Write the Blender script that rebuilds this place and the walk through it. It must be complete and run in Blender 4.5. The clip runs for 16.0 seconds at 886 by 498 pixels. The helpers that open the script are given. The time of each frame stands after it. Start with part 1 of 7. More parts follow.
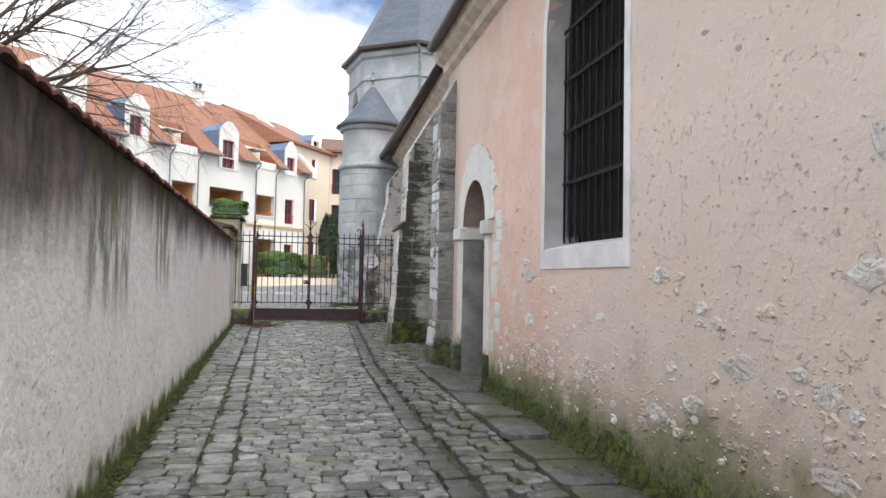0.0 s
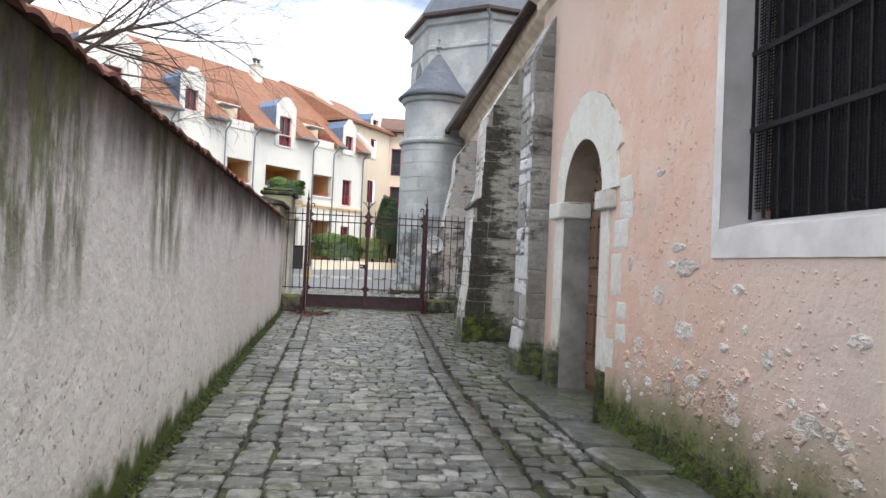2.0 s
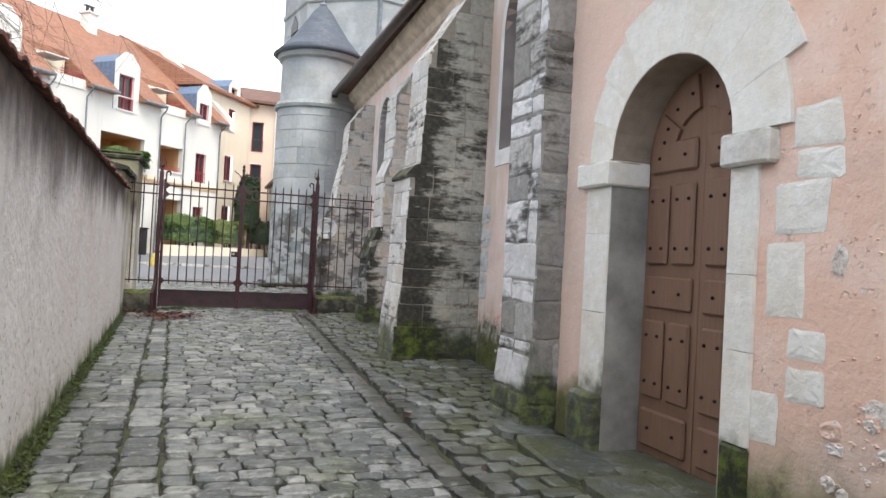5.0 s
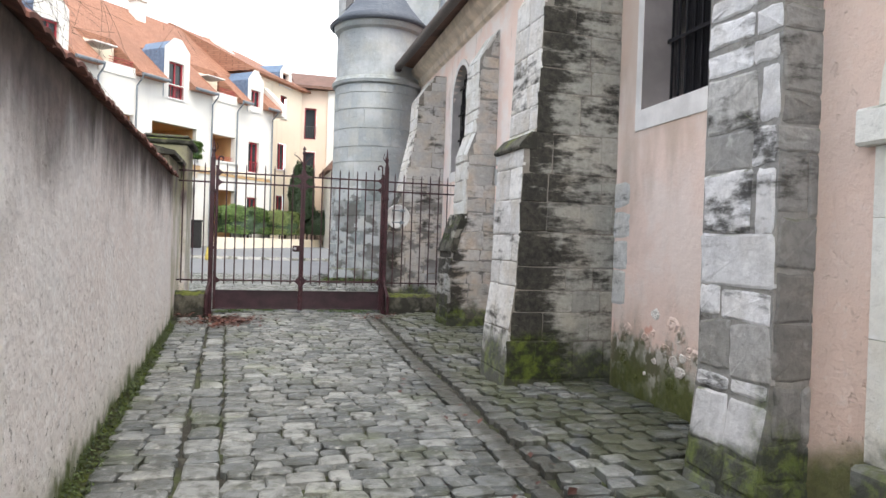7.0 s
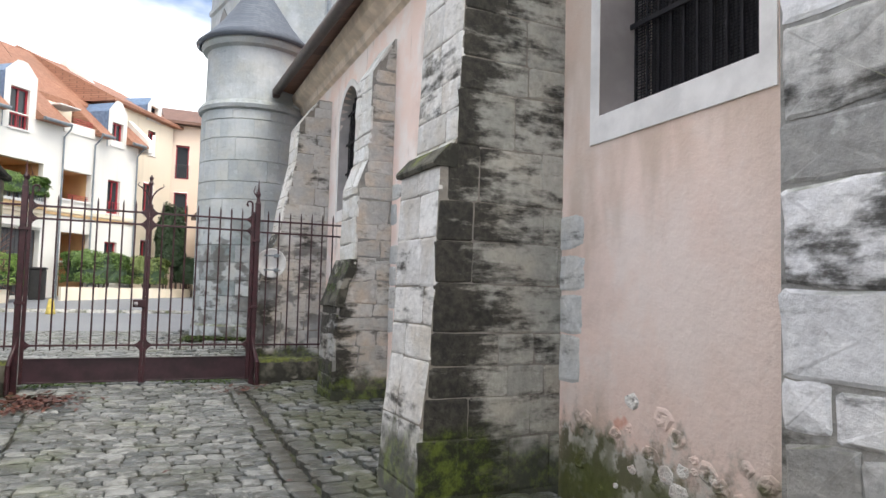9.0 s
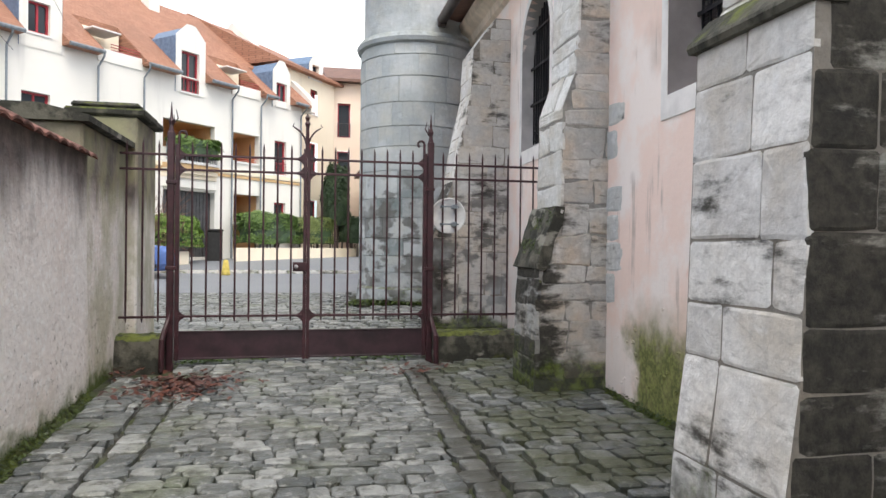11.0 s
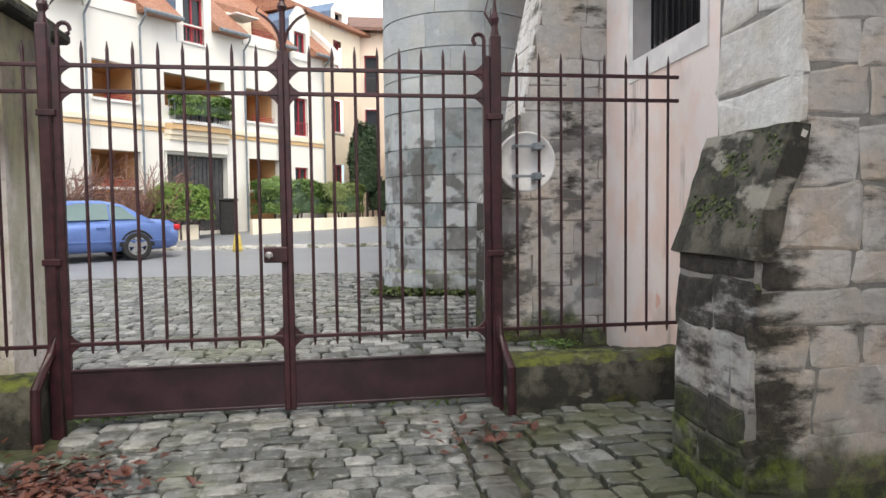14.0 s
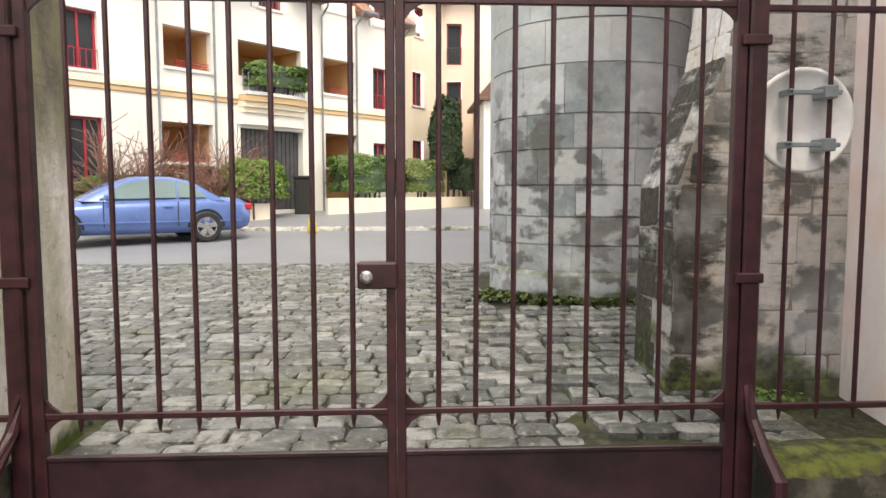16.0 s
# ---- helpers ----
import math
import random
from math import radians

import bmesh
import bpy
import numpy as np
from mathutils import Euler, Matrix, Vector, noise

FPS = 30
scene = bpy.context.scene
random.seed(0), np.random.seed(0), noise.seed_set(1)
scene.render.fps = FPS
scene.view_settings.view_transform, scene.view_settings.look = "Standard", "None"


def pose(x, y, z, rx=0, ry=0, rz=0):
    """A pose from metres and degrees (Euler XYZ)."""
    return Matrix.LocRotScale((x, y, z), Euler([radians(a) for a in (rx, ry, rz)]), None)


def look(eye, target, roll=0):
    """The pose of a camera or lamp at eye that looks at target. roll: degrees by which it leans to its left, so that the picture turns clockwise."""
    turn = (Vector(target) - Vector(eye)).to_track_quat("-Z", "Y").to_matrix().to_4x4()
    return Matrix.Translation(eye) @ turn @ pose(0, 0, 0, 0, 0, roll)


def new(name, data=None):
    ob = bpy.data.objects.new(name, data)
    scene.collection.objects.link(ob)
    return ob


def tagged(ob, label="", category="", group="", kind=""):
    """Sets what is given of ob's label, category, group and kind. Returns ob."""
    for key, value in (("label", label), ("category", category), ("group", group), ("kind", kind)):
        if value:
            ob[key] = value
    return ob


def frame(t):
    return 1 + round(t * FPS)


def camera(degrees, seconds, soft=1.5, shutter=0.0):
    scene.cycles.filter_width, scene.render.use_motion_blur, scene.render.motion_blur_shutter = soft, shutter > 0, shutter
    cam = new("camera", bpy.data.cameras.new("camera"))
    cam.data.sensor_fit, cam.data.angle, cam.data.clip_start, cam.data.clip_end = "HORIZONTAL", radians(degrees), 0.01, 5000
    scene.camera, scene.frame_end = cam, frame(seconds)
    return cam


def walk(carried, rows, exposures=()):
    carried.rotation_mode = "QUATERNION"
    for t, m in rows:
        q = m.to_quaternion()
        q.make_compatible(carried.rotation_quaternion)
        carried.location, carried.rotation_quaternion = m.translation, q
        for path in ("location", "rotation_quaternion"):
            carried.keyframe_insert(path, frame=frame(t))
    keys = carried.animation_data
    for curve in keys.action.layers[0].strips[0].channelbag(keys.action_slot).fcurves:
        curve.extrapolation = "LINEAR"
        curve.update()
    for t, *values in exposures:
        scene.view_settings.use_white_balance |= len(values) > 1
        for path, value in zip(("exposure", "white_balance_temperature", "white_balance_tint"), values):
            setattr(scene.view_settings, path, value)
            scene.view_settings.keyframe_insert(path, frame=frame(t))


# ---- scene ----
cam = camera(65.1, 16.0)
PATH = [
    (0, (-0.008, 0.001, 1.226), (0.403, 1.957, 1.316), 1.1),
    (0.5, (0.054, 0.443, 1.207), (0.416, 2.41, 1.2), 1.1),
    (1, (0.021, 0.895, 1.235), (0.2, 2.887, 1.269), 1.8),
    (1.5, (-0.007, 1.319, 1.227), (0.233, 3.304, 1.28), 2.5),
    (2, (0.003, 1.828, 1.229), (0.258, 3.811, 1.275), 2.5),
    (2.5, (-0.083, 2.287, 1.232), (0.168, 4.271, 1.251), 1.8),
    (3, (-0.09, 2.761, 1.211), (0.316, 4.72, 1.211), 1.9),
    (3.5, (-0.185, 3.191, 1.235), (0.299, 5.128, 1.357), 2.6),
    (4, (-0.238, 3.638, 1.235), (0.501, 5.495, 1.33), 3.3),
    (4.2, (-0.26, 3.839, 1.213), (0.38, 5.733, 1.284), 3.5),
    (6.3, (-0.483, 5.545, 1.25), (0.289, 7.39, 1.223), 2.8),
    (6.5, (-0.445, 5.703, 1.231), (0.344, 7.541, 1.201), 3.2),
    (7, (-0.422, 6.222, 1.278), (0.109, 8.15, 1.26), 1.9),
    (7.5, (-0.364, 6.61, 1.308), (0.341, 8.48, 1.228), 2.4),
    (8, (-0.188, 7.027, 1.35), (0.47, 8.909, 1.517), 2.7),
    (8.5, (-0.085, 7.434, 1.347), (0.579, 9.316, 1.482), 4.6),
    (9, (0.05, 7.84, 1.331), (0.88, 9.655, 1.458), 1.5),
    (9.5, (0.09, 8.306, 1.331), (0.628, 10.233, 1.338), 0.9),
    (9.7, (0.095, 8.47, 1.321), (0.547, 10.419, 1.316), -0.4),
    (12, (0.301, 10.628, 1.345), (0.705, 12.587, 1.336), 0.8),
    (12.5, (0.357, 11.108, 1.351), (0.997, 13.002, 1.306), -1.4),
    (13, (0.447, 11.626, 1.39), (0.917, 13.569, 1.317), -1.7),
    (13.5, (0.45, 12.06, 1.376), (0.866, 14.014, 1.29), -0.9),
    (14, (0.556, 12.544, 1.353), (0.864, 14.517, 1.247), -0.7),
    (14.5, (0.417, 12.996, 1.363), (0.527, 14.992, 1.282), 0.6),
    (15, (0.395, 13.403, 1.39), (0.598, 15.39, 1.301), 0.6),
    (15.5, (0.363, 13.861, 1.394), (0.463, 15.856, 1.285), 0.4),
    (16, (0.32, 14.273, 1.405), (0.426, 16.263, 1.239), 0.0),
]
EXPOSURES = [(0, 1.02, 6380, 10), (4, 1.04, 6400, 10), (6.5, 1.30, 6500, 10), (12, 1.09, 6500, 10), (14, 1.18, 6700, 10), (14.8, 1.23, 7300, 12), (16, 1.36, 7300, 12)]
walk(cam, [(t, look(eye, target, roll)) for t, eye, target, roll in PATH], EXPOSURES)

# ---- world, sun, exposure ----
world = bpy.data.worlds.new("sky_world")
scene.world = world
world.use_nodes = True
wn = world.node_tree.nodes
wl = world.node_tree.links
wn.clear()
w_out = wn.new("ShaderNodeOutputWorld")
w_bg = wn.new("ShaderNodeBackground")
w_sky = wn.new("ShaderNodeTexSky")
w_sky.sky_type = "NISHITA"
w_sky.sun_disc = False
w_sky.sun_elevation = radians(55)
w_sky.sun_rotation = radians(168)
w_sky.air_density = 1.0
w_gain = wn.new("ShaderNodeMixRGB")
w_gain.blend_type = "MULTIPLY"
w_gain.inputs[0].default_value = 1.0
w_gain.inputs[2].default_value = (0.66, 0.70, 0.78, 1)
w_co = wn.new("ShaderNodeTexCoord")
w_map = wn.new("ShaderNodeMapping")
w_map.inputs["Scale"].default_value = (1.0, 1.0, 2.2)
w_map.inputs["Location"].default_value = (0.35, 0.1, 0.0)
w_noise = wn.new("ShaderNodeTexNoise")
w_noise.inputs["Scale"].default_value = 1.7
w_noise.inputs["Detail"].default_value = 7
w_noise.inputs["Roughness"].default_value = 0.5
w_ramp = wn.new("ShaderNodeValToRGB")
w_ramp.color_ramp.elements[0].position = 0.43
w_ramp.color_ramp.elements[1].position = 0.58
w_mix = wn.new("ShaderNodeMixRGB")
w_mix.inputs[2].default_value = (11.3, 11.2, 11.0, 1)
wl.new(w_co.outputs["Generated"], w_map.inputs["Vector"])
wl.new(w_map.outputs[0], w_noise.inputs["Vector"])
wl.new(w_noise.outputs["Fac"], w_ramp.inputs[0])
wl.new(w_ramp.outputs[0], w_mix.inputs[0])
wl.new(w_sky.outputs[0], w_gain.inputs[1])
wl.new(w_gain.outputs[0], w_mix.inputs[1])
wl.new(w_mix.outputs[0], w_bg.inputs["Color"])
w_bg.inputs["Strength"].default_value = 0.11
wl.new(w_bg.outputs[0], w_out.inputs[0])

sun_data = bpy.data.lights.new("sun", "SUN")
sun_data.energy = 1.4
sun_data.angle = radians(35)
sun_data.color = (1.0, 0.93, 0.81)
sun = new("sun", sun_data)
sun.matrix_world = look((0, 0, 30), (-1.5, 7.1, 18))

# ---- materials ----


class Nodes:
    """A small node-tree writer."""

    def __init__(self, name, rough=0.8, metal=0.0):
        self.m = bpy.data.materials.new(name)
        self.m.use_nodes = True
        self.t = self.m.node_tree
        self.b = self.t.nodes["Principled BSDF"]
        self.b.inputs["Roughness"].default_value = rough
        self.b.inputs["Metallic"].default_value = metal
        geo = self.t.nodes.new("ShaderNodeNewGeometry")
        self.geo = geo
        self.pos = geo.outputs["Position"]
        self.info = self.t.nodes.new("ShaderNodeObjectInfo")

    def val(self, sock, v):
        if isinstance(v, (int, float)):
            sock.default_value = v
        elif isinstance(v, tuple):
            sock.default_value = (*v, 1) if len(v) == 3 and len(sock.default_value) == 4 else v
        else:
            self.t.links.new(v, sock)

    def noise(self, scale, detail=4, stretch=(1, 1, 1), rough=0.55, offset=None):
        mp = self.t.nodes.new("ShaderNodeMapping")
        mp.inputs["Scale"].default_value = stretch
        self.t.links.new(self.pos, mp.inputs[0])
        if offset is not None:
            c = self.t.nodes.new("ShaderNodeCombineXYZ")
            mm = self.math("MULTIPLY", offset, 37.0)
            for k in range(3):
                self.t.links.new(mm, c.inputs[k])
            self.t.links.new(c.outputs[0], mp.inputs["Location"])
        n = self.t.nodes.new("ShaderNodeTexNoise")
        n.inputs["Scale"].default_value = scale
        n.inputs["Detail"].default_value = detail
        n.inputs["Roughness"].default_value = rough
        self.t.links.new(mp.outputs[0], n.inputs["Vector"])
        return n.outputs["Fac"]

    def voro(self, scale, feature="F1", stretch=(1, 1, 1)):
        mp = self.t.nodes.new("ShaderNodeMapping")
        mp.inputs["Scale"].default_value = stretch
        self.t.links.new(self.pos, mp.inputs[0])
        n = self.t.nodes.new("ShaderNodeTexVoronoi")
        n.feature = feature
        n.inputs["Scale"].default_value = scale
        self.t.links.new(mp.outputs[0], n.inputs["Vector"])
        return n.outputs["Distance"]

    def math(self, op, a, b=0.0, clamp=False):
        n = self.t.nodes.new("ShaderNodeMath")
        n.operation = op
        n.use_clamp = clamp
        self.val(n.inputs[0], a)
        self.val(n.inputs[1], b)
        return n.outputs[0]

    def step(self, v, lo, hi, smooth=True):
        n = self.t.nodes.new("ShaderNodeMapRange")
        n.interpolation_type = "SMOOTHSTEP" if smooth else "LINEAR"
        self.val(n.inputs["Value"], v)
        n.inputs["From Min"].default_value = lo
        n.inputs["From Max"].default_value = hi
        return n.outputs[0]

    def mix(self, f, a, b, mode="MIX"):
        n = self.t.nodes.new("ShaderNodeMixRGB")
        n.blend_type = mode
        self.val(n.inputs[0], f)
        self.val(n.inputs[1], a)
        self.val(n.inputs[2], b)
        return n.outputs[0]

    def z(self):
        s = self.t.nodes.new("ShaderNodeSeparateXYZ")
        self.t.links.new(self.pos, s.inputs[0])
        return s.outputs

    def up(self):
        s = self.t.nodes.new("ShaderNodeSeparateXYZ")
        self.t.links.new(self.geo.outputs["Normal"], s.inputs[0])
        return s.outputs[2]

    def done(self, color, bump=None, depth=0.01, strength=0.6, rough=None):
        self.val(self.b.inputs["Base Color"], color)
        if rough is not None:
            self.val(self.b.inputs["Roughness"], rough)
        if bump is not None:
            n = self.t.nodes.new("ShaderNodeBump")
            n.inputs["Strength"].default_value = strength
            n.inputs["Distance"].default_value = depth
            self.t.links.new(bump, n.inputs["Height"])
            self.t.links.new(n.outputs[0], self.b.inputs["Normal"])
        return self.m


def m_simple(name, col, rough=0.6, metal=0.0, vary=0.25, scale=9.0, depth=0.002):
    """Plain painted, metal or plastic surface with mild wear."""
    k = Nodes(name, rough, metal)
    n = k.noise(scale, 5)
    f = k.noise(scale * 9, 3)
    dark = tuple(c * (1 - vary) for c in col)
    lite = tuple(min(1, c * (1 + vary)) for c in col)
    c = k.mix(k.step(n, 0.3, 0.7), dark, lite)
    r = k.step(f, 0.0, 1.0)
    rr = k.math("ADD", k.math("MULTIPLY", r, 0.2), rough - 0.1, True)
    return k.done(c, f, depth, 0.4, rr)


def m_left_plaster():
    k = Nodes("roughcast_plaster", 0.92)
    s = k.z()
    big = k.noise(0.9, 5)
    mid = k.noise(4.5, 7, rough=0.65)
    c = k.mix(k.step(big, 0.3, 0.7), (0.82, 0.74, 0.70), (0.87, 0.835, 0.81))
    # near stretch whitened to lift its brightness, light put into the colour
    c = k.mix(k.math("MULTIPLY", k.step(s[1], 11.5, 5.5), 0.92), c, k.mix(k.step(k.noise(2.3, 6, rough=0.65), 0.38, 0.62), (0.86, 0.86, 0.85), (0.95, 0.95, 0.94)))
    c = k.mix(k.math("MULTIPLY", k.step(mid, 0.45, 0.68), 0.14), c, (0.62, 0.58, 0.555))
    # knocked-off crumbs: short dark pits, denser low down
    low = k.step(k.math("ADD", s[2], k.math("MULTIPLY", k.noise(2.0, 5), 0.8)), 1.45, 0.85)
    pit = k.step(k.noise(24, 5, (1, 0.8, 1.0), 0.68), 0.60, 0.67)
    chip = k.math("MULTIPLY", pit, k.math("ADD", k.math("MULTIPLY", low, 0.5), 0.26))
    c = k.mix(chip, c, (0.22, 0.195, 0.17))
    c = k.mix(k.math("MULTIPLY", k.step(k.noise(8, 6, rough=0.7), 0.54, 0.68), 0.2), c, (0.60, 0.59, 0.575))
    c = k.mix(k.math("MULTIPLY", k.step(k.noise(19, 5), 0.52, 0.64), 0.6), c, (0.93, 0.92, 0.91))
    stain = k.math("MULTIPLY", k.step(k.noise(2.4, 7, (1, 1, 0.6), 0.7), 0.50, 0.66), k.step(s[2], 0.9, 1.6))
    c = k.mix(k.math("MULTIPLY", stain, 0.4), c, (0.32, 0.29, 0.26))
    # grime below the coping, running down unevenly
    streak = k.noise(1.0, 6, (2.0, 2.0, 0.5), 0.62)
    reach = k.math("ADD", s[2], k.math("MULTIPLY", streak, 1.0))
    reach = k.math("ADD", reach, k.math("MULTIPLY", k.step(s[1], 5.2, 3.0), 0.26))
    wet = k.step(reach, 1.94, 2.40)
    c = k.mix(k.math("MULTIPLY", wet, 0.92), c, k.mix(k.step(mid, 0.35, 0.7), (0.05, 0.038, 0.034), (0.19, 0.145, 0.13)))
    # long green-black runs where the coping leaks
    fine = k.noise(1.0, 7, (6.5, 6.5, 1.7), 0.72)
    for ya, yb, drop, tint in ((3.7, 4.75, 1.0, (0.13, 0.15, 0.04)), (5.7, 6.5, 1.1, (0.15, 0.16, 0.055)), (7.55, 7.75, 1.5, (0.13, 0.11, 0.085)), (8.5, 8.66, 1.55, (0.13, 0.11, 0.085)), (10.1, 10.3, 1.55, (0.12, 0.105, 0.08)), (2.4, 3.1, 1.4, (0.11, 0.095, 0.07))):
        win = k.math("MULTIPLY", k.step(s[1], ya - 0.08, ya + 0.1), k.step(s[1], yb + 0.08, yb - 0.1))
        down = k.step(k.math("ADD", s[2], k.math("MULTIPLY", fine, 0.7)), drop + 0.25, drop + 0.75)
        f = k.math("MULTIPLY", k.math("MULTIPLY", win, down), k.step(fine, 0.38, 0.56))
        c = k.mix(k.math("MULTIPLY", f, 0.8), c, k.mix(k.step(k.noise(7, 6, (1, 1, 0.6), 0.7), 0.42, 0.6), tuple(x * 0.45 for x in tint), tint))
    foot = k.math("ADD", s[2], k.math("MULTIPLY", k.noise(5, 5), 0.4))
    c = k.mix(k.math("MULTIPLY", k.step(foot, 0.66, 0.40), 0.3), c, (0.34, 0.33, 0.20))
    end = k.math("MULTIPLY", k.step(s[1], 15.3, 15.7), k.step(k.noise(2.2, 6, (1, 1, 0.5), 0.65), 0.38, 0.6))
    c = k.mix(k.math("MULTIPLY", end, 0.6), c, (0.36, 0.36, 0.20))
    c = k.mix(k.step(foot, 0.49, 0.34), c, k.mix(k.noise(22, 4), (0.03, 0.05, 0.008), (0.12, 0.16, 0.025)))
    h = k.math("ADD", k.math("ADD", k.math("MULTIPLY", k.noise(17, 6, rough=0.62), 0.8), k.math("MULTIPLY", k.noise(7, 4), 1.2)), k.math("MULTIPLY", chip, -0.5))
    return k.done(c, h, 0.018, 0.75)


def m_pink_plaster():
    k = Nodes("pink_lime_plaster", 0.9)
    s = k.z()
    big = k.noise(0.7, 5)
    mid = k.noise(3.2, 6)
    c = k.mix(k.step(big, 0.32, 0.68), (0.77, 0.57, 0.475), (0.78, 0.635, 0.565))
    c = k.mix(k.math("MULTIPLY", k.step(mid, 0.45, 0.75), 0.7), c, (0.73, 0.59, 0.52))
    warm = k.math("MULTIPLY", k.step(s[1], 4.2, 6.0), k.step(s[1], 8.3, 6.9))
    c = k.mix(k.math("MULTIPLY", warm, 0.75), c, k.mix(k.step(mid, 0.4, 0.65), (0.74, 0.485, 0.37), (0.79, 0.585, 0.49)))
    c = k.mix(k.math("MULTIPLY", k.step(s[1], 5.6, 2.6), 0.8), c, k.mix(k.noise(1.4, 5), (0.66, 0.555, 0.465), (0.71, 0.63, 0.555)))
    # nave plaster paled along the lane, colour standing in for missing light
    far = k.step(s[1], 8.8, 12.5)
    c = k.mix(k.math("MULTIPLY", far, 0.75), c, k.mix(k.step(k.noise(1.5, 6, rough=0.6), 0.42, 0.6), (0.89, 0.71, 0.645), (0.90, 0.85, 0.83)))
    c = k.mix(k.math("MULTIPLY", k.step(k.noise(1.3, 4), 0.58, 0.75), 0.5), c, (0.52, 0.41, 0.355))
    low = k.step(k.math("ADD", s[2], k.math("MULTIPLY", k.noise(2.0, 5), 1.2)), 1.5, 0.9)
    near = k.step(s[1], 9.0, 7.0)
    c = k.mix(k.math("MULTIPLY", k.math("MULTIPLY", low, near), 0.5), c, (0.54, 0.44, 0.38))
    pits = k.noise(24, 5, rough=0.65)
    worn = k.math("MULTIPLY", k.step(k.noise(1.8, 5), 0.44, 0.6), k.step(s[1], 8.9, 8.0))
    c = k.mix(k.math("MULTIPLY", k.math("MULTIPLY", k.step(pits, 0.61, 0.69), worn), 0.5), c, (0.34, 0.25, 0.21))
    # bright red-orange scars and ochre wash
    scar = k.math("MULTIPLY", k.step(k.noise(1.9, 4), 0.66, 0.70), k.step(s[2], 1.5, 0.9))
    c = k.mix(k.math("MULTIPLY", scar, 0.6), c, (0.68, 0.27, 0.17))
    c = k.mix(k.math("MULTIPLY", k.step(k.noise(26, 4), 0.58, 0.68), 0.3), c, (0.80, 0.70, 0.64))
    # tan damp stains of the nave, between buttress and corner
    damp = k.math("MULTIPLY", k.step(k.noise(1.0, 4, (1.6, 1.6, 0.5)), 0.40, 0.58), k.math("MULTIPLY", k.step(s[1], 8.0, 9.5), k.step(s[1], 13.6, 11.0)))
    c = k.mix(k.math("MULTIPLY", damp, 0.55), c, (0.44, 0.335, 0.25))
    # grey trickles under the nave windows
    drip = k.math("MULTIPLY", k.step(k.noise(1.0, 6, (7, 7, 0.7), 0.65), 0.54, 0.64), k.math("MULTIPLY", k.step(s[1], 11.9, 12.3), k.step(k.noise(1.4, 4), 0.45, 0.6)))
    c = k.mix(k.math("MULTIPLY", drip, 0.55), c, (0.33, 0.27, 0.235))
    # bare rubble foot
    rub = k.math("ADD", s[2], k.math("MULTIPLY", k.noise(2.6, 6, rough=0.6), 1.1))
    bare = k.math("MULTIPLY", k.step(rub, 1.22, 1.06), k.math("MULTIPLY", k.step(s[1], 9.0, 9.5), k.step(s[1], 11.6, 11.3)))
    patch = k.mix(k.step(k.noise(6.5, 5, rough=0.6), 0.46, 0.56), (0.10, 0.10, 0.055), (0.55, 0.53, 0.48))
    patch = k.mix(k.math("MULTIPLY", k.step(k.noise(4, 5), 0.45, 0.6), 0.7), patch, (0.06, 0.072, 0.02))
    c = k.mix(k.math("MULTIPLY", bare, 0.95), c, patch)
    moss = k.math("MULTIPLY", k.step(k.math("ADD", s[2], k.math("MULTIPLY", k.noise(2.2, 5), 0.9)), 1.02, 0.70), k.step(s[1], 12.0, 11.0))
    c = k.mix(k.math("MULTIPLY", moss, 0.92), c, k.mix(k.noise(20, 4), (0.03, 0.045, 0.008), (0.16, 0.175, 0.045)))
    for ya, yb, top in ((13.5, 14.4, 1.0), (13.1, 13.6, 0.55), (1.3, 7.0, 0.60)):
        wob = k.math("ADD", s[1], k.math("MULTIPLY", k.math("SUBTRACT", k.noise(2.5, 6), 0.5), 0.9))
        win = k.math("MULTIPLY", k.step(wob, ya - 0.2, ya + 0.2), k.step(wob, yb + 0.12, yb - 0.12))
        edge = k.math("ADD", s[2], k.math("MULTIPLY", k.noise(3.2, 7, rough=0.65), 0.6))
        c = k.mix(k.math("MULTIPLY", k.math("MULTIPLY", win, k.step(edge, top + 0.38, top)), 0.6), c, (0.34, 0.30, 0.20))
        g = k.math("MULTIPLY", win, k.step(edge, top + 0.14, top - 0.12))
        leafy = k.mix(k.step(k.noise(26, 6, rough=0.7), 0.40, 0.62), (0.016, 0.024, 0.004) if ya < 9 else (0.07, 0.09, 0.012), (0.15, 0.20, 0.032) if ya < 9 else (0.20, 0.23, 0.05))
        leafy = k.mix(k.math("MULTIPLY", k.step(k.noise(6, 6, rough=0.65), 0.50, 0.64), 0.4 if ya < 9 else 0.25), leafy, (0.20, 0.18, 0.12) if ya < 9 else (0.30, 0.29, 0.10))
        c = k.mix(k.math("MULTIPLY", g, 0.92), c, leafy)
    rough_patch = k.math("MULTIPLY", k.step(k.noise(1.6, 5), 0.5, 0.62), k.step(s[1], 8.9, 8.5))
    flake = k.math("MULTIPLY", k.math("MULTIPLY", k.step(k.noise(17, 5, rough=0.6), 0.60, 0.66), rough_patch), -0.5)
    h = k.math("ADD", k.math("ADD", k.noise(9, 7, rough=0.66), k.math("MULTIPLY", k.math("MULTIPLY", k.step(pits, 0.58, 0.70), worn), -0.4)), flake)
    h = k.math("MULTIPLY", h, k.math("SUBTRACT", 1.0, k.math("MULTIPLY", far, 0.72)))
    return k.done(c, h, 0.022, 0.8)


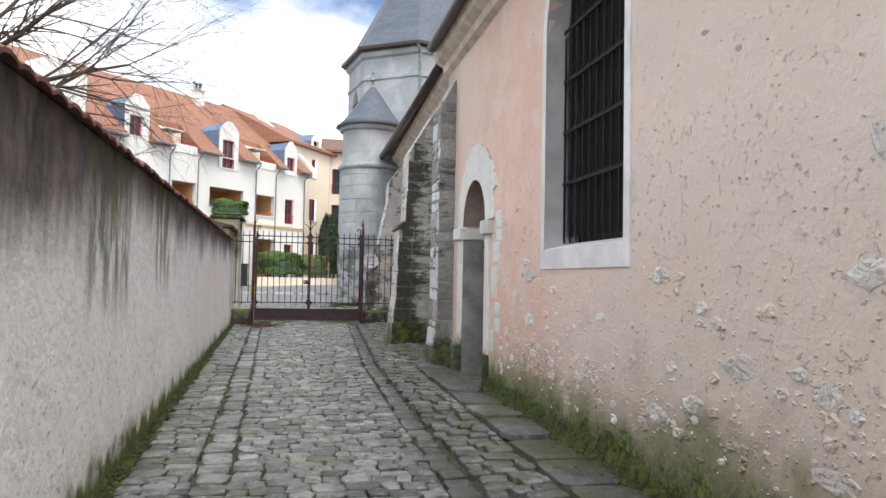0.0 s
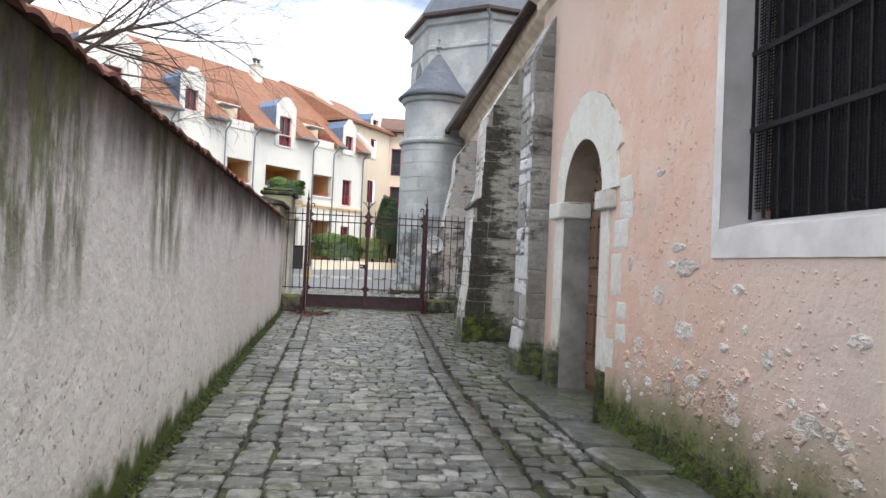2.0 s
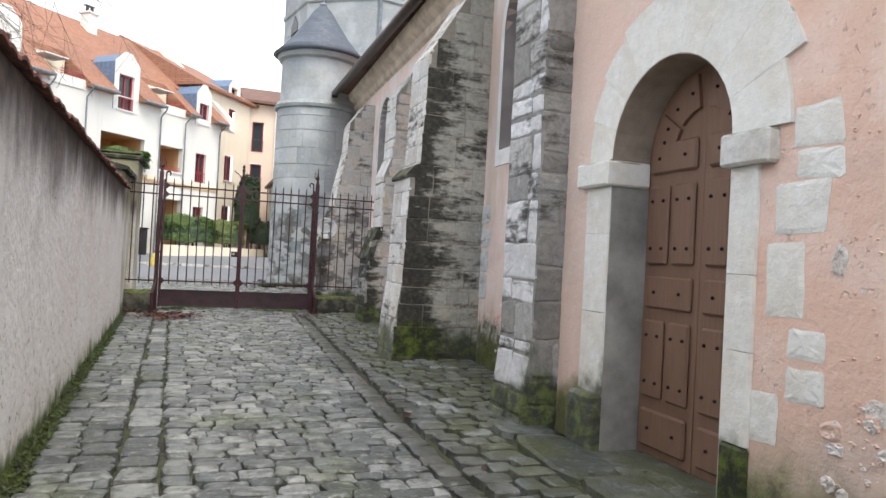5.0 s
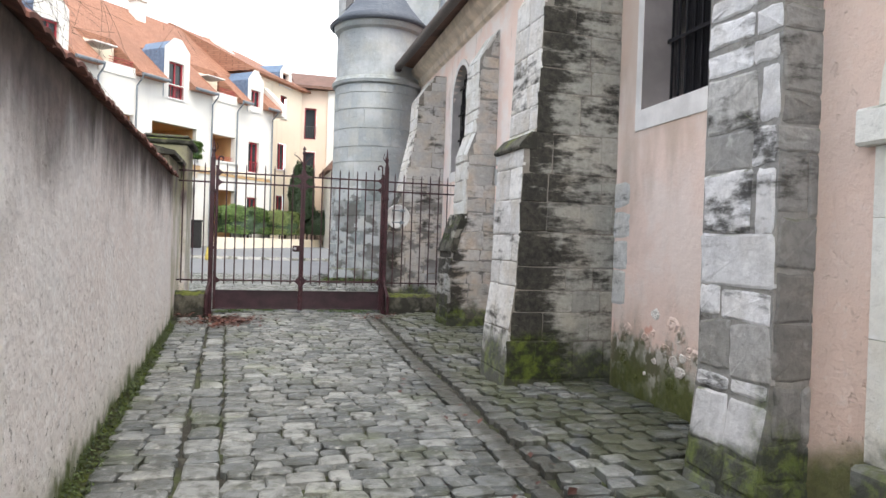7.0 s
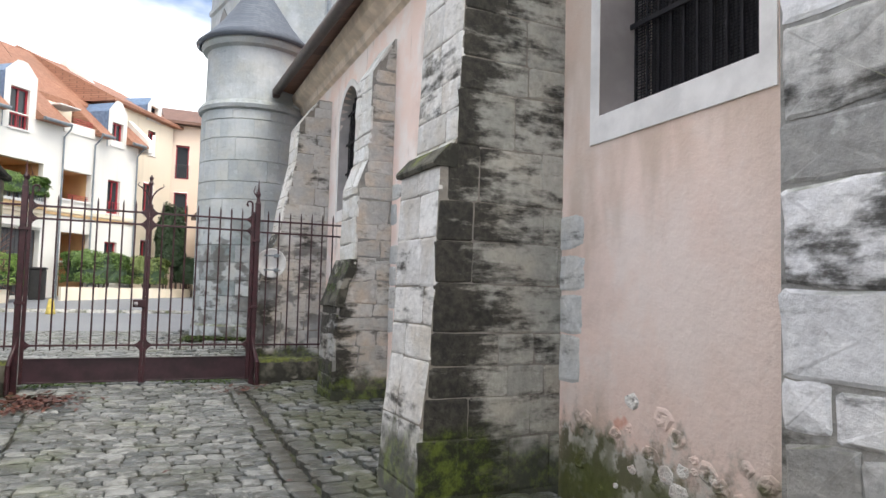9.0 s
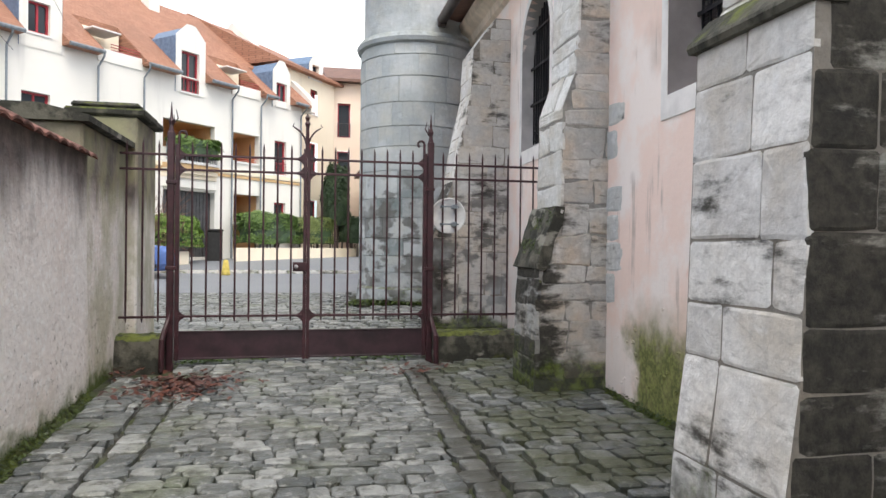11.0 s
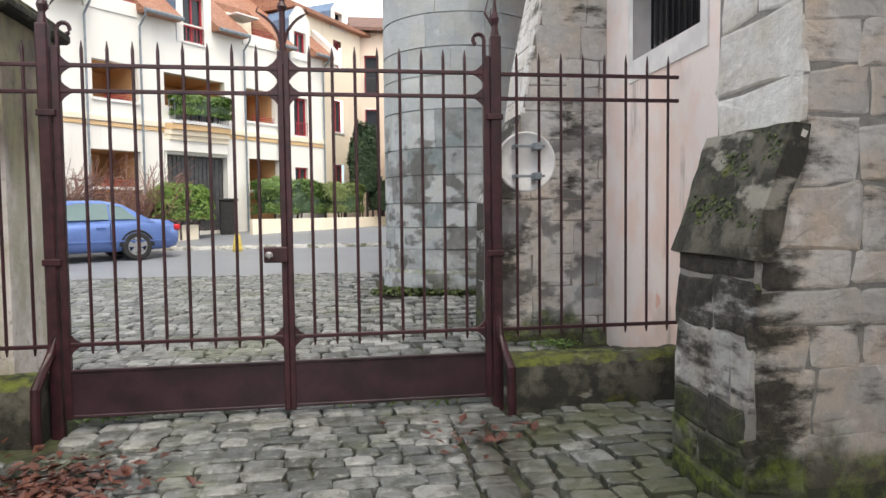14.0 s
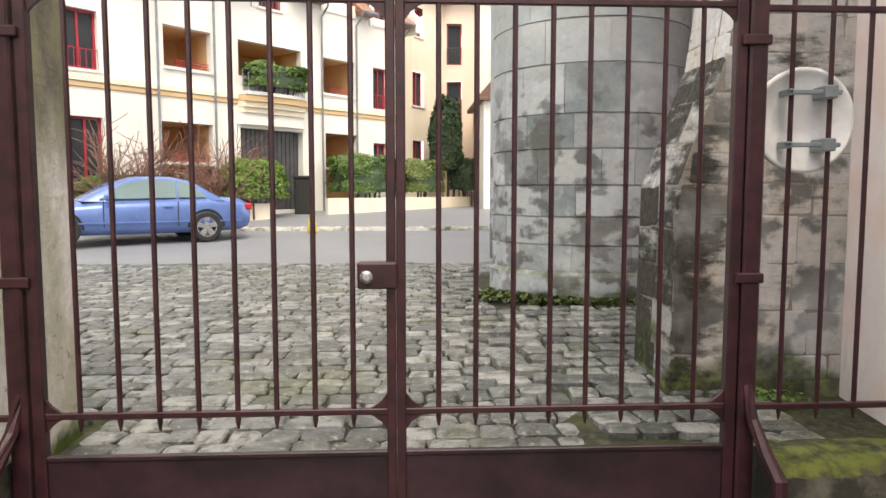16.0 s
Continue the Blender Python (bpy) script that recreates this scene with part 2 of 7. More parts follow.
def m_stone(name, pale, dull, lichen=0.3, warm=(0.45, 0.38, 0.28), edge_x=None, gritty=0.45, edge_top=9.0, blots=0.0, pick=0.10):
    """Weathered limestone; lichen: how much of it is blackened; edge_x: weather side; blots: height of dark stains."""
    k = Nodes(name, 0.88)
    r = k.info.outputs["Random"]
    s = k.z()
    grain = k.noise(20, 6, offset=r, rough=0.7)
    blotch = k.noise(3.2, 6, offset=r)
    c = k.mix(r, dull, pale)
    c = k.mix(k.math("MULTIPLY", k.step(blotch, 0.38, 0.72), 0.55), c, warm)
    c = k.mix(k.math("MULTIPLY", k.step(grain, 0.35, 0.75), gritty), c, tuple(x * 0.5 for x in dull))
    c = k.mix(k.math("MULTIPLY", k.step(k.noise(9, 5, offset=r), 0.58, 0.7), 0.5), c, tuple(min(0.85, x * 1.15) for x in pale))
    # black crust: broad clouds, thin beds along the courses, fine tatters
    blk = k.math("ADD", k.math("MULTIPLY", k.noise(1.9, 6, (1, 1, 1.3), 0.6), 0.58), k.math("MULTIPLY", k.noise(2.6, 7, (1, 1, 4.2), 0.66), 0.70))
    blk = k.math("ADD", blk, k.math("MULTIPLY", k.noise(11, 6, (1, 1, 1.7), 0.7), 0.32))
    blk = k.math("ADD", blk, k.math("MULTIPLY", r, pick))
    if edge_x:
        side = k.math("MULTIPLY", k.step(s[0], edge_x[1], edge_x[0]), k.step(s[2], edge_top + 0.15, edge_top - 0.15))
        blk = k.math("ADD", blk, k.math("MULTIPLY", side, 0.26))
    edge = 1.14 - 0.30 * lichen
    m = k.step(blk, edge - 0.11, edge + 0.08)
    c = k.mix(k.math("MULTIPLY", m, min(0.97, 0.82 + lichen * 0.3)), c, k.mix(k.step(grain, 0.3, 0.75), (0.006, 0.006, 0.005), (0.06, 0.055, 0.043)))
    if blots:
        dk = k.math("MULTIPLY", k.step(k.noise(3.8, 5, (1, 1, 1.5), 0.5), 0.48, 0.58), k.step(s[2], blots + 0.2, blots - 0.5))
        c = k.mix(k.math("MULTIPLY", dk, 0.88), c, k.mix(k.noise(8, 4), (0.05, 0.052, 0.055), (0.14, 0.137, 0.125)))
        lt = k.math("MULTIPLY", k.step(k.noise(1.8, 4), 0.45, 0.7), 0.35)
        c = k.mix(lt, c, (0.66, 0.70, 0.73))
    moss = k.step(k.math("ADD", s[2], k.math("MULTIPLY", k.noise(3.0, 6), 1.0)), 1.08, 0.86)
    green = k.mix(k.step(k.noise(9, 7, rough=0.72), 0.44, 0.66), (0.014, 0.02, 0.005), (0.11, 0.15, 0.014))
    c = k.mix(k.math("MULTIPLY", moss, 0.85), c, green)
    top = k.math("MULTIPLY", k.step(k.up(), 0.35, 0.8), k.step(k.noise(7, 4), 0.4, 0.6))
    c = k.mix(k.math("MULTIPLY", top, 0.8), c, (0.085, 0.10, 0.03))
    h = k.math("ADD", k.noise(12, 7, rough=0.65), k.math("MULTIPLY", grain, 0.5))
    return k.done(c, h, 0.018, 0.7)


def m_cobble(name, island=False):
    k = Nodes(name, 0.6)
    r = k.geo.outputs["Random Per Island"] if island else k.info.outputs["Random"]
    ramp = k.t.nodes.new("ShaderNodeValToRGB")
    e = ramp.color_ramp.elements
    e[0].color = (0.060, 0.069, 0.072, 1)
    e[1].color = (0.32, 0.33, 0.325, 1)
    mid = e.new(0.55)
    mid.color = (0.155, 0.167, 0.170, 1)
    k.t.links.new(r, ramp.inputs[0])
    c = ramp.outputs[0]
    c = k.mix(k.math("MULTIPLY", k.step(k.noise(2.6, 5), 0.5, 0.68), 0.5), c, (0.30, 0.315, 0.315))
    c = k.mix(k.math("MULTIPLY", k.step(k.noise(1.1, 4), 0.45, 0.7), 0.3), c, (0.12, 0.115, 0.09))
    c = k.mix(k.math("MULTIPLY", k.step(k.noise(1.7, 5), 0.52, 0.68), 0.55), c, (0.125, 0.145, 0.07))
    c = k.mix(k.math("MULTIPLY", k.step(k.noise(11, 7, rough=0.72), 0.44, 0.62), 0.8), c, (0.05, 0.054, 0.042))
    c = k.mix(k.math("MULTIPLY", k.step(k.noise(24, 6, rough=0.65), 0.54, 0.66), 0.55), c, (0.42, 0.425, 0.40))
    s = k.z()
    line = k.math("SUBTRACT", s[0], k.math("ADD", k.math("MULTIPLY", k.math("MAXIMUM", k.math("SUBTRACT", s[1], 9.0), 0.0), 0.045), 1.02))
    near = k.step(k.math("ADD", k.math("ABSOLUTE", line), k.math("MULTIPLY", k.noise(3.5, 5), 0.4)), 0.44, 0.2)
    inside = k.step(s[1], 16.9, 16.0)
    c = k.mix(k.math("MULTIPLY", k.math("MULTIPLY", near, inside), 0.7), c, (0.05, 0.047, 0.034))
    side = k.math("MULTIPLY", k.math("MULTIPLY", k.step(line, 0.05, 0.3), inside), k.step(k.noise(2.3, 5), 0.40, 0.58))
    c = k.mix(k.math("MULTIPLY", side, 0.66), c, (0.075, 0.083, 0.034))
    rough = k.math("ADD", k.math("MULTIPLY", k.noise(6, 4), 0.5), 0.12, True)
    return k.done(c, k.math("ADD", k.noise(17, 7, rough=0.7), k.math("MULTIPLY", k.noise(5, 4), 0.6)), 0.02, 0.85, rough)


def m_joint():
    k = Nodes("joint_earth", 0.95)
    c = k.mix(k.step(k.noise(2.2, 5), 0.42, 0.6), (0.02, 0.018, 0.013), (0.04, 0.052, 0.014))
    c = k.mix(k.math("MULTIPLY", k.step(k.noise(18, 5, rough=0.7), 0.45, 0.65), 0.6), c, (0.10, 0.097, 0.078))
    return k.done(c, k.noise(30, 5), 0.012, 0.9)


def m_asphalt():
    k = Nodes("asphalt", 0.5)
    # blue-grey raised so the colour carries part of the sky's reflection
    c = k.mix(k.noise(0.6, 5), (0.20, 0.215, 0.24), (0.29, 0.305, 0.33))
    c = k.mix(k.math("MULTIPLY", k.noise(90, 2), 0.4), c, (0.06, 0.06, 0.065))
    return k.done(c, k.noise(80, 3), 0.005, 0.5)


def m_moss():
    k = Nodes("moss", 0.95)
    c = k.mix(k.step(k.noise(17, 7, rough=0.7), 0.36, 0.62), (0.012, 0.018, 0.003), (0.12, 0.155, 0.022))
    c = k.mix(k.math("MULTIPLY", k.step(k.noise(4, 6, rough=0.6), 0.48, 0.64), 0.7), c, (0.05, 0.043, 0.022))
    return k.done(c, k.noise(50, 6, rough=0.7), 0.03, 0.9)


def m_roof(name, a, b, rows=7.0):
    """Small tiles or slates: courses follow height."""
    k = Nodes(name, 0.65)
    br = k.t.nodes.new("ShaderNodeTexBrick")
    br.inputs["Scale"].default_value = rows
    br.inputs["Mortar Size"].default_value = 0.018
    br.inputs["Color1"].default_value = (*a, 1)
    br.inputs["Color2"].default_value = (*b, 1)
    br.inputs["Mortar"].default_value = (*(x * 0.6 for x in a), 1)
    s = k.z()
    cb = k.t.nodes.new("ShaderNodeCombineXYZ")
    k.t.links.new(k.math("ADD", s[0], s[1]), cb.inputs[0])
    k.t.links.new(s[2], cb.inputs[1])
    k.t.links.new(cb.outputs[0], br.inputs["Vector"])
    c = k.mix(k.math("MULTIPLY", k.step(k.noise(0.8, 5), 0.4, 0.7), 0.5), br.outputs["Color"], tuple(x * 0.55 for x in b))
    return k.done(c, br.outputs["Fac"], 0.01, -0.6)


def m_render(name, a, b):
    k = Nodes(name, 0.85)
    c = k.mix(k.step(k.noise(0.5, 5), 0.35, 0.7), a, b)
    c = k.mix(k.math("MULTIPLY", k.step(k.noise(1.2, 4, (2, 2, 0.2)), 0.55, 0.75), 0.25), c, tuple(x * 0.6 for x in b))
    return k.done(c, k.noise(70, 3), 0.004, 0.4)


def m_leaf(name, a, b):
    k = Nodes(name, 0.5)
    c = k.mix(k.geo.outputs["Random Per Island"], a, b)
    k.b.inputs["Subsurface Weight"].default_value = 0.0
    return k.done(k.mix(k.math("MULTIPLY", k.noise(5, 3), 0.4), c, tuple(x * 0.4 for x in a)))


def m_glass(name, tint=(0.03, 0.035, 0.04)):
    k = Nodes(name, 0.06)
    k.b.inputs["Specular IOR Level"].default_value = 0.35
    return k.done(k.mix(k.noise(1.5, 3), tint, tuple(x * 1.8 for x in tint)))


def m_wood():
    k = Nodes("brown_painted_wood", 0.6)
    g = k.noise(4, 5, (14, 14, 0.8))
    c = k.mix(g, (0.15, 0.085, 0.055), (0.24, 0.14, 0.092))
    c = k.mix(k.math("MULTIPLY", k.step(k.noise(2, 4), 0.5, 0.7), 0.4), c, (0.15, 0.085, 0.05))
    return k.done(c, g, 0.004, 0.5)


def m_mossy():
    k = Nodes("moss_covered_stone", 0.92)
    c = k.mix(k.step(k.noise(4.0, 6, rough=0.65), 0.45, 0.6), (0.028, 0.028, 0.022), (0.10, 0.095, 0.075))
    c = k.mix(k.math("MULTIPLY", k.step(k.noise(2.6, 6, (1, 1, 2)), 0.60, 0.66), 0.8), c, (0.30, 0.29, 0.25))
    g = k.math("ADD", k.math("MULTIPLY", k.up(), 0.30), k.noise(3.5, 6))
    c = k.mix(k.math("MULTIPLY", k.step(g, 0.62, 0.80), 0.9), c, k.mix(k.step(k.noise(14, 5), 0.35, 0.65), (0.014, 0.020, 0.006), (0.11, 0.13, 0.02)))
    return k.done(c, k.noise(22, 5), 0.015, 0.8)




def m_crumble():
    """Friable lime and flint where the plaster has fallen."""
    k = Nodes("crumbling_lime_rubble", 0.95)
    c = k.mix(k.step(k.noise(5, 5), 0.38, 0.62), (0.64, 0.58, 0.53), (0.82, 0.79, 0.745))
    c = k.mix(k.math("MULTIPLY", k.step(k.noise(34, 6, rough=0.7), 0.54, 0.66), 0.7), c, (0.22, 0.195, 0.175))
    c = k.mix(k.math("MULTIPLY", k.step(k.noise(15, 5), 0.56, 0.66), 0.5), c, (0.66, 0.47, 0.38))
    return k.done(c, k.noise(38, 6, rough=0.72), 0.02, 0.8)


MAT_MOSSY = m_mossy()
MAT_WALL_L = m_left_plaster()
MAT_PINK = m_pink_plaster()
MAT_STONE = m_stone("limestone_weathered", (0.80, 0.79, 0.77), (0.58, 0.575, 0.57), 0.50)
MAT_STONE_PALE = m_stone("limestone_pale", (0.74, 0.73, 0.69), (0.60, 0.60, 0.585), 0.22)
MAT_STONE_BLUE = m_stone("limestone_bluish", (0.68, 0.685, 0.68), (0.48, 0.50, 0.515), 0.42, (0.60, 0.58, 0.53), None, 0.4)
# black crust is real; pale and dull tones also lowered for side shade
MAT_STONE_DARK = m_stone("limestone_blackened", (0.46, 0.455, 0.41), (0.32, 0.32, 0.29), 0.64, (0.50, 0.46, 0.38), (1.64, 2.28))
MAT_STONE_FOOT = m_stone("limestone_dark_foot", (0.62, 0.63, 0.63), (0.36, 0.37, 0.37), 0.95, pick=0.30)
MAT_STONE_WARM = m_stone("limestone_tan", (0.58, 0.57, 0.545), (0.42, 0.415, 0.40), 0.50, (0.62, 0.46, 0.30), (2.03, 2.40), 0.4, 1.75)
MAT_STONE_BLOT = m_stone("limestone_blotched", (0.58, 0.565, 0.535), (0.42, 0.41, 0.40), 0.50, (0.58, 0.48, 0.36), (1.80, 2.2), 0.4, 2.2, 2.2)
MAT_STONE_PATCH = m_stone("limestone_smeared_with_cement", (0.56, 0.555, 0.54), (0.24, 0.235, 0.225), 0.40, (0.36, 0.34, 0.31), None, 0.5, pick=0.16)
MAT_STONE_HEAD = m_stone("limestone_white_head", (0.84, 0.85, 0.85), (0.64, 0.64, 0.62), 0.30)
MAT_TOWER = m_stone("tower_limestone", (0.42, 0.45, 0.47), (0.32, 0.355, 0.38), 0.24, (0.47, 0.465, 0.42), None, 0.2, 9.0, 2.5, 0.04)
MAT_RUBBLE = m_stone("stained_tower_stone", (0.36, 0.38, 0.40), (0.13, 0.175, 0.18), 0.3, (0.34, 0.34, 0.33), None, 0.3, 9.0, 2.5, 0.05)
MAT_STONE_CASE = m_stone("doorcase_limestone", (0.80, 0.795, 0.75), (0.76, 0.75, 0.70), 0.12, (0.70, 0.64, 0.54), None, 0.22)
MAT_STONE_LIME = m_stone("lime_smeared_stone", (0.84, 0.84, 0.86), (0.60, 0.60, 0.61), 0.36, (0.62, 0.60, 0.57), None, 0.45, pick=0.2)
# dark copy for the pilaster's south side, shade put into the colour
MAT_STONE_SHADED = m_stone("shaded_cement_stone", (0.33, 0.325, 0.315), (0.15, 0.147, 0.14), 0.5, (0.30, 0.28, 0.25), None, 0.5)
MAT_CEMENT_GREY = m_stone("grey_cement_render", (0.38, 0.375, 0.365), (0.24, 0.235, 0.225), 0.55, (0.40, 0.37, 0.32), None, 0.5)
MAT_MORTAR = m_stone("lime_mortar", (0.30, 0.28, 0.25), (0.22, 0.205, 0.185), 0.6, (0.26, 0.22, 0.17))
MAT_TRIM = m_simple("pale_window_surround", (0.74, 0.72, 0.71), 0.85, 0, 0.12, 4.0, 0.006)
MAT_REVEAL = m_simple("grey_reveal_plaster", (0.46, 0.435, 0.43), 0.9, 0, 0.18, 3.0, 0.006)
# door reveal and soffit: shade under the arch put into the colour
MAT_REVEAL_SHADED = m_simple("shaded_grey_reveal", (0.29, 0.28, 0.265), 0.9, 0, 0.35, 2.6, 0.01)
MAT_SOFFIT = m_simple("shaded_brown_soffit", (0.30, 0.245, 0.20), 0.9, 0, 0.3, 3.0, 0.008)
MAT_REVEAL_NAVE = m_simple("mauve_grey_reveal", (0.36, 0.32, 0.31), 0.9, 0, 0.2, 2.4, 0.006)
MAT_RUBBLE_WHITE = m_crumble()
MAT_COBBLE = m_cobble("paving_stone")
MAT_COBBLES = m_cobble("paving_stones_far", True)
MAT_JOINT = m_joint()
MAT_ASPHALT = m_asphalt()
MAT_MOSS = m_moss()
MAT_IRON = m_simple("maroon_painted_iron", (0.036, 0.010, 0.0145), 0.45, 0, 0.4, 14)
# separate darker maroon for the kick plate only
MAT_KICK = m_simple("darker_maroon_sheet", (0.027, 0.011, 0.016), 0.48, 0, 0.55, 5)
MAT_GRILLE = m_simple("dark_iron_grille", (0.007, 0.006, 0.009), 0.85, 0, 0.3, 14)
MAT_DARK = m_simple("dark_leaded_glass", (0.006, 0.006, 0.008), 0.6)
MAT_SLATE = m_roof("blue_grey_slate", (0.085, 0.105, 0.14), (0.13, 0.15, 0.185), 5.0)
MAT_TILE = m_roof("orange_brown_roof_tile", (0.31, 0.14, 0.085), (0.40, 0.20, 0.125), 3.0)
MAT_TILE_BROWN = m_roof("dark_brown_roof_tile", (0.16, 0.085, 0.06), (0.22, 0.12, 0.09), 3.0)
MAT_COPING = m_simple("old_dark_red_clay_tile", (0.17, 0.075, 0.058), 0.85, 0, 0.55, 7, 0.006)
MAT_CEMENT = MAT_MOSSY
MAT_GUTTER = m_simple("dark_brown_gutter", (0.045, 0.028, 0.025), 0.45, 0, 0.3)
MAT_ZINC = m_simple("grey_zinc", (0.22, 0.25, 0.28), 0.45, 0.3, 0.2)
MAT_BLUE_ZINC = m_simple("blue_zinc_cladding", (0.13, 0.20, 0.31), 0.5, 0.1, 0.2)
MAT_WHITE = m_render("white_render", (0.84, 0.82, 0.77), (0.80, 0.78, 0.73))
MAT_CREAM = m_render("cream_render", (0.87, 0.78, 0.63), (0.83, 0.73, 0.57))
MAT_BAND = m_render("ochre_band", (0.72, 0.50, 0.28), (0.62, 0.42, 0.22))
MAT_PEACH = m_render("peach_render", (0.84, 0.70, 0.58), (0.80, 0.65, 0.53))
MAT_LOGGIA = m_render("warm_loggia_render", (0.72, 0.46, 0.24), (0.64, 0.40, 0.2))
MAT_RED = m_simple("red_painted_joinery", (0.36, 0.03, 0.045), 0.4, 0, 0.2)
MAT_PANE = m_glass("window_pane")
MAT_PANE_CAR = m_glass("car_window", (0.12, 0.17, 0.17))
MAT_CHARCOAL = m_simple("charcoal_metal_door", (0.06, 0.06, 0.065), 0.5)
MAT_BLUE = m_simple("pale_blue_car_paint", (0.13, 0.21, 0.48), 0.22, 0.25, 0.08, 3, 0.0)
MAT_RUBBER = m_simple("black_rubber", (0.02, 0.02, 0.02), 0.75)
MAT_ALLOY = m_simple("silver_alloy", (0.5, 0.5, 0.52), 0.3, 0.7, 0.1)
MAT_LAMP = m_simple("red_tail_lamp", (0.5, 0.02, 0.03), 0.2)
MAT_HEDGE_LIGHT = m_leaf("light_hedge_leaf", (0.10, 0.15, 0.03), (0.26, 0.31, 0.10))
MAT_HEDGE = m_leaf("hedge_leaf", (0.06, 0.13, 0.022), (0.20, 0.31, 0.075))
MAT_SHRUB = m_leaf("fresh_shrub_leaf", (0.10, 0.20, 0.025), (0.28, 0.42, 0.09))
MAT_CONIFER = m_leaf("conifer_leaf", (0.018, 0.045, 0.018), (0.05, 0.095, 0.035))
MAT_TWIG = m_simple("bare_bark", (0.10, 0.075, 0.065), 0.9, 0, 0.3)
MAT_DRYTWIG = m_simple("reddish_twig", (0.25, 0.14, 0.11), 0.9, 0, 0.3)
MAT_WOOD = m_wood()
MAT_DEADLEAF = m_leaf("dead_leaf", (0.045, 0.014, 0.010), (0.15, 0.052, 0.032))
MAT_YELLOW = m_simple("yellow_painted_concrete", (0.55, 0.43, 0.10), 0.7)
MAT_PLASTIC = m_simple("grey_plastic_disc", (0.66, 0.66, 0.66), 0.45, 0, 0.15)
MAT_TAN = m_render("tan_patch_plaster", (0.56, 0.46, 0.35), (0.50, 0.42, 0.33))
MAT_CORNICE = m_simple("tan_stone_cornice", (0.70, 0.60, 0.50), 0.85, 0, 0.2, 4.0, 0.006)
MAT_WEED = m_leaf("dark_weed", (0.016, 0.03, 0.005), (0.085, 0.125, 0.016))
MAT_WIN = m_simple("white_frame", (0.75, 0.74, 0.72), 0.5, 0, 0.05)

# ---- builders ----


def thing(name, label, category, group="", kind="", at=(0, 0, 0)):
    ob = new(name)
    ob.location = at
    return tagged(ob, label, category, group, kind)


def link_bm(name, bm, material, parent=None, label="", smooth=False):
    me = bpy.data.meshes.new(name)
    bmesh.ops.recalc_face_normals(bm, faces=bm.faces)
    bm.to_mesh(me)
    bm.free()
    me.materials.append(material)
    if smooth:
        me.polygons.foreach_set("use_smooth", [True] * len(me.polygons))
    ob = new(name, me)
    if parent is not None:
        ob.parent = parent
        ob.matrix_parent_inverse = Matrix.Identity(4)
    if label:
        ob["label"] = label
    return ob


def part(name, bm, material, parent, label="", smooth=False):
    return link_bm(name, bm, material, parent, label, smooth)


def raw(name, verts, faces, material, parent=None, smooth=False):
    me = bpy.data.meshes.new(name)
    me.from_pydata(verts, [], faces)
    me.materials.append(material)
    if smooth:
        me.polygons.foreach_set("use_smooth", [True] * len(me.polygons))
    ob = new(name, me)
    if parent is not None:
        ob.parent = parent
    return ob


def box(bm, x0, x1, y0, y1, z0, z1, c=0.0):
    """A box, its upright and level edges chamfered by c."""
    if c <= 0:
        v = [bm.verts.new(p) for p in ((x0, y0, z0), (x1, y0, z0), (x1, y1, z0), (x0, y1, z0), (x0, y0, z1), (x1, y0, z1), (x1, y1, z1), (x0, y1, z1))]
        for f in ((0, 3, 2, 1), (4, 5, 6, 7), (0, 1, 5, 4), (1, 2, 6, 5), (2, 3, 7, 6), (3, 0, 4, 7)):
            bm.faces.new([v[i] for i in f])
        return
    tmp = bmesh.new()
    box(tmp, x0, x1, y0, y1, z0, z1)
    bmesh.ops.bevel(tmp, geom=list(tmp.edges), offset=c, segments=1, affect="EDGES")
    merge(bm, tmp)


def merge(bm, tmp):
    idx = {}
    for v in tmp.verts:
        idx[v] = bm.verts.new(v.co)
    for f in tmp.faces:
        bm.faces.new([idx[v] for v in f.verts])
    tmp.free()


def prism(bm, poly, axis, a, b):
    """Extrude a polygon given in the two other axes from a to b along axis."""
    def at(p, s):
        if axis == "x":
            return (s, p[0], p[1])
        if axis == "y":
            return (p[0], s, p[1])
        return (p[0], p[1], s)
    lo = [bm.verts.new(at(p, a)) for p in poly]
    hi = [bm.verts.new(at(p, b)) for p in poly]
    n = len(poly)
    bm.faces.new(lo)
    bm.faces.new(hi[::-1])
    for i in range(n):
        bm.faces.new((lo[i], lo[(i + 1) % n], hi[(i + 1) % n], hi[i]))


def tube(bm, pts, radii, n=8, cap=True):
    pts = [Vector(p) for p in pts]
    if isinstance(radii, (int, float)):
        radii = [radii] * len(pts)
    rings = []
    ref = Vector((0.3, 0.2, 1)).normalized()
    for i, p in enumerate(pts):
        d = (pts[min(i + 1, len(pts) - 1)] - pts[max(i - 1, 0)])
        d = d.normalized() if d.length > 1e-9 else Vector((0, 0, 1))
        r = ref if abs(d.dot(ref)) < 0.97 else Vector((1, 0, 0))
        u = d.cross(r).normalized()
        v = d.cross(u)
        rings.append([bm.verts.new(p + (u * math.cos(2 * math.pi * k / n) + v * math.sin(2 * math.pi * k / n)) * radii[i]) for k in range(n)])
    for a, b in zip(rings, rings[1:]):
        for k in range(n):
            bm.faces.new((a[k], a[(k + 1) % n], b[(k + 1) % n], b[k]))
    if cap:
        bm.faces.new(rings[0])
        bm.faces.new(rings[-1][::-1])


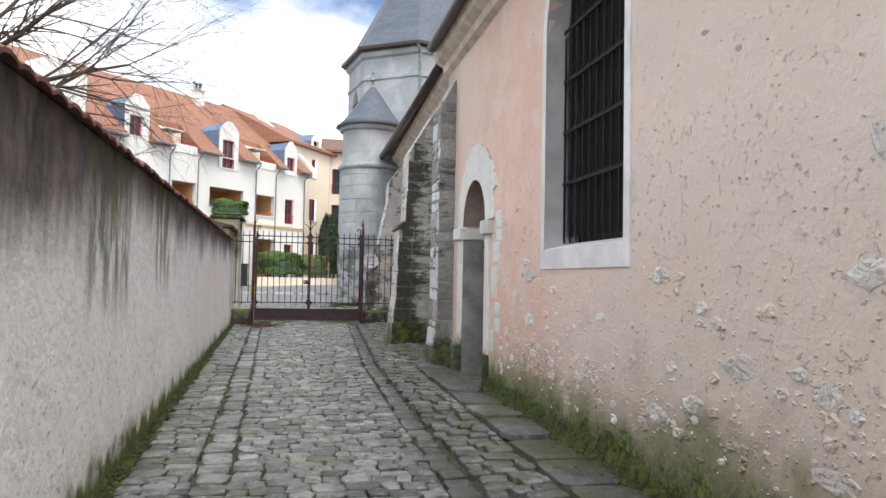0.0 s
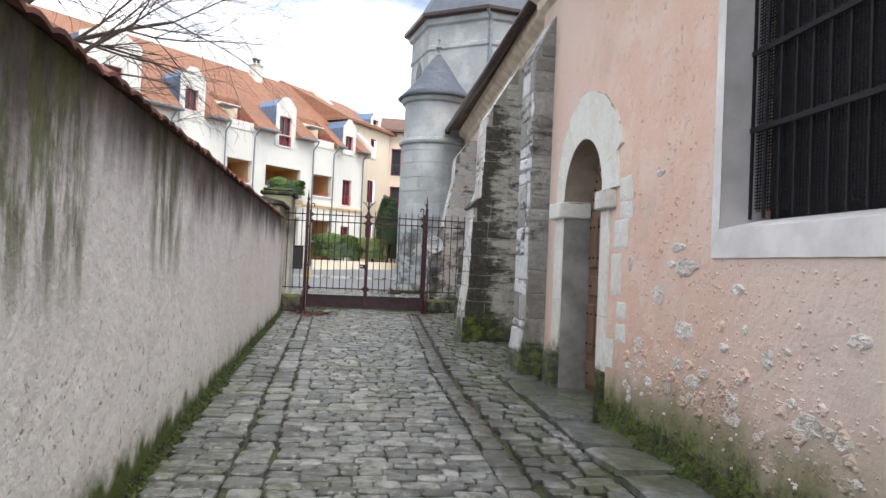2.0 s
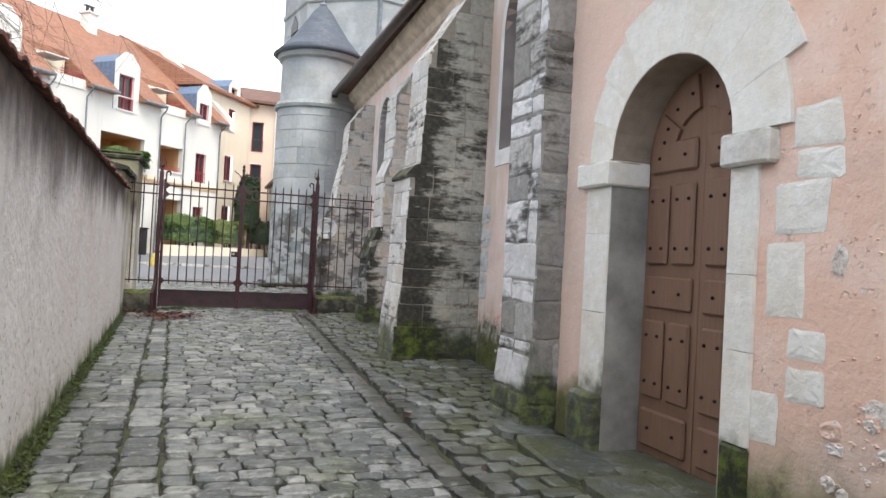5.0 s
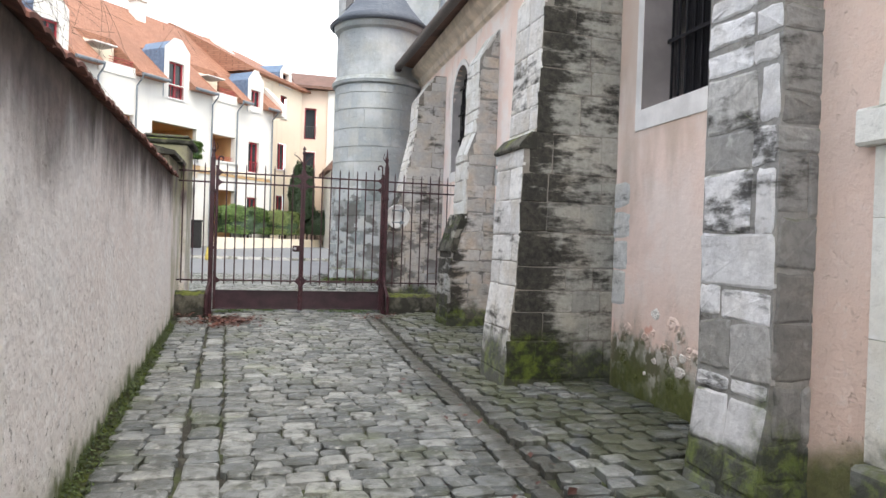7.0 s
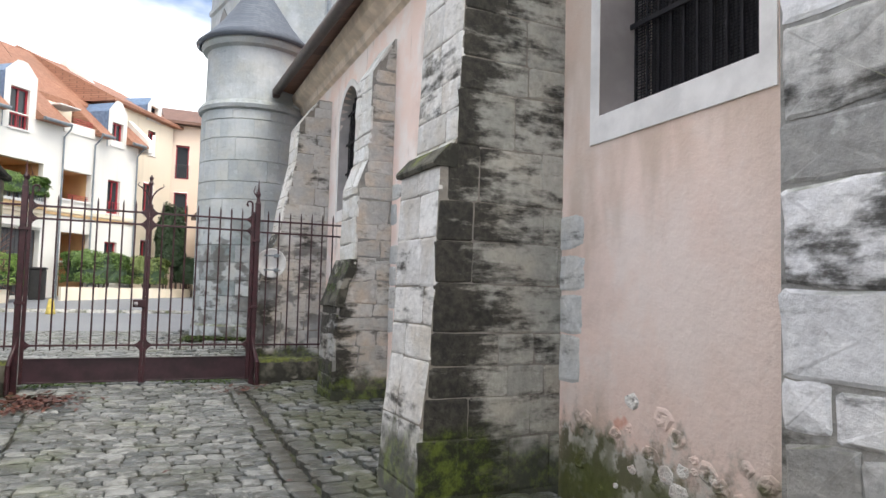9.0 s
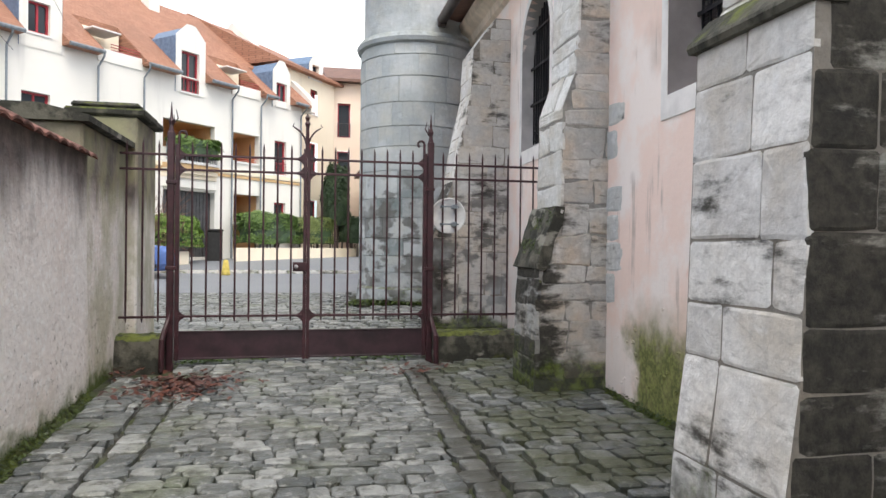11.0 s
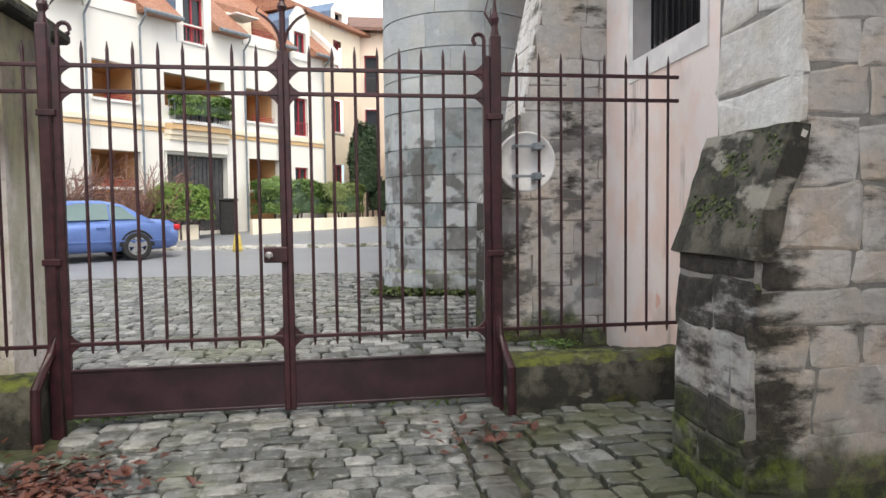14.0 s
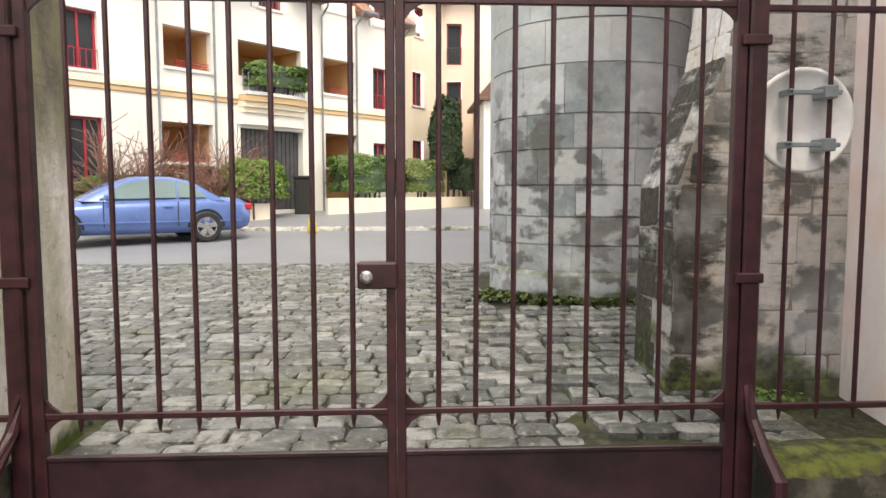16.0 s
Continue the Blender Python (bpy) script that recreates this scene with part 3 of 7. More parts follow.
def lathe(bm, prof, cx, cy, n=32, a0=0.0, a1=2 * math.pi):
    full = abs(a1 - a0 - 2 * math.pi) < 1e-6
    cols = []
    for k in range(n if full else n + 1):
        a = a0 + (a1 - a0) * k / n
        cols.append([bm.verts.new((cx + r * math.cos(a), cy + r * math.sin(a), z)) for r, z in prof])
    m = len(cols)
    for k in range(n if full else m - 1):
        for j in range(len(prof) - 1):
            bm.faces.new((cols[k][j], cols[(k + 1) % m][j], cols[(k + 1) % m][j + 1], cols[k][j + 1]))


def slab(bm, p, u, v, w, h, d, jit=0.008, cham=0.007):
    """A rough block lying on a face: p corner, u and v unit axes in the face, proud by d; worn corners, wavy edges."""
    n = u.cross(v).normalized()
    c = min(cham * 1.6, w * 0.2, h * 0.2)
    jit = min(jit, w * 0.12, h * 0.12)
    cut = min(0.10, 0.009 / min(w, h))
    ts = (cut, 0.36, 0.66, 1 - cut)
    ring = [(t, 0.0) for t in ts] + [(1.0, t) for t in ts] + [(1 - t, 1.0) for t in ts] + [(0.0, 1 - t) for t in ts]
    shift = [random.uniform(-jit, jit) for _ in range(8)]
    out = []
    for a, b in ring:
        x = a * w + (1 - a) * (1 - b) * shift[0] + a * (1 - b) * shift[1] + a * b * shift[2] + (1 - a) * b * shift[3]
        y = b * h + (1 - a) * (1 - b) * shift[4] + a * (1 - b) * shift[5] + a * b * shift[6] + (1 - a) * b * shift[7]
        out.append(Vector((x + random.uniform(-jit, jit) * 0.4, y + random.uniform(-jit, jit) * 0.4)))
    mid = Vector((w / 2, h / 2))
    k = max(0.4, 1 - 2 * c / min(w, h))
    inn = [mid + (q - mid) * k for q in out]
    lo = [bm.verts.new(p + u * q.x + v * q.y - n * 0.02) for q in out]
    md = [bm.verts.new(p + u * q.x + v * q.y + n * (d * 0.3)) for q in out]
    tp = [bm.verts.new(p + u * q.x + v * q.y + n * (d * random.uniform(0.6, 1.25))) for q in inn]
    top = bm.verts.new(p + u * mid.x + v * mid.y + n * d * random.uniform(0.8, 1.3))
    m = len(ring)
    for i in range(m):
        j = (i + 1) % m
        bm.faces.new((lo[i], lo[j], md[j], md[i]))
        bm.faces.new((md[i], md[j], tp[j], tp[i]))
        bm.faces.new((tp[i], tp[j], top))


def lump(bm, p, u, v, w, h, d, n=12):
    """An irregular crumbly stone set in plaster."""
    nn = u.cross(v).normalized()
    rad = [random.uniform(0.76, 1.12) for _ in range(n)]
    rings = []
    for q, dd in ((1.0, -0.01), (0.9, d * 0.45), (0.62, d), (0.3, d * 0.8)):
        rings.append([bm.verts.new(p + u * (w * 0.5 * q * rad[i] * math.cos(2 * math.pi * i / n)) + v * (h * 0.5 * q * rad[i] * math.sin(2 * math.pi * i / n)) + nn * (dd + random.uniform(-0.5, 0.5) * d)) for i in range(n)])
    for a, b in zip(rings, rings[1:]):
        for i in range(n):
            bm.faces.new((a[i], a[(i + 1) % n], b[(i + 1) % n], b[i]))
    bm.faces.new(rings[-1])


def sgn_pow(x, e=0.7):
    return math.copysign(abs(x) ** e, x)


def course_face(parent, material, p0, u, v, width, z_list, left=None, right=None, d=0.014, bw=(0.22, 0.6), name="stone", gap=0.007, jit=0.008):
    """Courses of single blocks on a flat face; left and right give the face's edges at a height."""
    for z0, z1 in zip(z_list, z_list[1:]):
        zm = (z0 + z1) / 2
        a = left(zm) if left else 0.0
        b = right(zm) if right else width
        if b - a < 0.06:
            continue
        x = a
        while x < b - 0.02:
            w = random.uniform(*bw)
            if b - x - w < bw[0] * 0.6:
                w = b - x
            bm = bmesh.new()
            slab(bm, p0 + u * (x + gap / 2) + v * (z0 + gap / 2), u, v, w - gap, z1 - z0 - gap, d * random.uniform(0.6, 1.3), jit)
            part(name, bm, random.choice(material) if isinstance(material, tuple) else material, parent)
            x += w


def courses(z0, z1, lo=0.2, hi=0.32):
    out = [z0]
    while out[-1] < z1 - 0.05:
        nx = out[-1] + random.uniform(lo, hi)
        out.append(z1 if z1 - nx < lo * 0.6 else nx)
    return out


X, Y, Z = Vector((1, 0, 0)), Vector((0, 1, 0)), Vector((0, 0, 1))

# ---- plan ----
PROFILE = [(-60, -0.1), (0, -0.02), (5, 0.03), (10, 0.1), (16.6, 0.15), (22, 0.25), (25, 0.3), (29.5, 0.45), (34, 0.75), (60, 1.0), (900, 2.0)]


def level(y):
    for (a, za), (b, zb) in zip(PROFILE, PROFILE[1:]):
        if y <= b:
            return za + (zb - za) * max(0.0, (y - a) / (b - a))
    return PROFILE[-1][1]


def wall_x(y):
    """Face of the left wall."""
    return -0.90 - 0.0325 * y


def drain_x(y):
    return 0.95 + max(0.0, y - 9.0) * 0.045


def nave_x(y):
    """Face of the nave's aisle wall."""
    return 2.45 + 0.05 * (y - 11.1)


def ground_z(x, y):
    z = level(y)
    if y < 17.5:
        g = drain_x(y)
        z -= 0.016 * math.exp(-((x - g) / 0.14) ** 2)
        if x > g:
            z += 0.06 * min(1.0, (x - g) / 0.7)
        z += 0.02 * math.exp(-((x - 0.2) / 0.5) ** 2)
        s = x - wall_x(y) - 0.57
        z -= 0.012 * math.exp(-(s / 0.12) ** 2)
    elif y < 24.5:
        # the street side rises towards the turret
        a = min(1.0, max(0.0, (x - 0.5) / 0.9))
        b = min(1.0, max(0.0, (y - 17.5) / 2.6)) * min(1.0, max(0.0, (24.5 - y) / 1.8))
        z += 0.22 * a * a * (3 - 2 * a) * b + (0.06 if x > 1.2 else 0.0) * max(0.0, 1 - (y - 17.5) / 1.5)
    return z


# ---- ground ----
def ground():
    xs = [-900, -200, -60, -25, -12] + [-8 + 0.5 * i for i in range(12)] + [-2 + 0.1 * i for i in range(50)] + [3 + 0.5 * i for i in range(10)] + [12, 25, 60, 200, 900]
    ys = [-900, -200, -60, -20, -8] + [-4 + 0.25 * i for i in range(84)] + [17 + 0.5 * i for i in range(36)] + [36, 40, 50, 80, 200, 900]
    v = [(x, y, ground_z(x, y) - 0.03) for y in ys for x in xs]
    n = len(xs)
    f = [(j * n + i, j * n + i + 1, (j + 1) * n + i + 1, (j + 1) * n + i) for j in range(len(ys) - 1) for i in range(n - 1)]
    ob = raw("ground", v, f, MAT_JOINT, smooth=True)
    tagged(ob, "earthy mossy ground between the worn paving stones", "ground", kind="structure")
    return ob


GROUND = ground()


def road():
    bm = bmesh.new()
    ys = [24.9, 26, 27.5, 29.0, 30.2]
    xs = [-70, -30, -12, -6, -3, 0, 3, 6, 12, 40]
    g = [[bm.verts.new((x, y + 0.004 * x, ground_z(x, y) + 0.006)) for x in xs] for y in ys]
    for a, b in zip(g, g[1:]):
        for i in range(len(xs) - 1):
            bm.faces.new((a[i], a[i + 1], b[i + 1], b[i]))
    # forecourt between the road and the houses
    ob = link_bm("road", bm, MAT_ASPHALT)
    tagged(ob, "damp grey asphalt street past the gate", "road", kind="structure")


road()


def left_wall():
    """Roughcast wall with a clay tile coping, then a plain raised end and a pier."""
    bm = bmesh.new()
    y0, y1 = -6.0, 15.5
    n = 43
    rows = []
    for i in range(n + 1):
        y = y0 + (y1 - y0) * i / n
        x = wall_x(y)
        t = 0.015 * noise.noise((y * 0.6, 0, 0))
        rows.append([bm.verts.new(p) for p in ((x + 0.03, y, -0.5), (x + 0.02 + t, y, 0.5), (x + t, y, 1.3), (x, y, 1.905 + 0.007 * y), (x - 0.35, y, 1.905 + 0.007 * y), (x - 0.35, y, -0.5))])
    for a, b in zip(rows, rows[1:]):
        for j in range(5):
            bm.faces.new((a[j], b[j], b[j + 1], a[j + 1]))
    bm.faces.new(rows[0])
    bm.faces.new(rows[-1][::-1])
    ob = link_bm("wall_west", bm, MAT_WALL_L)
    tagged(ob, "grey roughcast garden wall streaked with grime and moss", "wall", kind="structure")
    return ob


WALL_W = left_wall()


def clay_coping():
    """Single-pitch row of old clay tiles along the wall's top."""
    top = thing("wall_coping", "row of old dark red clay tiles capping the garden wall", "coping", kind="structure")
    y = -5.9
    i = 0
    while y < 15.45:
        w = 0.17 + 0.015 * random.random()
        x = wall_x(y) + 0.065 + random.uniform(-0.012, 0.012)
        dz = 1.895 + 0.007 * y + random.uniform(-0.008, 0.008)
        bm = bmesh.new()
        # slightly arched tile sloping towards the lane
        pts = []
        for k in range(5):
            s = k / 4
            arch = 0.022 * math.sin(math.pi * s)
            pts.append((y + w * s, arch))
        lo0 = [bm.verts.new((x, a, dz + h)) for a, h in pts]
        hi0 = [bm.verts.new((x - 0.26, a, dz + 0.12 + h)) for a, h in pts]
        lo1 = [bm.verts.new((x, a, dz + h - 0.018)) for a, h in pts]
        hi1 = [bm.verts.new((x - 0.26, a, dz + 0.10 + h)) for a, h in pts]
        for k in range(4):
            bm.faces.new((lo0[k], lo0[k + 1], hi0[k + 1], hi0[k]))
            bm.faces.new((lo1[k + 1], lo1[k], hi1[k], hi1[k + 1]))
            bm.faces.new((lo0[k + 1], lo0[k], lo1[k], lo1[k + 1]))
        bm.faces.new((lo0[0], hi0[0], hi1[0], lo1[0]))
        bm.faces.new((hi0[4], lo0[4], lo1[4], hi1[4]))
        part("tile", bm, MAT_COPING, top)
        y += w + 0.004
        i += 1
    bm = bmesh.new()
    prism(bm, [(wall_x(-6) - 0.19, -6.0), (wall_x(15.45) - 0.19, 15.45), (wall_x(15.45) - 0.42, 15.45), (wall_x(-6) - 0.42, -6.0)], "z", 1.9, 2.06)
    part("ridge_bedding", bm, MAT_CEMENT, top)


clay_coping()


def end_piers():
    a = thing("wall_end", "raised rendered wall end with a mossy sloping cement coping", "wall", kind="structure")
    bm = bmesh.new()
    box(bm, -2.9, -1.44, 15.5, 16.95, -0.3, 2.27, 0.02)
    part("wall_body", bm, MAT_WALL_L, a)
    bm = bmesh.new()
    prism(bm, [(-2.95, 2.27), (-1.38, 2.27), (-1.38, 2.32), (-1.75, 2.40), (-2.95, 2.40)], "y", 15.45, 16.99)
    part("coping", bm, MAT_CEMENT, a, "mossy cement coping")
    b = thing("gate_pier", "rendered gate pier with a projecting mossy stone cap", "pier", kind="structure")
    bm = bmesh.new()
    box(bm, -1.95, -1.36, 17.0, 17.9, -0.3, 2.58, 0.02)
    part("shaft", bm, MAT_WALL_L, b)
    bm = bmesh.new()
    box(bm, -2.03, -1.29, 16.97, 17.97, 2.58, 2.66, 0.02)
    box(bm, -1.98, -1.34, 17.0, 17.9, 2.66, 2.72, 0.025)
    part("cap", bm, MAT_CEMENT, b, "mossy stone cap")


end_piers()


# ---- church ----
def arch_pts(y0, y1, zb, zs, n=14):
    """Outline of a round-headed opening in (y, z), anticlockwise from the lower south corner."""
    c, r = (y0 + y1) / 2, (y1 - y0) / 2
    return [(y0, zb), (y1, zb)] + [(c + r * math.cos(math.pi * i / n), zs + r * math.sin(math.pi * i / n)) for i in range(n + 1)]


def holed_face(bm, outer, holes, to3):
    """A flat face with holes, filled by triangles."""
    edges = []
    for loop in [outer] + holes:
        vs = [bm.verts.new(to3(p)) for p in loop]
        edges += [bm.edges.new((vs[i], vs[(i + 1) % len(vs)])) for i in range(len(vs))]
    bmesh.ops.triangle_fill(bm, use_beauty=True, use_dissolve=False, edges=edges)


def pierced_wall(name, outer, holes, to_front, to_back, material, label):
    bm = bmesh.new()
    holed_face(bm, outer, holes, to_front)
    holed_face(bm, outer, holes, to_back)
    for loop in [outer] + holes:
        f = [bm.verts.new(to_front(p)) for p in loop]
        b = [bm.verts.new(to_back(p)) for p in loop]
        for i in range(len(loop)):
            j = (i + 1) % len(loop)
            bm.faces.new((f[i], f[j], b[j], b[i]))
    bmesh.ops.remove_doubles(bm, verts=bm.verts, dist=1e-5)
    ob = link_bm(name, bm, material)
    return tagged(ob, label, "wall", kind="structure")


NX = 1.97
W1 = (3.96, 5.36, 1.487, 3.25)
DOOR = (7.17, 8.17, -0.2, 1.88)


def near_wall():
    outer = [(-9.0, -0.5), (9.22, -0.5), (9.22, 4.22), (-9.0, 4.22)]
    ob = pierced_wall("wall_chapel", outer, [arch_pts(*W1), arch_pts(DOOR[0], DOOR[1], -0.3, DOOR[3])],
                      lambda p: (NX, p[0], p[1]), lambda p: (NX + 0.75, p[0], p[1]), MAT_PINK,
                      "old pink lime-plastered chapel wall with patches of bare rubble")
    return ob


CHAPEL = near_wall()


def nave_wall():
    holes = [arch_pts(a, b, zb, zs) for a, b, zb, zs, _ in NAVE_WINDOWS]
    outer = [(9.22, -0.5), (20.6, -0.5), (20.6, 4.75), (9.22, 4.75)]
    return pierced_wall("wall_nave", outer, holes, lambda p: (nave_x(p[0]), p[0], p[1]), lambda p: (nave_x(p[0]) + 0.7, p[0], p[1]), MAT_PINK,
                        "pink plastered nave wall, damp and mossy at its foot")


NAVE_WINDOWS = [(9.85, 10.985, 2.35, 3.55, 0.3), (12.78, 13.84, 2.35, 3.55, 0.3), (16.40, 17.45, 2.45, 3.6, 0.2), (19.05, 19.75, 2.5, 3.75, 0.3)]
NAVE = nave_wall()


def close_church():
    """Back, end walls and roofs that close the church."""
    bm = bmesh.new()
    box(bm, 1.98, 9.5, -9.3, -9.0, -0.5, 4.2)
    box(bm, 9.5, 9.8, -9.3, 20.6, -0.5, 4.7)
    box(bm, 3.6, 9.5, 20.6, 20.9, -0.5, 4.7)
    box(bm, 2.73, 9.5, 8.9, 9.2, -0.5, 4.7)
    ob = link_bm("wall_church_back", bm, MAT_PINK)
    tagged(ob, "plain plastered rear walls of the church", "wall", kind="structure")
    bm = bmesh.new()
    prism(bm, [(1.72, 4.30), (1.66, 4.36), (5.6, 8.0), (9.9, 4.4), (9.9, 4.3)], "y", -9.3, 9.05)
    ob = link_bm("roof_chapel", bm, MAT_TILE_BROWN)
    tagged(ob, "steep brown tiled chapel roof", "roof", kind="structure")
    bm = bmesh.new()
    lo = [(2.05, 9.25, 4.62), (2.42, 20.4, 4.9)]
    hi = [(5.9, 9.25, 8.6), (5.9, 20.4, 8.6)]
    en = [(9.9, 9.25, 4.7), (9.9, 20.4, 4.7)]
    v = [bm.verts.new(p) for p in lo + hi + en]
    for f in ((0, 1, 3, 2), (2, 3, 5, 4), (4, 5, 1, 0), (0, 2, 4), (1, 5, 3)):
        bm.faces.new([v[i] for i in f])
    ob = link_bm("roof_nave", bm, MAT_TILE_BROWN)
    tagged(ob, "brown tiled nave roof", "roof", kind="structure")
    # stone eaves
    c = thing("cornice", "pale moulded stone cornice below the eaves", "cornice", kind="structure")
    bm = bmesh.new()
    prism(bm, [(1.97, 4.02), (1.90, 4.06), (1.88, 4.14), (1.78, 4.20), (1.74, 4.30), (1.97, 4.30)], "y", -9.2, 9.24)
    part("chapel_cornice", bm, MAT_CORNICE, c)
    bm = bmesh.new()
    prof = [(0.0, -0.34), (-0.08, -0.3), (-0.1, -0.2), (-0.22, -0.12), (-0.26, 0.0), (0.0, 0.0)]
    rows = []
    for y in (9.25, 12, 15, 18, 20.45):
        z = 4.58 + (y - 10) * 0.026
        rows.append([bm.verts.new((nave_x(y) + 0.02 + a * (1 if a < 0 else 1), y, z + b)) for a, b in prof])
    for a, b in zip(rows, rows[1:]):
        for j in range(len(prof)):
            k = (j + 1) % len(prof)
            bm.faces.new((a[j], b[j], b[k], a[k]))
    bm.faces.new(rows[0])
    bm.faces.new(rows[-1][::-1])
    part("nave_cornice", bm, MAT_CORNICE, c)


close_church()


def half_gutter(name, pts, r, label):
    g = thing(name, label, "gutter")
    bm = bmesh.new()
    pts = [Vector(p) for p in pts]
    rings = []
    for p in pts:
        ring = []
        for rr in (r, r - 0.008):
            seq = [math.pi + math.pi * k / 8 for k in range(9)]
            seq = seq if rr == r else seq[::-1]
            ring += [bm.verts.new(p + Vector((math.cos(a) * rr, 0, math.sin(a) * rr))) for a in seq]
        rings.append(ring)
    for a, b in zip(rings, rings[1:]):
        for i in range(len(a)):
            j = (i + 1) % len(a)
            bm.faces.new((a[i], a[j], b[j], b[i]))
    bm.faces.new(rings[0])
    bm.faces.new(rings[-1][::-1])
    part("trough", bm, MAT_GUTTER, g, smooth=True)
    return g


G1 = half_gutter("roof_gutter", [(2.10, 9.3, 4.60), (2.36, 20.2, 4.86)], 0.085, "dark brown half-round gutter along the nave eaves")
bm = bmesh.new()
box(bm, 2.29, 2.42, 20.15, 20.28, 4.74, 4.90, 0.02)
part("hopper", bm, MAT_GUTTER, G1)
G2 = half_gutter("roof_gutter", [(1.68, -9, 4.36), (1.68, 9.0, 4.33)], 0.07, "dark brown half-round gutter along the chapel eaves")


def window_surround(face_x, spec, outer, depth, label, rise):
    """Flat pale surround, reveal, sloped sill, dark glass and an iron grille."""
    y0, y1, zb, zs = spec
    w = thing("church_window", label, "window")
    bm = bmesh.new()
    a = arch_pts(y0, y1, zb, zs, 16)
    o = arch_pts(y0 - outer, y1 + outer, zb - 0.155, zs, 16)
    fo = [bm.verts.new((face_x(p[0]) - 0.012, p[0], p[1])) for p in o]
    fi = [bm.verts.new((face_x(p[0]) - 0.012, p[0], p[1])) for p in a]
    bo = [bm.verts.new((face_x(p[0]) + 0.01, p[0], p[1])) for p in o]
    n = len(a)
    for i in range(n):
        j = (i + 1) % n
        bm.faces.new((fo[i], fo[j], fi[j], fi[i]))
        bm.faces.new((bo[i], bo[j], fo[j], fo[i]))
    part("surround", bm, MAT_TRIM, w)
    # splayed reveal
    bm = bmesh.new()
    s = 0.006
    bk = arch_pts(y0 + s, y1 - s, zb + rise, zs, 16)
    f = [bm.verts.new((face_x(p[0]) - 0.010, p[0], p[1])) for p in a]
    b = [bm.verts.new((face_x(q[0]) + depth, q[0], q[1])) for q in bk]
    for i in range(1, n):
        j = (i + 1) % n
        bm.faces.new((f[i], f[j], b[j], b[i]))
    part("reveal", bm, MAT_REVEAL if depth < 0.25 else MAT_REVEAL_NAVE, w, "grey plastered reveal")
    bm = bmesh.new()
    bm.faces.new([bm.verts.new(v) for v in ((face_x(y0) - 0.011, y0, zb), (face_x(y1) - 0.011, y1, zb), (face_x(y1) + depth, y1 - s, zb + rise), (face_x(y0) + depth, y0 + s, zb + rise))])
    part("sill", bm, MAT_TRIM, w)
    bm = bmesh.new()
    bm.faces.new([bm.verts.new((face_x(q[0]) + depth + 0.06, q[0], q[1])) for q in bk])
    part("glass", bm, MAT_DARK, w, "dark leaded glass")
    # grille: bars, cross bars and wire mesh in front of the glass
    gx = depth - 0.02
    ya, yb, zc = y0 + s + 0.01, y1 - s - 0.01, zs + (y1 - y0 - 2 * s) / 2
    c, r = (ya + yb) / 2, (yb - ya) / 2
    nb = 11
    for i in range(nb + 1):
        y = ya + (yb - ya) * i / nb
        h = zs + math.sqrt(max(0, r * r - (y - c) ** 2))
        bm = bmesh.new()
        x = face_x(y) + gx
        box(bm, x - 0.052, x - 0.038, y - 0.007, y + 0.007, zb + rise, h)
        part("bar", bm, MAT_GRILLE, w)
    z = zb + 0.54
    while z < zc - 0.1:
        hw = r if z < zs else math.sqrt(max(0.01, r * r - (z - zs) ** 2))
        bm = bmesh.new()
        prism(bm, [(c - hw, z - 0.014), (c + hw, z - 0.014), (c + hw, z + 0.014), (c - hw, z + 0.014)], "x", face_x(c) + gx - 0.064, face_x(c) + gx - 0.050)
        part("cross_bar", bm, MAT_GRILLE, w)
        z += 0.42
    bm = bmesh.new()
    k = 0
    y = ya
    while y < yb:
        h = zs + math.sqrt(max(0, r * r - (y - c) ** 2))
        x = face_x(y) + gx - 0.022
        box(bm, x - 0.002, x + 0.002, y - 0.002, y + 0.002, zb + 0.1, h)
        y += 0.024
    z = zb + 0.12
    while z < zc:
        hw = r if z < zs else math.sqrt(max(0.0004, r * r - (z - zs) ** 2))
        x = face_x(c) + gx - 0.022
        box(bm, x - 0.002, x + 0.002, c - hw, c + hw, z - 0.003, z + 0.003)
        z += 0.018
    mesh = part("wire_mesh", bm, MAT_GRILLE, w)
    mesh["kind"] = "stuff"
    return w


window_surround(lambda y: NX, W1, 0.08, 0.22, "round-headed chapel window with iron grille and pale surround", 0.06)
for a, b, zb, zs, deep in NAVE_WINDOWS:
    window_surround(nave_x, (a, b, zb, zs), 0.09, deep, "round-headed nave window with iron grille and pale surround", 0.09)


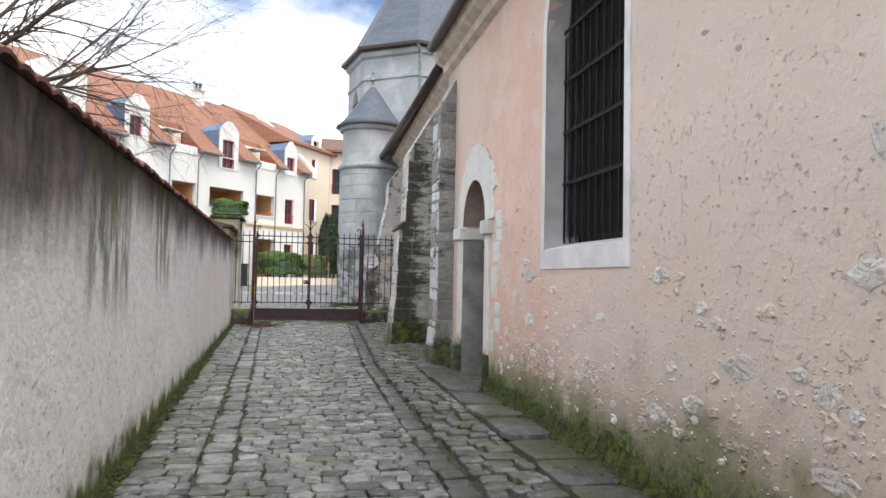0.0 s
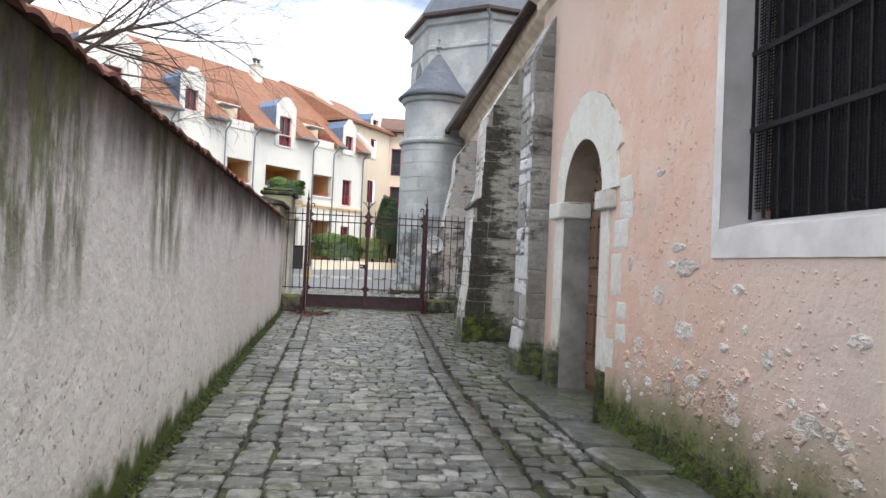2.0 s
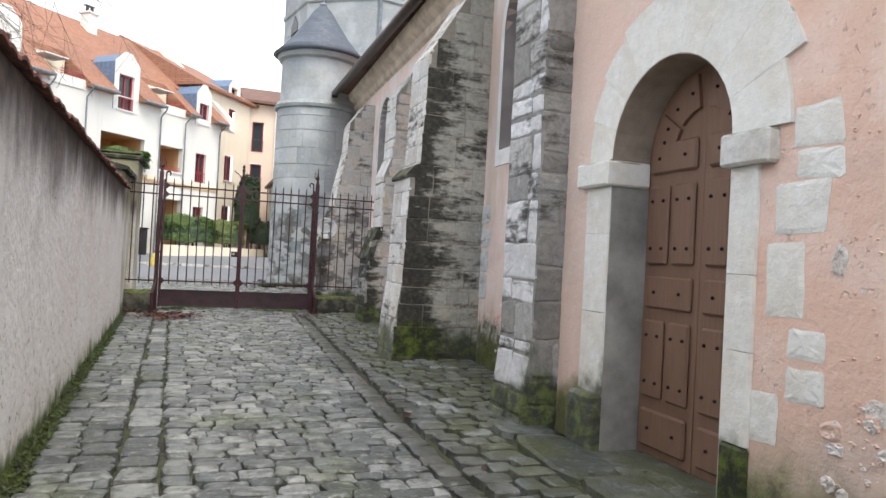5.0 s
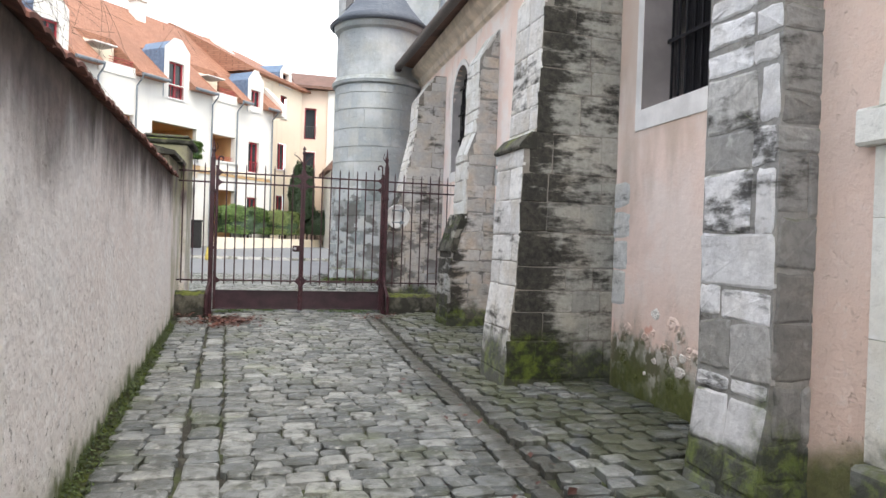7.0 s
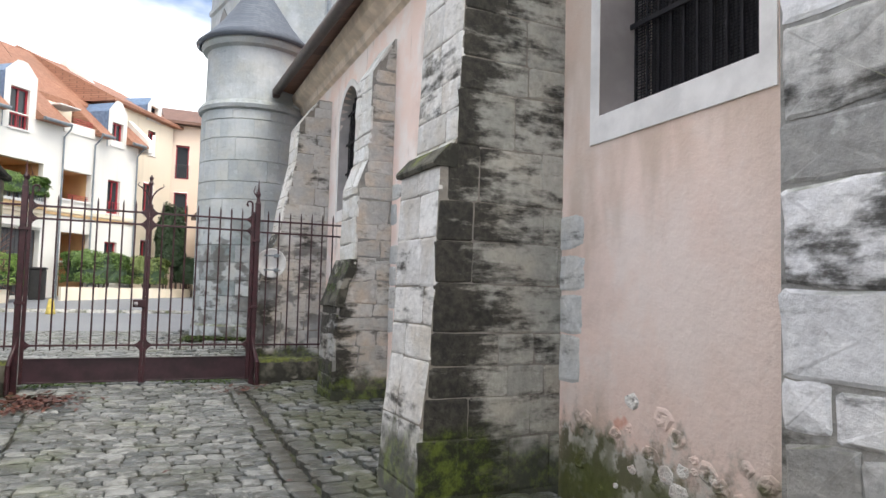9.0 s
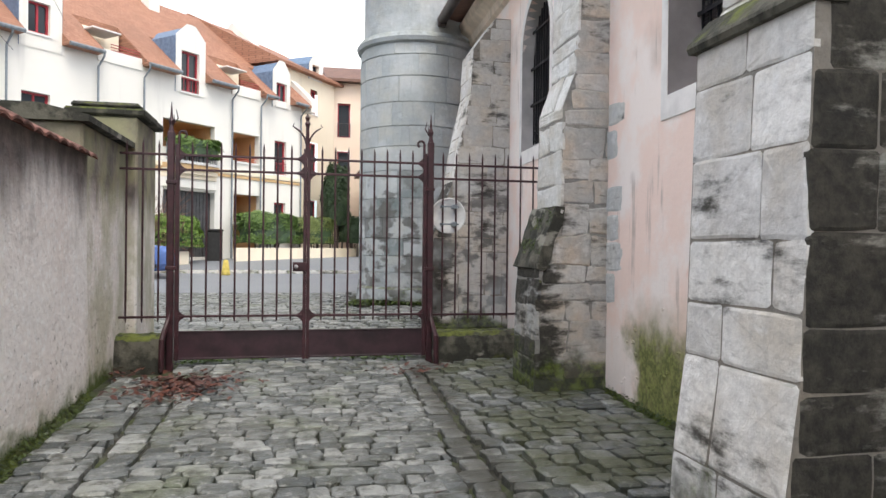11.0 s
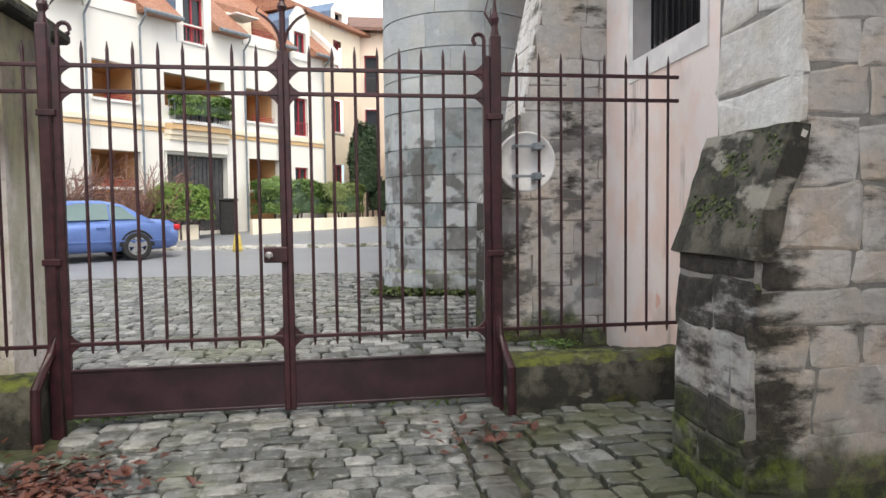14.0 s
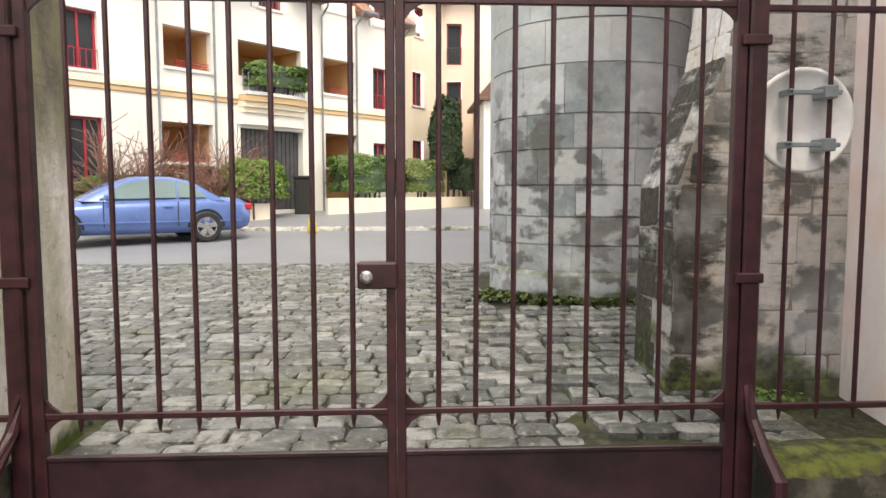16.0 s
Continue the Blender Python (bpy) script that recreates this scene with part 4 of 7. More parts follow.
def door():
    y0, y1, _, zs = DOOR
    d = thing("church_door", "closed brown panelled and studded round-headed double door", "door")
    x = NX + 0.25
    yc, r = (y0 + y1) / 2, (y1 - y0) / 2
    zb = 0.13
    for side in (0, 1):
        a, b = (y0, yc - 0.004) if side == 0 else (yc + 0.004, y1)
        bm = bmesh.new()
        pts = [(a, zb), (b, zb)]
        n = 10
        if side == 0:
            pts += [(yc + r * math.cos(math.pi / 2 + math.pi / 2 * i / n) * 0.995, zs + r * math.sin(math.pi / 2 + math.pi / 2 * i / n)) for i in range(n + 1)]
        else:
            pts += [(yc + r * math.cos(math.pi / 2 * i / n) * 0.995, zs + r * math.sin(math.pi / 2 * i / n)) for i in range(n + 1)]
        prism(bm, pts, "x", x, x + 0.05)
        leaf = part("leaf", bm, MAT_WOOD, d)
        m = 0.045
        rows = [(zb + 0.05, zb + 0.27, 1), (zb + 0.34, zb + 0.80, 2), (zb + 0.87, zb + 1.06, 1), (zb + 1.13, zb + 1.60, 2), (zb + 1.67, zb + 1.85, 1)]
        for za, zz, k in rows:
            w = (b - a - m * (k + 1)) / k
            for i in range(k):
                ya = a + m + i * (w + m)
                bm = bmesh.new()
                box(bm, x - 0.024, x + 0.004, ya, ya + w, za, zz, 0.012)
                part("panel", bm, MAT_WOOD, leaf)
                for sy in (0.22, 0.78):
                    for sz in ((0.2, 0.8) if k == 2 else (0.5,)):
                        bm = bmesh.new()
                        tube(bm, [(x - 0.022, ya + w * sy, za + (zz - za) * sz), (x - 0.034, ya + w * sy, za + (zz - za) * sz), (x - 0.038, ya + w * sy, za + (zz - za) * sz)], [0.011, 0.009, 0.003], 6)
                        part("stud", bm, MAT_GRILLE, leaf)
        sg = 1 if side else -1
        for t0, t1 in ((0.10, 0.62), (0.72, 1.42)):
            bm = bmesh.new()
            arc = [t0 + (t1 - t0) * i / 4 for i in range(5)]
            q = [(yc + sg * r * 0.87 * math.cos(t), zs + r * 0.87 * math.sin(t) + 0.02) for t in arc] + [(yc + sg * r * 0.48 * math.cos(t), zs + r * 0.48 * math.sin(t) + 0.02) for t in arc[::-1]]
            prism(bm, q, "x", x - 0.022, x + 0.004)
            part("panel", bm, MAT_WOOD, leaf)
            for t in (t0 + 0.14, t1 - 0.14):
                bm = bmesh.new()
                p = (yc + sg * r * 0.68 * math.cos(t), zs + r * 0.68 * math.sin(t) + 0.02)
                tube(bm, [(x - 0.020, *p), (x - 0.032, *p), (x - 0.036, *p)], [0.011, 0.009, 0.003], 6)
                part("stud", bm, MAT_GRILLE, leaf)
    # stone step
    bm = bmesh.new()
    box(bm, NX - 0.14, NX + 0.45, y0 - 0.02, y1 + 0.02, -0.1, 0.125, 0.02)
    st = link_bm("door_step", bm, MAT_COBBLE)
    tagged(st, "worn stone threshold below the church door", "step", kind="structure")
    # stone doorcase
    f = thing("doorcase", "pale dressed stone doorcase with imposts and stepped arch", "doorcase")
    for ya, yb, key in ((y0 - 0.17, y0, 0), (y1, y1 + 0.26, 1)):
        zz = courses(0.46, zs - 0.16, 0.3, 0.5)
        bm = bmesh.new()
        box(bm, NX - (0.10 if key else 0.03), NX + 0.03, ya + 0.0, yb, 0.0, 0.46, 0.02)
        part("plinth", bm, MAT_STONE_FOOT, f, "mossy stone plinth")
        for p, q in zip(zz, zz[1:]):
            bm = bmesh.new()
            box(bm, NX - 0.022, NX + 0.02, ya, yb - 0.003, p + 0.0008, q - 0.0008, 0.002)
            part("jamb_stone", bm, MAT_STONE_CASE, f)
        bm = bmesh.new()
        box(bm, NX - 0.07, NX + 0.245, ya - (0.10 if not key else 0.028), yb + (0.06 if key else 0.028), zs - 0.16, zs - 0.01, 0.012)
        part("impost", bm, MAT_STONE_PALE if not key else MAT_STONE_CASE, f, "projecting stone impost")
        # reveal lining, its grey darkened for the recess's shade
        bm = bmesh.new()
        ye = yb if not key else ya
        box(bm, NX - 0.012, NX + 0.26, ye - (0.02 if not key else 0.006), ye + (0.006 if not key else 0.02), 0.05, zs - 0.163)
        part("reveal", bm, MAT_REVEAL_SHADED, f)
    # soffit of the arch, shadow painted in as dark brown
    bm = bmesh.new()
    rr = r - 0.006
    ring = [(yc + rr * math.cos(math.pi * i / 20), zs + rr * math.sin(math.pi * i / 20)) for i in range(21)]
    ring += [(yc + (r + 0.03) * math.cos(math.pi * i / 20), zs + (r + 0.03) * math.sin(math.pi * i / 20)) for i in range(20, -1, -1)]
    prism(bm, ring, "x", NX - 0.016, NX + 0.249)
    part("soffit", bm, MAT_SOFFIT, f, "stone arch soffit, its brown darkened for shade")
    # arch stones
    nv = 9
    for i in range(nv):
        t0, t1 = math.pi * i / nv, math.pi * (i + 1) / nv
        bm = bmesh.new()
        w = (0.25, 0.28, 0.32, 0.36, 0.40, 0.40, 0.42, 0.45, 0.34)[i]
        pts = []
        for t in (t0 + 0.001, (t0 + t1) / 2, t1 - 0.001):
            pts.append((yc + r * math.cos(t), zs + r * math.sin(t)))
        out = []
        for t in (t1 - 0.001, (t0 + t1) / 2, t0 + 0.001):
            out.append((yc + (r + w) * math.cos(t), zs + (r + w) * math.sin(t)))
        prism(bm, pts + out, "x", NX - 0.02, NX + 0.02)
        part("voussoir", bm, MAT_STONE_CASE, f)


door()


# ---- buttresses ----
def buttress(name, label, prof, y0, y1, material, core=MAT_MORTAR, lo=0.17, hi=0.33, d=0.009, skin=None, foot=None, foot_z=0.0, gap=0.007, jit=0.008, bw=(0.2, 0.5)):
    """Stepped masonry buttress; prof lists (x, z) of its front from foot to head; blocks on both visible faces."""
    b = thing(name, label, "buttress", "buttresses along the church wall", "structure")
    bm = bmesh.new()
    xe = 3.0
    prism(bm, [(xe, prof[0][1] - 0.4), (prof[0][0], prof[0][1] - 0.4)] + prof + [(xe, prof[-1][1])], "y", y0, y1)
    part("core", bm, core, b)

    def front(z):
        for (xa, za), (xb, zb) in zip(prof, prof[1:]):
            if za <= z <= zb and zb > za:
                return xa + (xb - xa) * (z - za) / (zb - za)
        return prof[-1][0]

    z0, z1 = prof[0][1] - 0.05, prof[-1][1]
    zl = courses(z0, z1, lo, hi)
    # south side, seen on the approach; the skin's darker tones carry some shade
    wall = xe - 0.1
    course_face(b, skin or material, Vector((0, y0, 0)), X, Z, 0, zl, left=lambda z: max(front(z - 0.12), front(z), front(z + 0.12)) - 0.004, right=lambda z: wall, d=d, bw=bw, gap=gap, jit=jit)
    # front face, piece by piece along the profile
    for (xa, za), (xb, zb) in zip(prof, prof[1:]):
        p, q = Vector((xa, 0, za)), Vector((xb, 0, zb))
        ln = (q - p).length
        if ln < 0.05:
            continue
        v = (q - p).normalized()
        cs = [0.0]
        while cs[-1] < ln - 0.04:
            nx = cs[-1] + random.uniform(lo, hi)
            cs.append(ln if ln - nx < lo * 0.6 else nx)
        course_face(b, foot if foot and za < foot_z else material, Vector((xa, y1, za)), -Y, v, y1 - y0, cs, d=d, bw=bw, gap=gap, jit=jit)
    return b


def pilaster():
    # front in lime-white stone; south skin darker to paint its shade
    return buttress("pilaster", "rough lime-smeared stone corner pilaster with a sloped top", [(1.69, 0.05), (1.725, 0.35), (1.765, 0.7), (1.77, 3.45), (1.97, 3.85)], 8.74, 9.25, (MAT_STONE_LIME, MAT_STONE_LIME, MAT_STONE_PATCH), core=MAT_CEMENT_GREY, skin=(MAT_STONE_SHADED, MAT_STONE_SHADED, MAT_STONE_PATCH), lo=0.12, hi=0.30, d=0.010, gap=0.018, jit=0.016, bw=(0.16, 0.42))


pilaster()
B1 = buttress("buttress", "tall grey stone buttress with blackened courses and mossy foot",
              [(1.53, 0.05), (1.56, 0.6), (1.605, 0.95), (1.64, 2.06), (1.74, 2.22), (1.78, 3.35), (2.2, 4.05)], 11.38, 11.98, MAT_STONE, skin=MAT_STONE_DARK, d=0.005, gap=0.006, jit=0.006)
bm = bmesh.new()
prism(bm, [(1.61, 2.05), (1.60, 2.07), (1.605, 2.085), (1.69, 2.18), (1.745, 2.19), (1.745, 2.05)], "y", 11.371, 11.99)
part("weathering_ledge", bm, MAT_MOSSY, B1, "blackened sloping stone ledge")
B2 = buttress("buttress", "stone buttress with a mossy slate-topped lower stage",
              [(2.03, 0.1), (2.045, 0.6), (2.07, 1.19), (2.24, 1.64), (2.25, 2.45), (2.36, 2.75), (2.38, 3.7), (2.62, 4.1)], 14.86, 15.41, MAT_STONE_HEAD, skin=MAT_STONE_WARM, core=MAT_CEMENT_GREY, foot=(MAT_STONE_FOOT, MAT_STONE_FOOT, MAT_STONE_FOOT, MAT_STONE_LIME), foot_z=1.0, lo=0.13, hi=0.28, d=0.008, gap=0.008, jit=0.025)
bm = bmesh.new()
prism(bm, [(2.035, 1.17), (2.045, 1.22), (2.20, 1.665), (2.26, 1.66), (2.26, 1.56), (2.11, 1.15)], "y", 14.84, 15.43)
bmesh.ops.subdivide_edges(bm, edges=bm.edges, cuts=6, use_grid_fill=True)
for v in bm.verts:
    v.co += Vector((-1, 0, 0.4)) * 0.02 * noise.noise(v.co * 9)
part("weathering_slab", bm, MAT_MOSSY, B2, "mossy sloping slate weathering")
B3 = buttress("buttress", "stone buttress beyond the gate with dark stained foot",
              [(1.80, 0.15), (1.82, 1.43), (2.08, 2.15), (2.14, 2.55), (2.29, 3.25), (2.32, 3.8), (2.6, 4.2)], 18.05, 18.65, MAT_STONE, core=MAT_MORTAR, skin=MAT_STONE_BLOT, foot=MAT_STONE_FOOT, foot_z=2.0, lo=0.13, hi=0.28, d=0.004, gap=0.004, jit=0.012)


# ---- tower ----
def turret():
    cx, cy, r = 2.12, 21.1, 0.93
    t = thing("stair_turret", "round pale limestone stair turret with slate cap and finial", "turret", kind="structure")
    bm = bmesh.new()
    prof = [(r + 0.04, 0.0), (r + 0.035, 0.66), (r - 0.012, 0.71), (r - 0.012, 4.48), (r + 0.05, 4.50), (r + 0.07, 4.56), (r + 0.02, 4.64), (r - 0.05, 4.66), (r - 0.06, 5.62), (r + 0.02, 5.66), (r + 0.06, 5.74), (r + 0.06, 5.78), (0.2, 5.80)]
    lathe(bm, prof, cx, cy, 48)
    part("drum", bm, MAT_TOWER, t, smooth=False)
    zl = courses(0.69, 2.5, 0.22, 0.33) + courses(2.5, 4.47, 0.24, 0.42)[1:]
    for z0, z1 in zip(zl, zl[1:]):
        a = math.pi * 0.80 + random.uniform(0, 0.4)
        end = math.pi * 1.95
        while a < end:
            da = random.uniform(0.42, 0.85) if z0 > 2.4 else random.uniform(0.28, 0.62)
            bm = bmesh.new()
            n = 4
            g = 0.003
            o = random.uniform(0.001, 0.007)
            vin, vout = [], []
            for k in range(n + 1):
                s = a + g + (da - 2 * g) * k / n
                vin.append([bm.verts.new((cx + (r - 0.03) * math.cos(s), cy + (r - 0.03) * math.sin(s), zz)) for zz in (z0 + 0.005, z1 - 0.005)])
                vout.append([bm.verts.new((cx + (r + o) * math.cos(s), cy + (r + o) * math.sin(s), zz)) for zz in (z0 + 0.008, z1 - 0.008)])
            for k in range(n):
                bm.faces.new((vout[k][0], vout[k + 1][0], vout[k + 1][1], vout[k][1]))
                bm.faces.new((vin[k][1], vin[k + 1][1], vout[k + 1][1], vout[k][1]))
                bm.faces.new((vin[k + 1][0], vin[k][0], vout[k][0], vout[k + 1][0]))
            bm.faces.new((vin[0][0], vin[0][1], vout[0][1], vout[0][0]))
            bm.faces.new((vin[n][1], vin[n][0], vout[n][0], vout[n][1]))
            part("block", bm, MAT_RUBBLE if z1 < 2.55 and random.random() < 0.36 else MAT_TOWER, t)
            a += da
    bm = bmesh.new()
    lathe(bm, [(1.02, 5.76), (1.09, 5.80), (0.90, 5.98), (0.66, 6.26), (0.42, 6.62), (0.2, 6.95), (0.05, 7.1)], cx, cy, 28)
    part("slate_cap", bm, MAT_SLATE, t, "bell-shaped slate cap", smooth=True)
    bm = bmesh.new()
    lathe(bm, [(0.07, 7.06), (0.09, 7.1), (0.03, 7.16), (0.05, 7.26), (0.09, 7.32), (0.03, 7.40), (0.025, 7.5), (0.05, 7.55), (0.012, 7.6), (0.006, 7.75)], cx, cy, 10)
    part("finial", bm, MAT_ZINC, t, "grey metal finial")


turret()


def big_tower():
    cx, cy, R = 4.25, 25.0, 2.62
    t = thing("bell_tower", "octagonal pale stone church tower with slate roof", "tower", kind="structure")
    off = math.radians(22.5 + 11)

    def ring(bm, r, z):
        return [bm.verts.new((cx + r * math.cos(off + k * math.pi / 4), cy + r * math.sin(off + k * math.pi / 4), z)) for k in range(8)]

    def stack(name, prof, mat, label=""):
        bm = bmesh.new()
        rs = [ring(bm, r, z) for r, z in prof]
        for a, b in zip(rs, rs[1:]):
            for k in range(8):
                bm.faces.new((a[k], a[(k + 1) % 8], b[(k + 1) % 8], b[k]))
        bm.faces.new(rs[0])
        bm.faces.new(rs[-1][::-1])
        part(name, bm, mat, t, label)
    stack("shaft", [(R, 0.0), (R, 7.95), (R + 0.05, 8.0), (R + 0.05, 8.1), (R, 8.14), (R, 8.72), (R + 0.1, 8.78), (R + 0.14, 8.95)], MAT_TOWER)
    stack("eaves_gutter", [(R + 0.24, 8.95), (R + 0.30, 9.0), (R + 0.30, 9.1), (R + 0.1, 9.12)], MAT_GUTTER, "dark metal eaves gutter")
    stack("slate_roof", [(R + 0.22, 9.10), (R - 0.25, 9.75), (R - 1.0, 11.1), (0.35, 13.6), (0.05, 14.2)], MAT_SLATE, "faceted slate roof")
    for k in (3,):
        a = off + (k + 0.5) * math.pi / 4
        rr = R * math.cos(math.pi / 8)
        p = Vector((cx + rr * math.cos(a), cy + rr * math.sin(a), 0))
        u = Vector((-math.sin(a), math.cos(a), 0))
        nrm = Vector((math.cos(a), math.sin(a), 0))
        if k == 3:
            bm = bmesh.new()
            for s0, s1, z0, z1, dd in ((-0.28, 0.28, 5.6, 7.6, 0.02),):
                pts = [p + u * s + Vector((0, 0, z)) for s, z in ((s0, z0), (s1, z0), (s1, z1), (0, z1 + 0.28), (s0, z1))]
                f = [bm.verts.new(q + nrm * dd) for q in pts]
                g = [bm.verts.new(q - nrm * 0.1) for q in pts]
                bm.faces.new(f)
                for i in range(5):
                    bm.faces.new((f[i], f[(i + 1) % 5], g[(i + 1) % 5], g[i]))
            lv = part("louvre_opening", bm, MAT_CHARCOAL, t, "dark louvred belfry opening")
            for z in range(9):
                bm = bmesh.new()
                pts = [p + u * s + Vector((0, 0, 5.65 + z * 0.22)) for s in (-0.27, 0.27)]
                v = [bm.verts.new(pts[0] + nrm * 0.02), bm.verts.new(pts[1] + nrm * 0.02), bm.verts.new(pts[1] + nrm * 0.12 - Z * 0.1), bm.verts.new(pts[0] + nrm * 0.12 - Z * 0.1)]
                w = [bm.verts.new(q.co - Z * 0.02) for q in v]
                bm.faces.new(v)
                bm.faces.new(w[::-1])
                for i in range(4):
                    bm.faces.new((v[i], v[(i + 1) % 4], w[(i + 1) % 4], w[i]))
                part("slat", bm, MAT_SLATE, lv)
    k = 5
    a = off + k * math.pi / 4
    px, py = cx + (R + 0.06) * math.cos(a), cy + (R + 0.06) * math.sin(a)
    bm = bmesh.new()
    tube(bm, [(px + 0.1, py - 0.02, 0.2), (px + 0.1, py - 0.02, 8.7), (cx + (R + 0.25) * math.cos(a), cy + (R + 0.25) * math.sin(a), 9.0)], 0.05, 8)
    part("downpipe", bm, MAT_ZINC, t, "grey metal downpipe")


big_tower()


# ---- gate ----
GY = 16.65


def spear(bm, x, z0, z1, r=0.0095):
    tube(bm, [(x, GY, z0), (x, GY, z0 + 0.03), (x, GY, z1 - 0.05), (x, GY, z1)], [0.004, r, r, 0.002], 6)


def gusset(bm, x, z, sx, sz, s=0.075):
    """Concave corner plate between stile and rail."""
    pts = [(x, z)]
    n = 6
    pts += [(x + sx * s * (1 - math.sin(math.pi / 2 * i / n)), z + sz * s * (1 - math.cos(math.pi / 2 * i / n))) for i in range(n + 1)]
    prism(bm, pts, "y", GY - 0.007, GY + 0.007)


def gate_leaf(x0, x1, hinge, lab):
    g = thing("gate_leaf", lab, "gate", "pair of iron gate leaves")
    lean = x0 if hinge < 0 else x1
    meet = x1 if hinge < 0 else x0
    bm = bmesh.new()
    box(bm, lean - 0.02, lean + 0.02, GY - 0.02, GY + 0.02, 0.22, 2.28, 0.004)
    part("hinge_stile", bm, MAT_IRON, g)
    bm = bmesh.new()
    box(bm, meet - 0.0163, meet + 0.0163, GY - 0.017, GY + 0.017, 0.21, 2.28, 0.004)
    part("meeting_stile", bm, MAT_IRON, g)
    for z, h in ((0.640, 0.011), (2.040, 0.011), (2.180, 0.011)):
        bm = bmesh.new()
        box(bm, x0, x1, GY - 0.011, GY + 0.011, z - h, z + h, 0.003)
        part("rail", bm, MAT_IRON, g)
    bm = bmesh.new()
    box(bm, x0, x1, GY - 0.006, GY + 0.006, 0.235, 0.490)
    box(bm, x0, x1, GY - 0.012, GY + 0.012, 0.482, 0.500, 0.003)
    box(bm, x0, x1, GY - 0.012, GY + 0.012, 0.225, 0.243, 0.003)
    part("kick_plate", bm, MAT_KICK, g, "solid maroon sheet metal kick plate")
    n = 8
    for i in range(n):
        x = x0 + (x1 - x0) * (i + 1) / (n + 1)
        bm = bmesh.new()
        spear(bm, x, 0.585, 2.315)
        part("bar", bm, MAT_IRON, g)
    for x, sx in ((x0, 1), (x1, -1)):
        for z, sz in ((0.64, 1), (0.64, -1), (2.04, 1), (2.04, -1), (2.18, -1), (2.18, 1)):
            bm = bmesh.new()
            gusset(bm, x, z, sx, sz, 0.125)
            part("corner_plate", bm, MAT_IRON, g)
    # scrolled hook at the hinge side
    bm = bmesh.new()
    s = 1 if hinge < 0 else -1
    hx = lean
    pts = [(hx + s * 0.012, GY, 2.20), (hx + s * 0.012, GY, 2.36)]
    for i in range(10):
        a = math.pi - math.pi * 1.35 * i / 9
        pts.append((hx + s * (0.045 + 0.033 * math.cos(a)), GY, 2.375 + 0.033 * math.sin(a)))
    tube(bm, pts, 0.012, 6)
    part("scroll", bm, MAT_IRON, g)
    return g


GL = gate_leaf(-0.925, 0.268, -1, "maroon painted wrought iron gate leaf with spear bars and lock")
GR = gate_leaf(0.302, 1.470, 1, "maroon painted wrought iron gate leaf with spear bars")
bm = bmesh.new()
box(bm, 0.155, 0.29, GY - 0.045, GY + 0.02, 1.075, 1.165, 0.006)
LOCK = part("lock", bm, MAT_IRON, GL, "iron box lock")
bm = bmesh.new()
tube(bm, [(0.187, GY - 0.046, 1.12), (0.187, GY - 0.075, 1.12), (0.187, GY - 0.085, 1.12)], [0.014, 0.022, 0.012], 10)
part("knob", bm, MAT_ALLOY, LOCK, "worn steel knob")
# crowning ornament of the meeting stile
bm = bmesh.new()
tube(bm, [(0.285, GY, 2.2), (0.285, GY, 2.5), (0.285, GY, 2.53), (0.285, GY, 2.56), (0.285, GY, 2.59), (0.285, GY, 2.63)], [0.02, 0.017, 0.03, 0.014, 0.026, 0.004], 8)
for s in (-1, 1):
    pts = [(0.285 + s * 0.012, GY, 2.33)]
    for i in range(9):
        u = i / 8
        pts.append((0.285 + s * (0.018 + 0.125 * u ** 1.3), GY, 2.36 + 0.12 * math.sin(u * math.pi * 0.52) + 0.02 * u ** 6))
    pts.append((0.285 + s * 0.130, GY, 2.53))
    tube(bm, pts, [0.010] * 4 + [0.008] * 4 + [0.006, 0.005, 0.003], 6)
part("finial", bm, MAT_IRON, GL, "scrolled iron finial")


def gate_post(x, s):
    p = thing("gate_post", "maroon iron gate post with hinges and curved foot", "post", "gate posts")
    bm = bmesh.new()
    box(bm, x - 0.032, x + 0.032, GY - 0.032, GY + 0.032, 0.1, 2.40, 0.008)
    part("shaft", bm, MAT_IRON, p)
    bm = bmesh.new()
    tube(bm, [(x, GY, 2.38), (x, GY, 2.46), (x, GY, 2.50), (x, GY, 2.54), (x, GY, 2.68)], [0.03, 0.018, 0.028, 0.014, 0.003], 8)
    for k in range(2):
        tube(bm, [(x, GY, 2.44), (x + s * 0.03 * (k + 1), GY, 2.48 + 0.05 * k), (x + s * 0.02 * (k + 1), GY, 2.56 + 0.05 * k)], [0.008, 0.007, 0.003], 6)
    part("finial", bm, MAT_IRON, p, "spear-shaped finial")
    for z in (1.085, 1.90):
        bm = bmesh.new()
        box(bm, x - 0.04 - (0.02 if s < 0 else 0), x + 0.04 + (0.02 if s > 0 else 0), GY - 0.04, GY + 0.03, z, z + 0.035, 0.004)
        part("hinge_band", bm, MAT_IRON, p)
    bm = bmesh.new()
    tube(bm, [(x, GY - 0.02, 0.72), (x - s * 0.01, GY - 0.05, 0.60), (x - s * 0.03, GY - 0.12, 0.50), (x - s * 0.035, GY - 0.2, 0.44), (x - s * 0.035, GY - 0.215, 0.15)], [0.018, 0.022, 0.024, 0.026, 0.026], 8)
    part("strut", bm, MAT_IRON, p, "curved iron strut")


gate_post(-0.985, 1)
gate_post(1.525, -1)


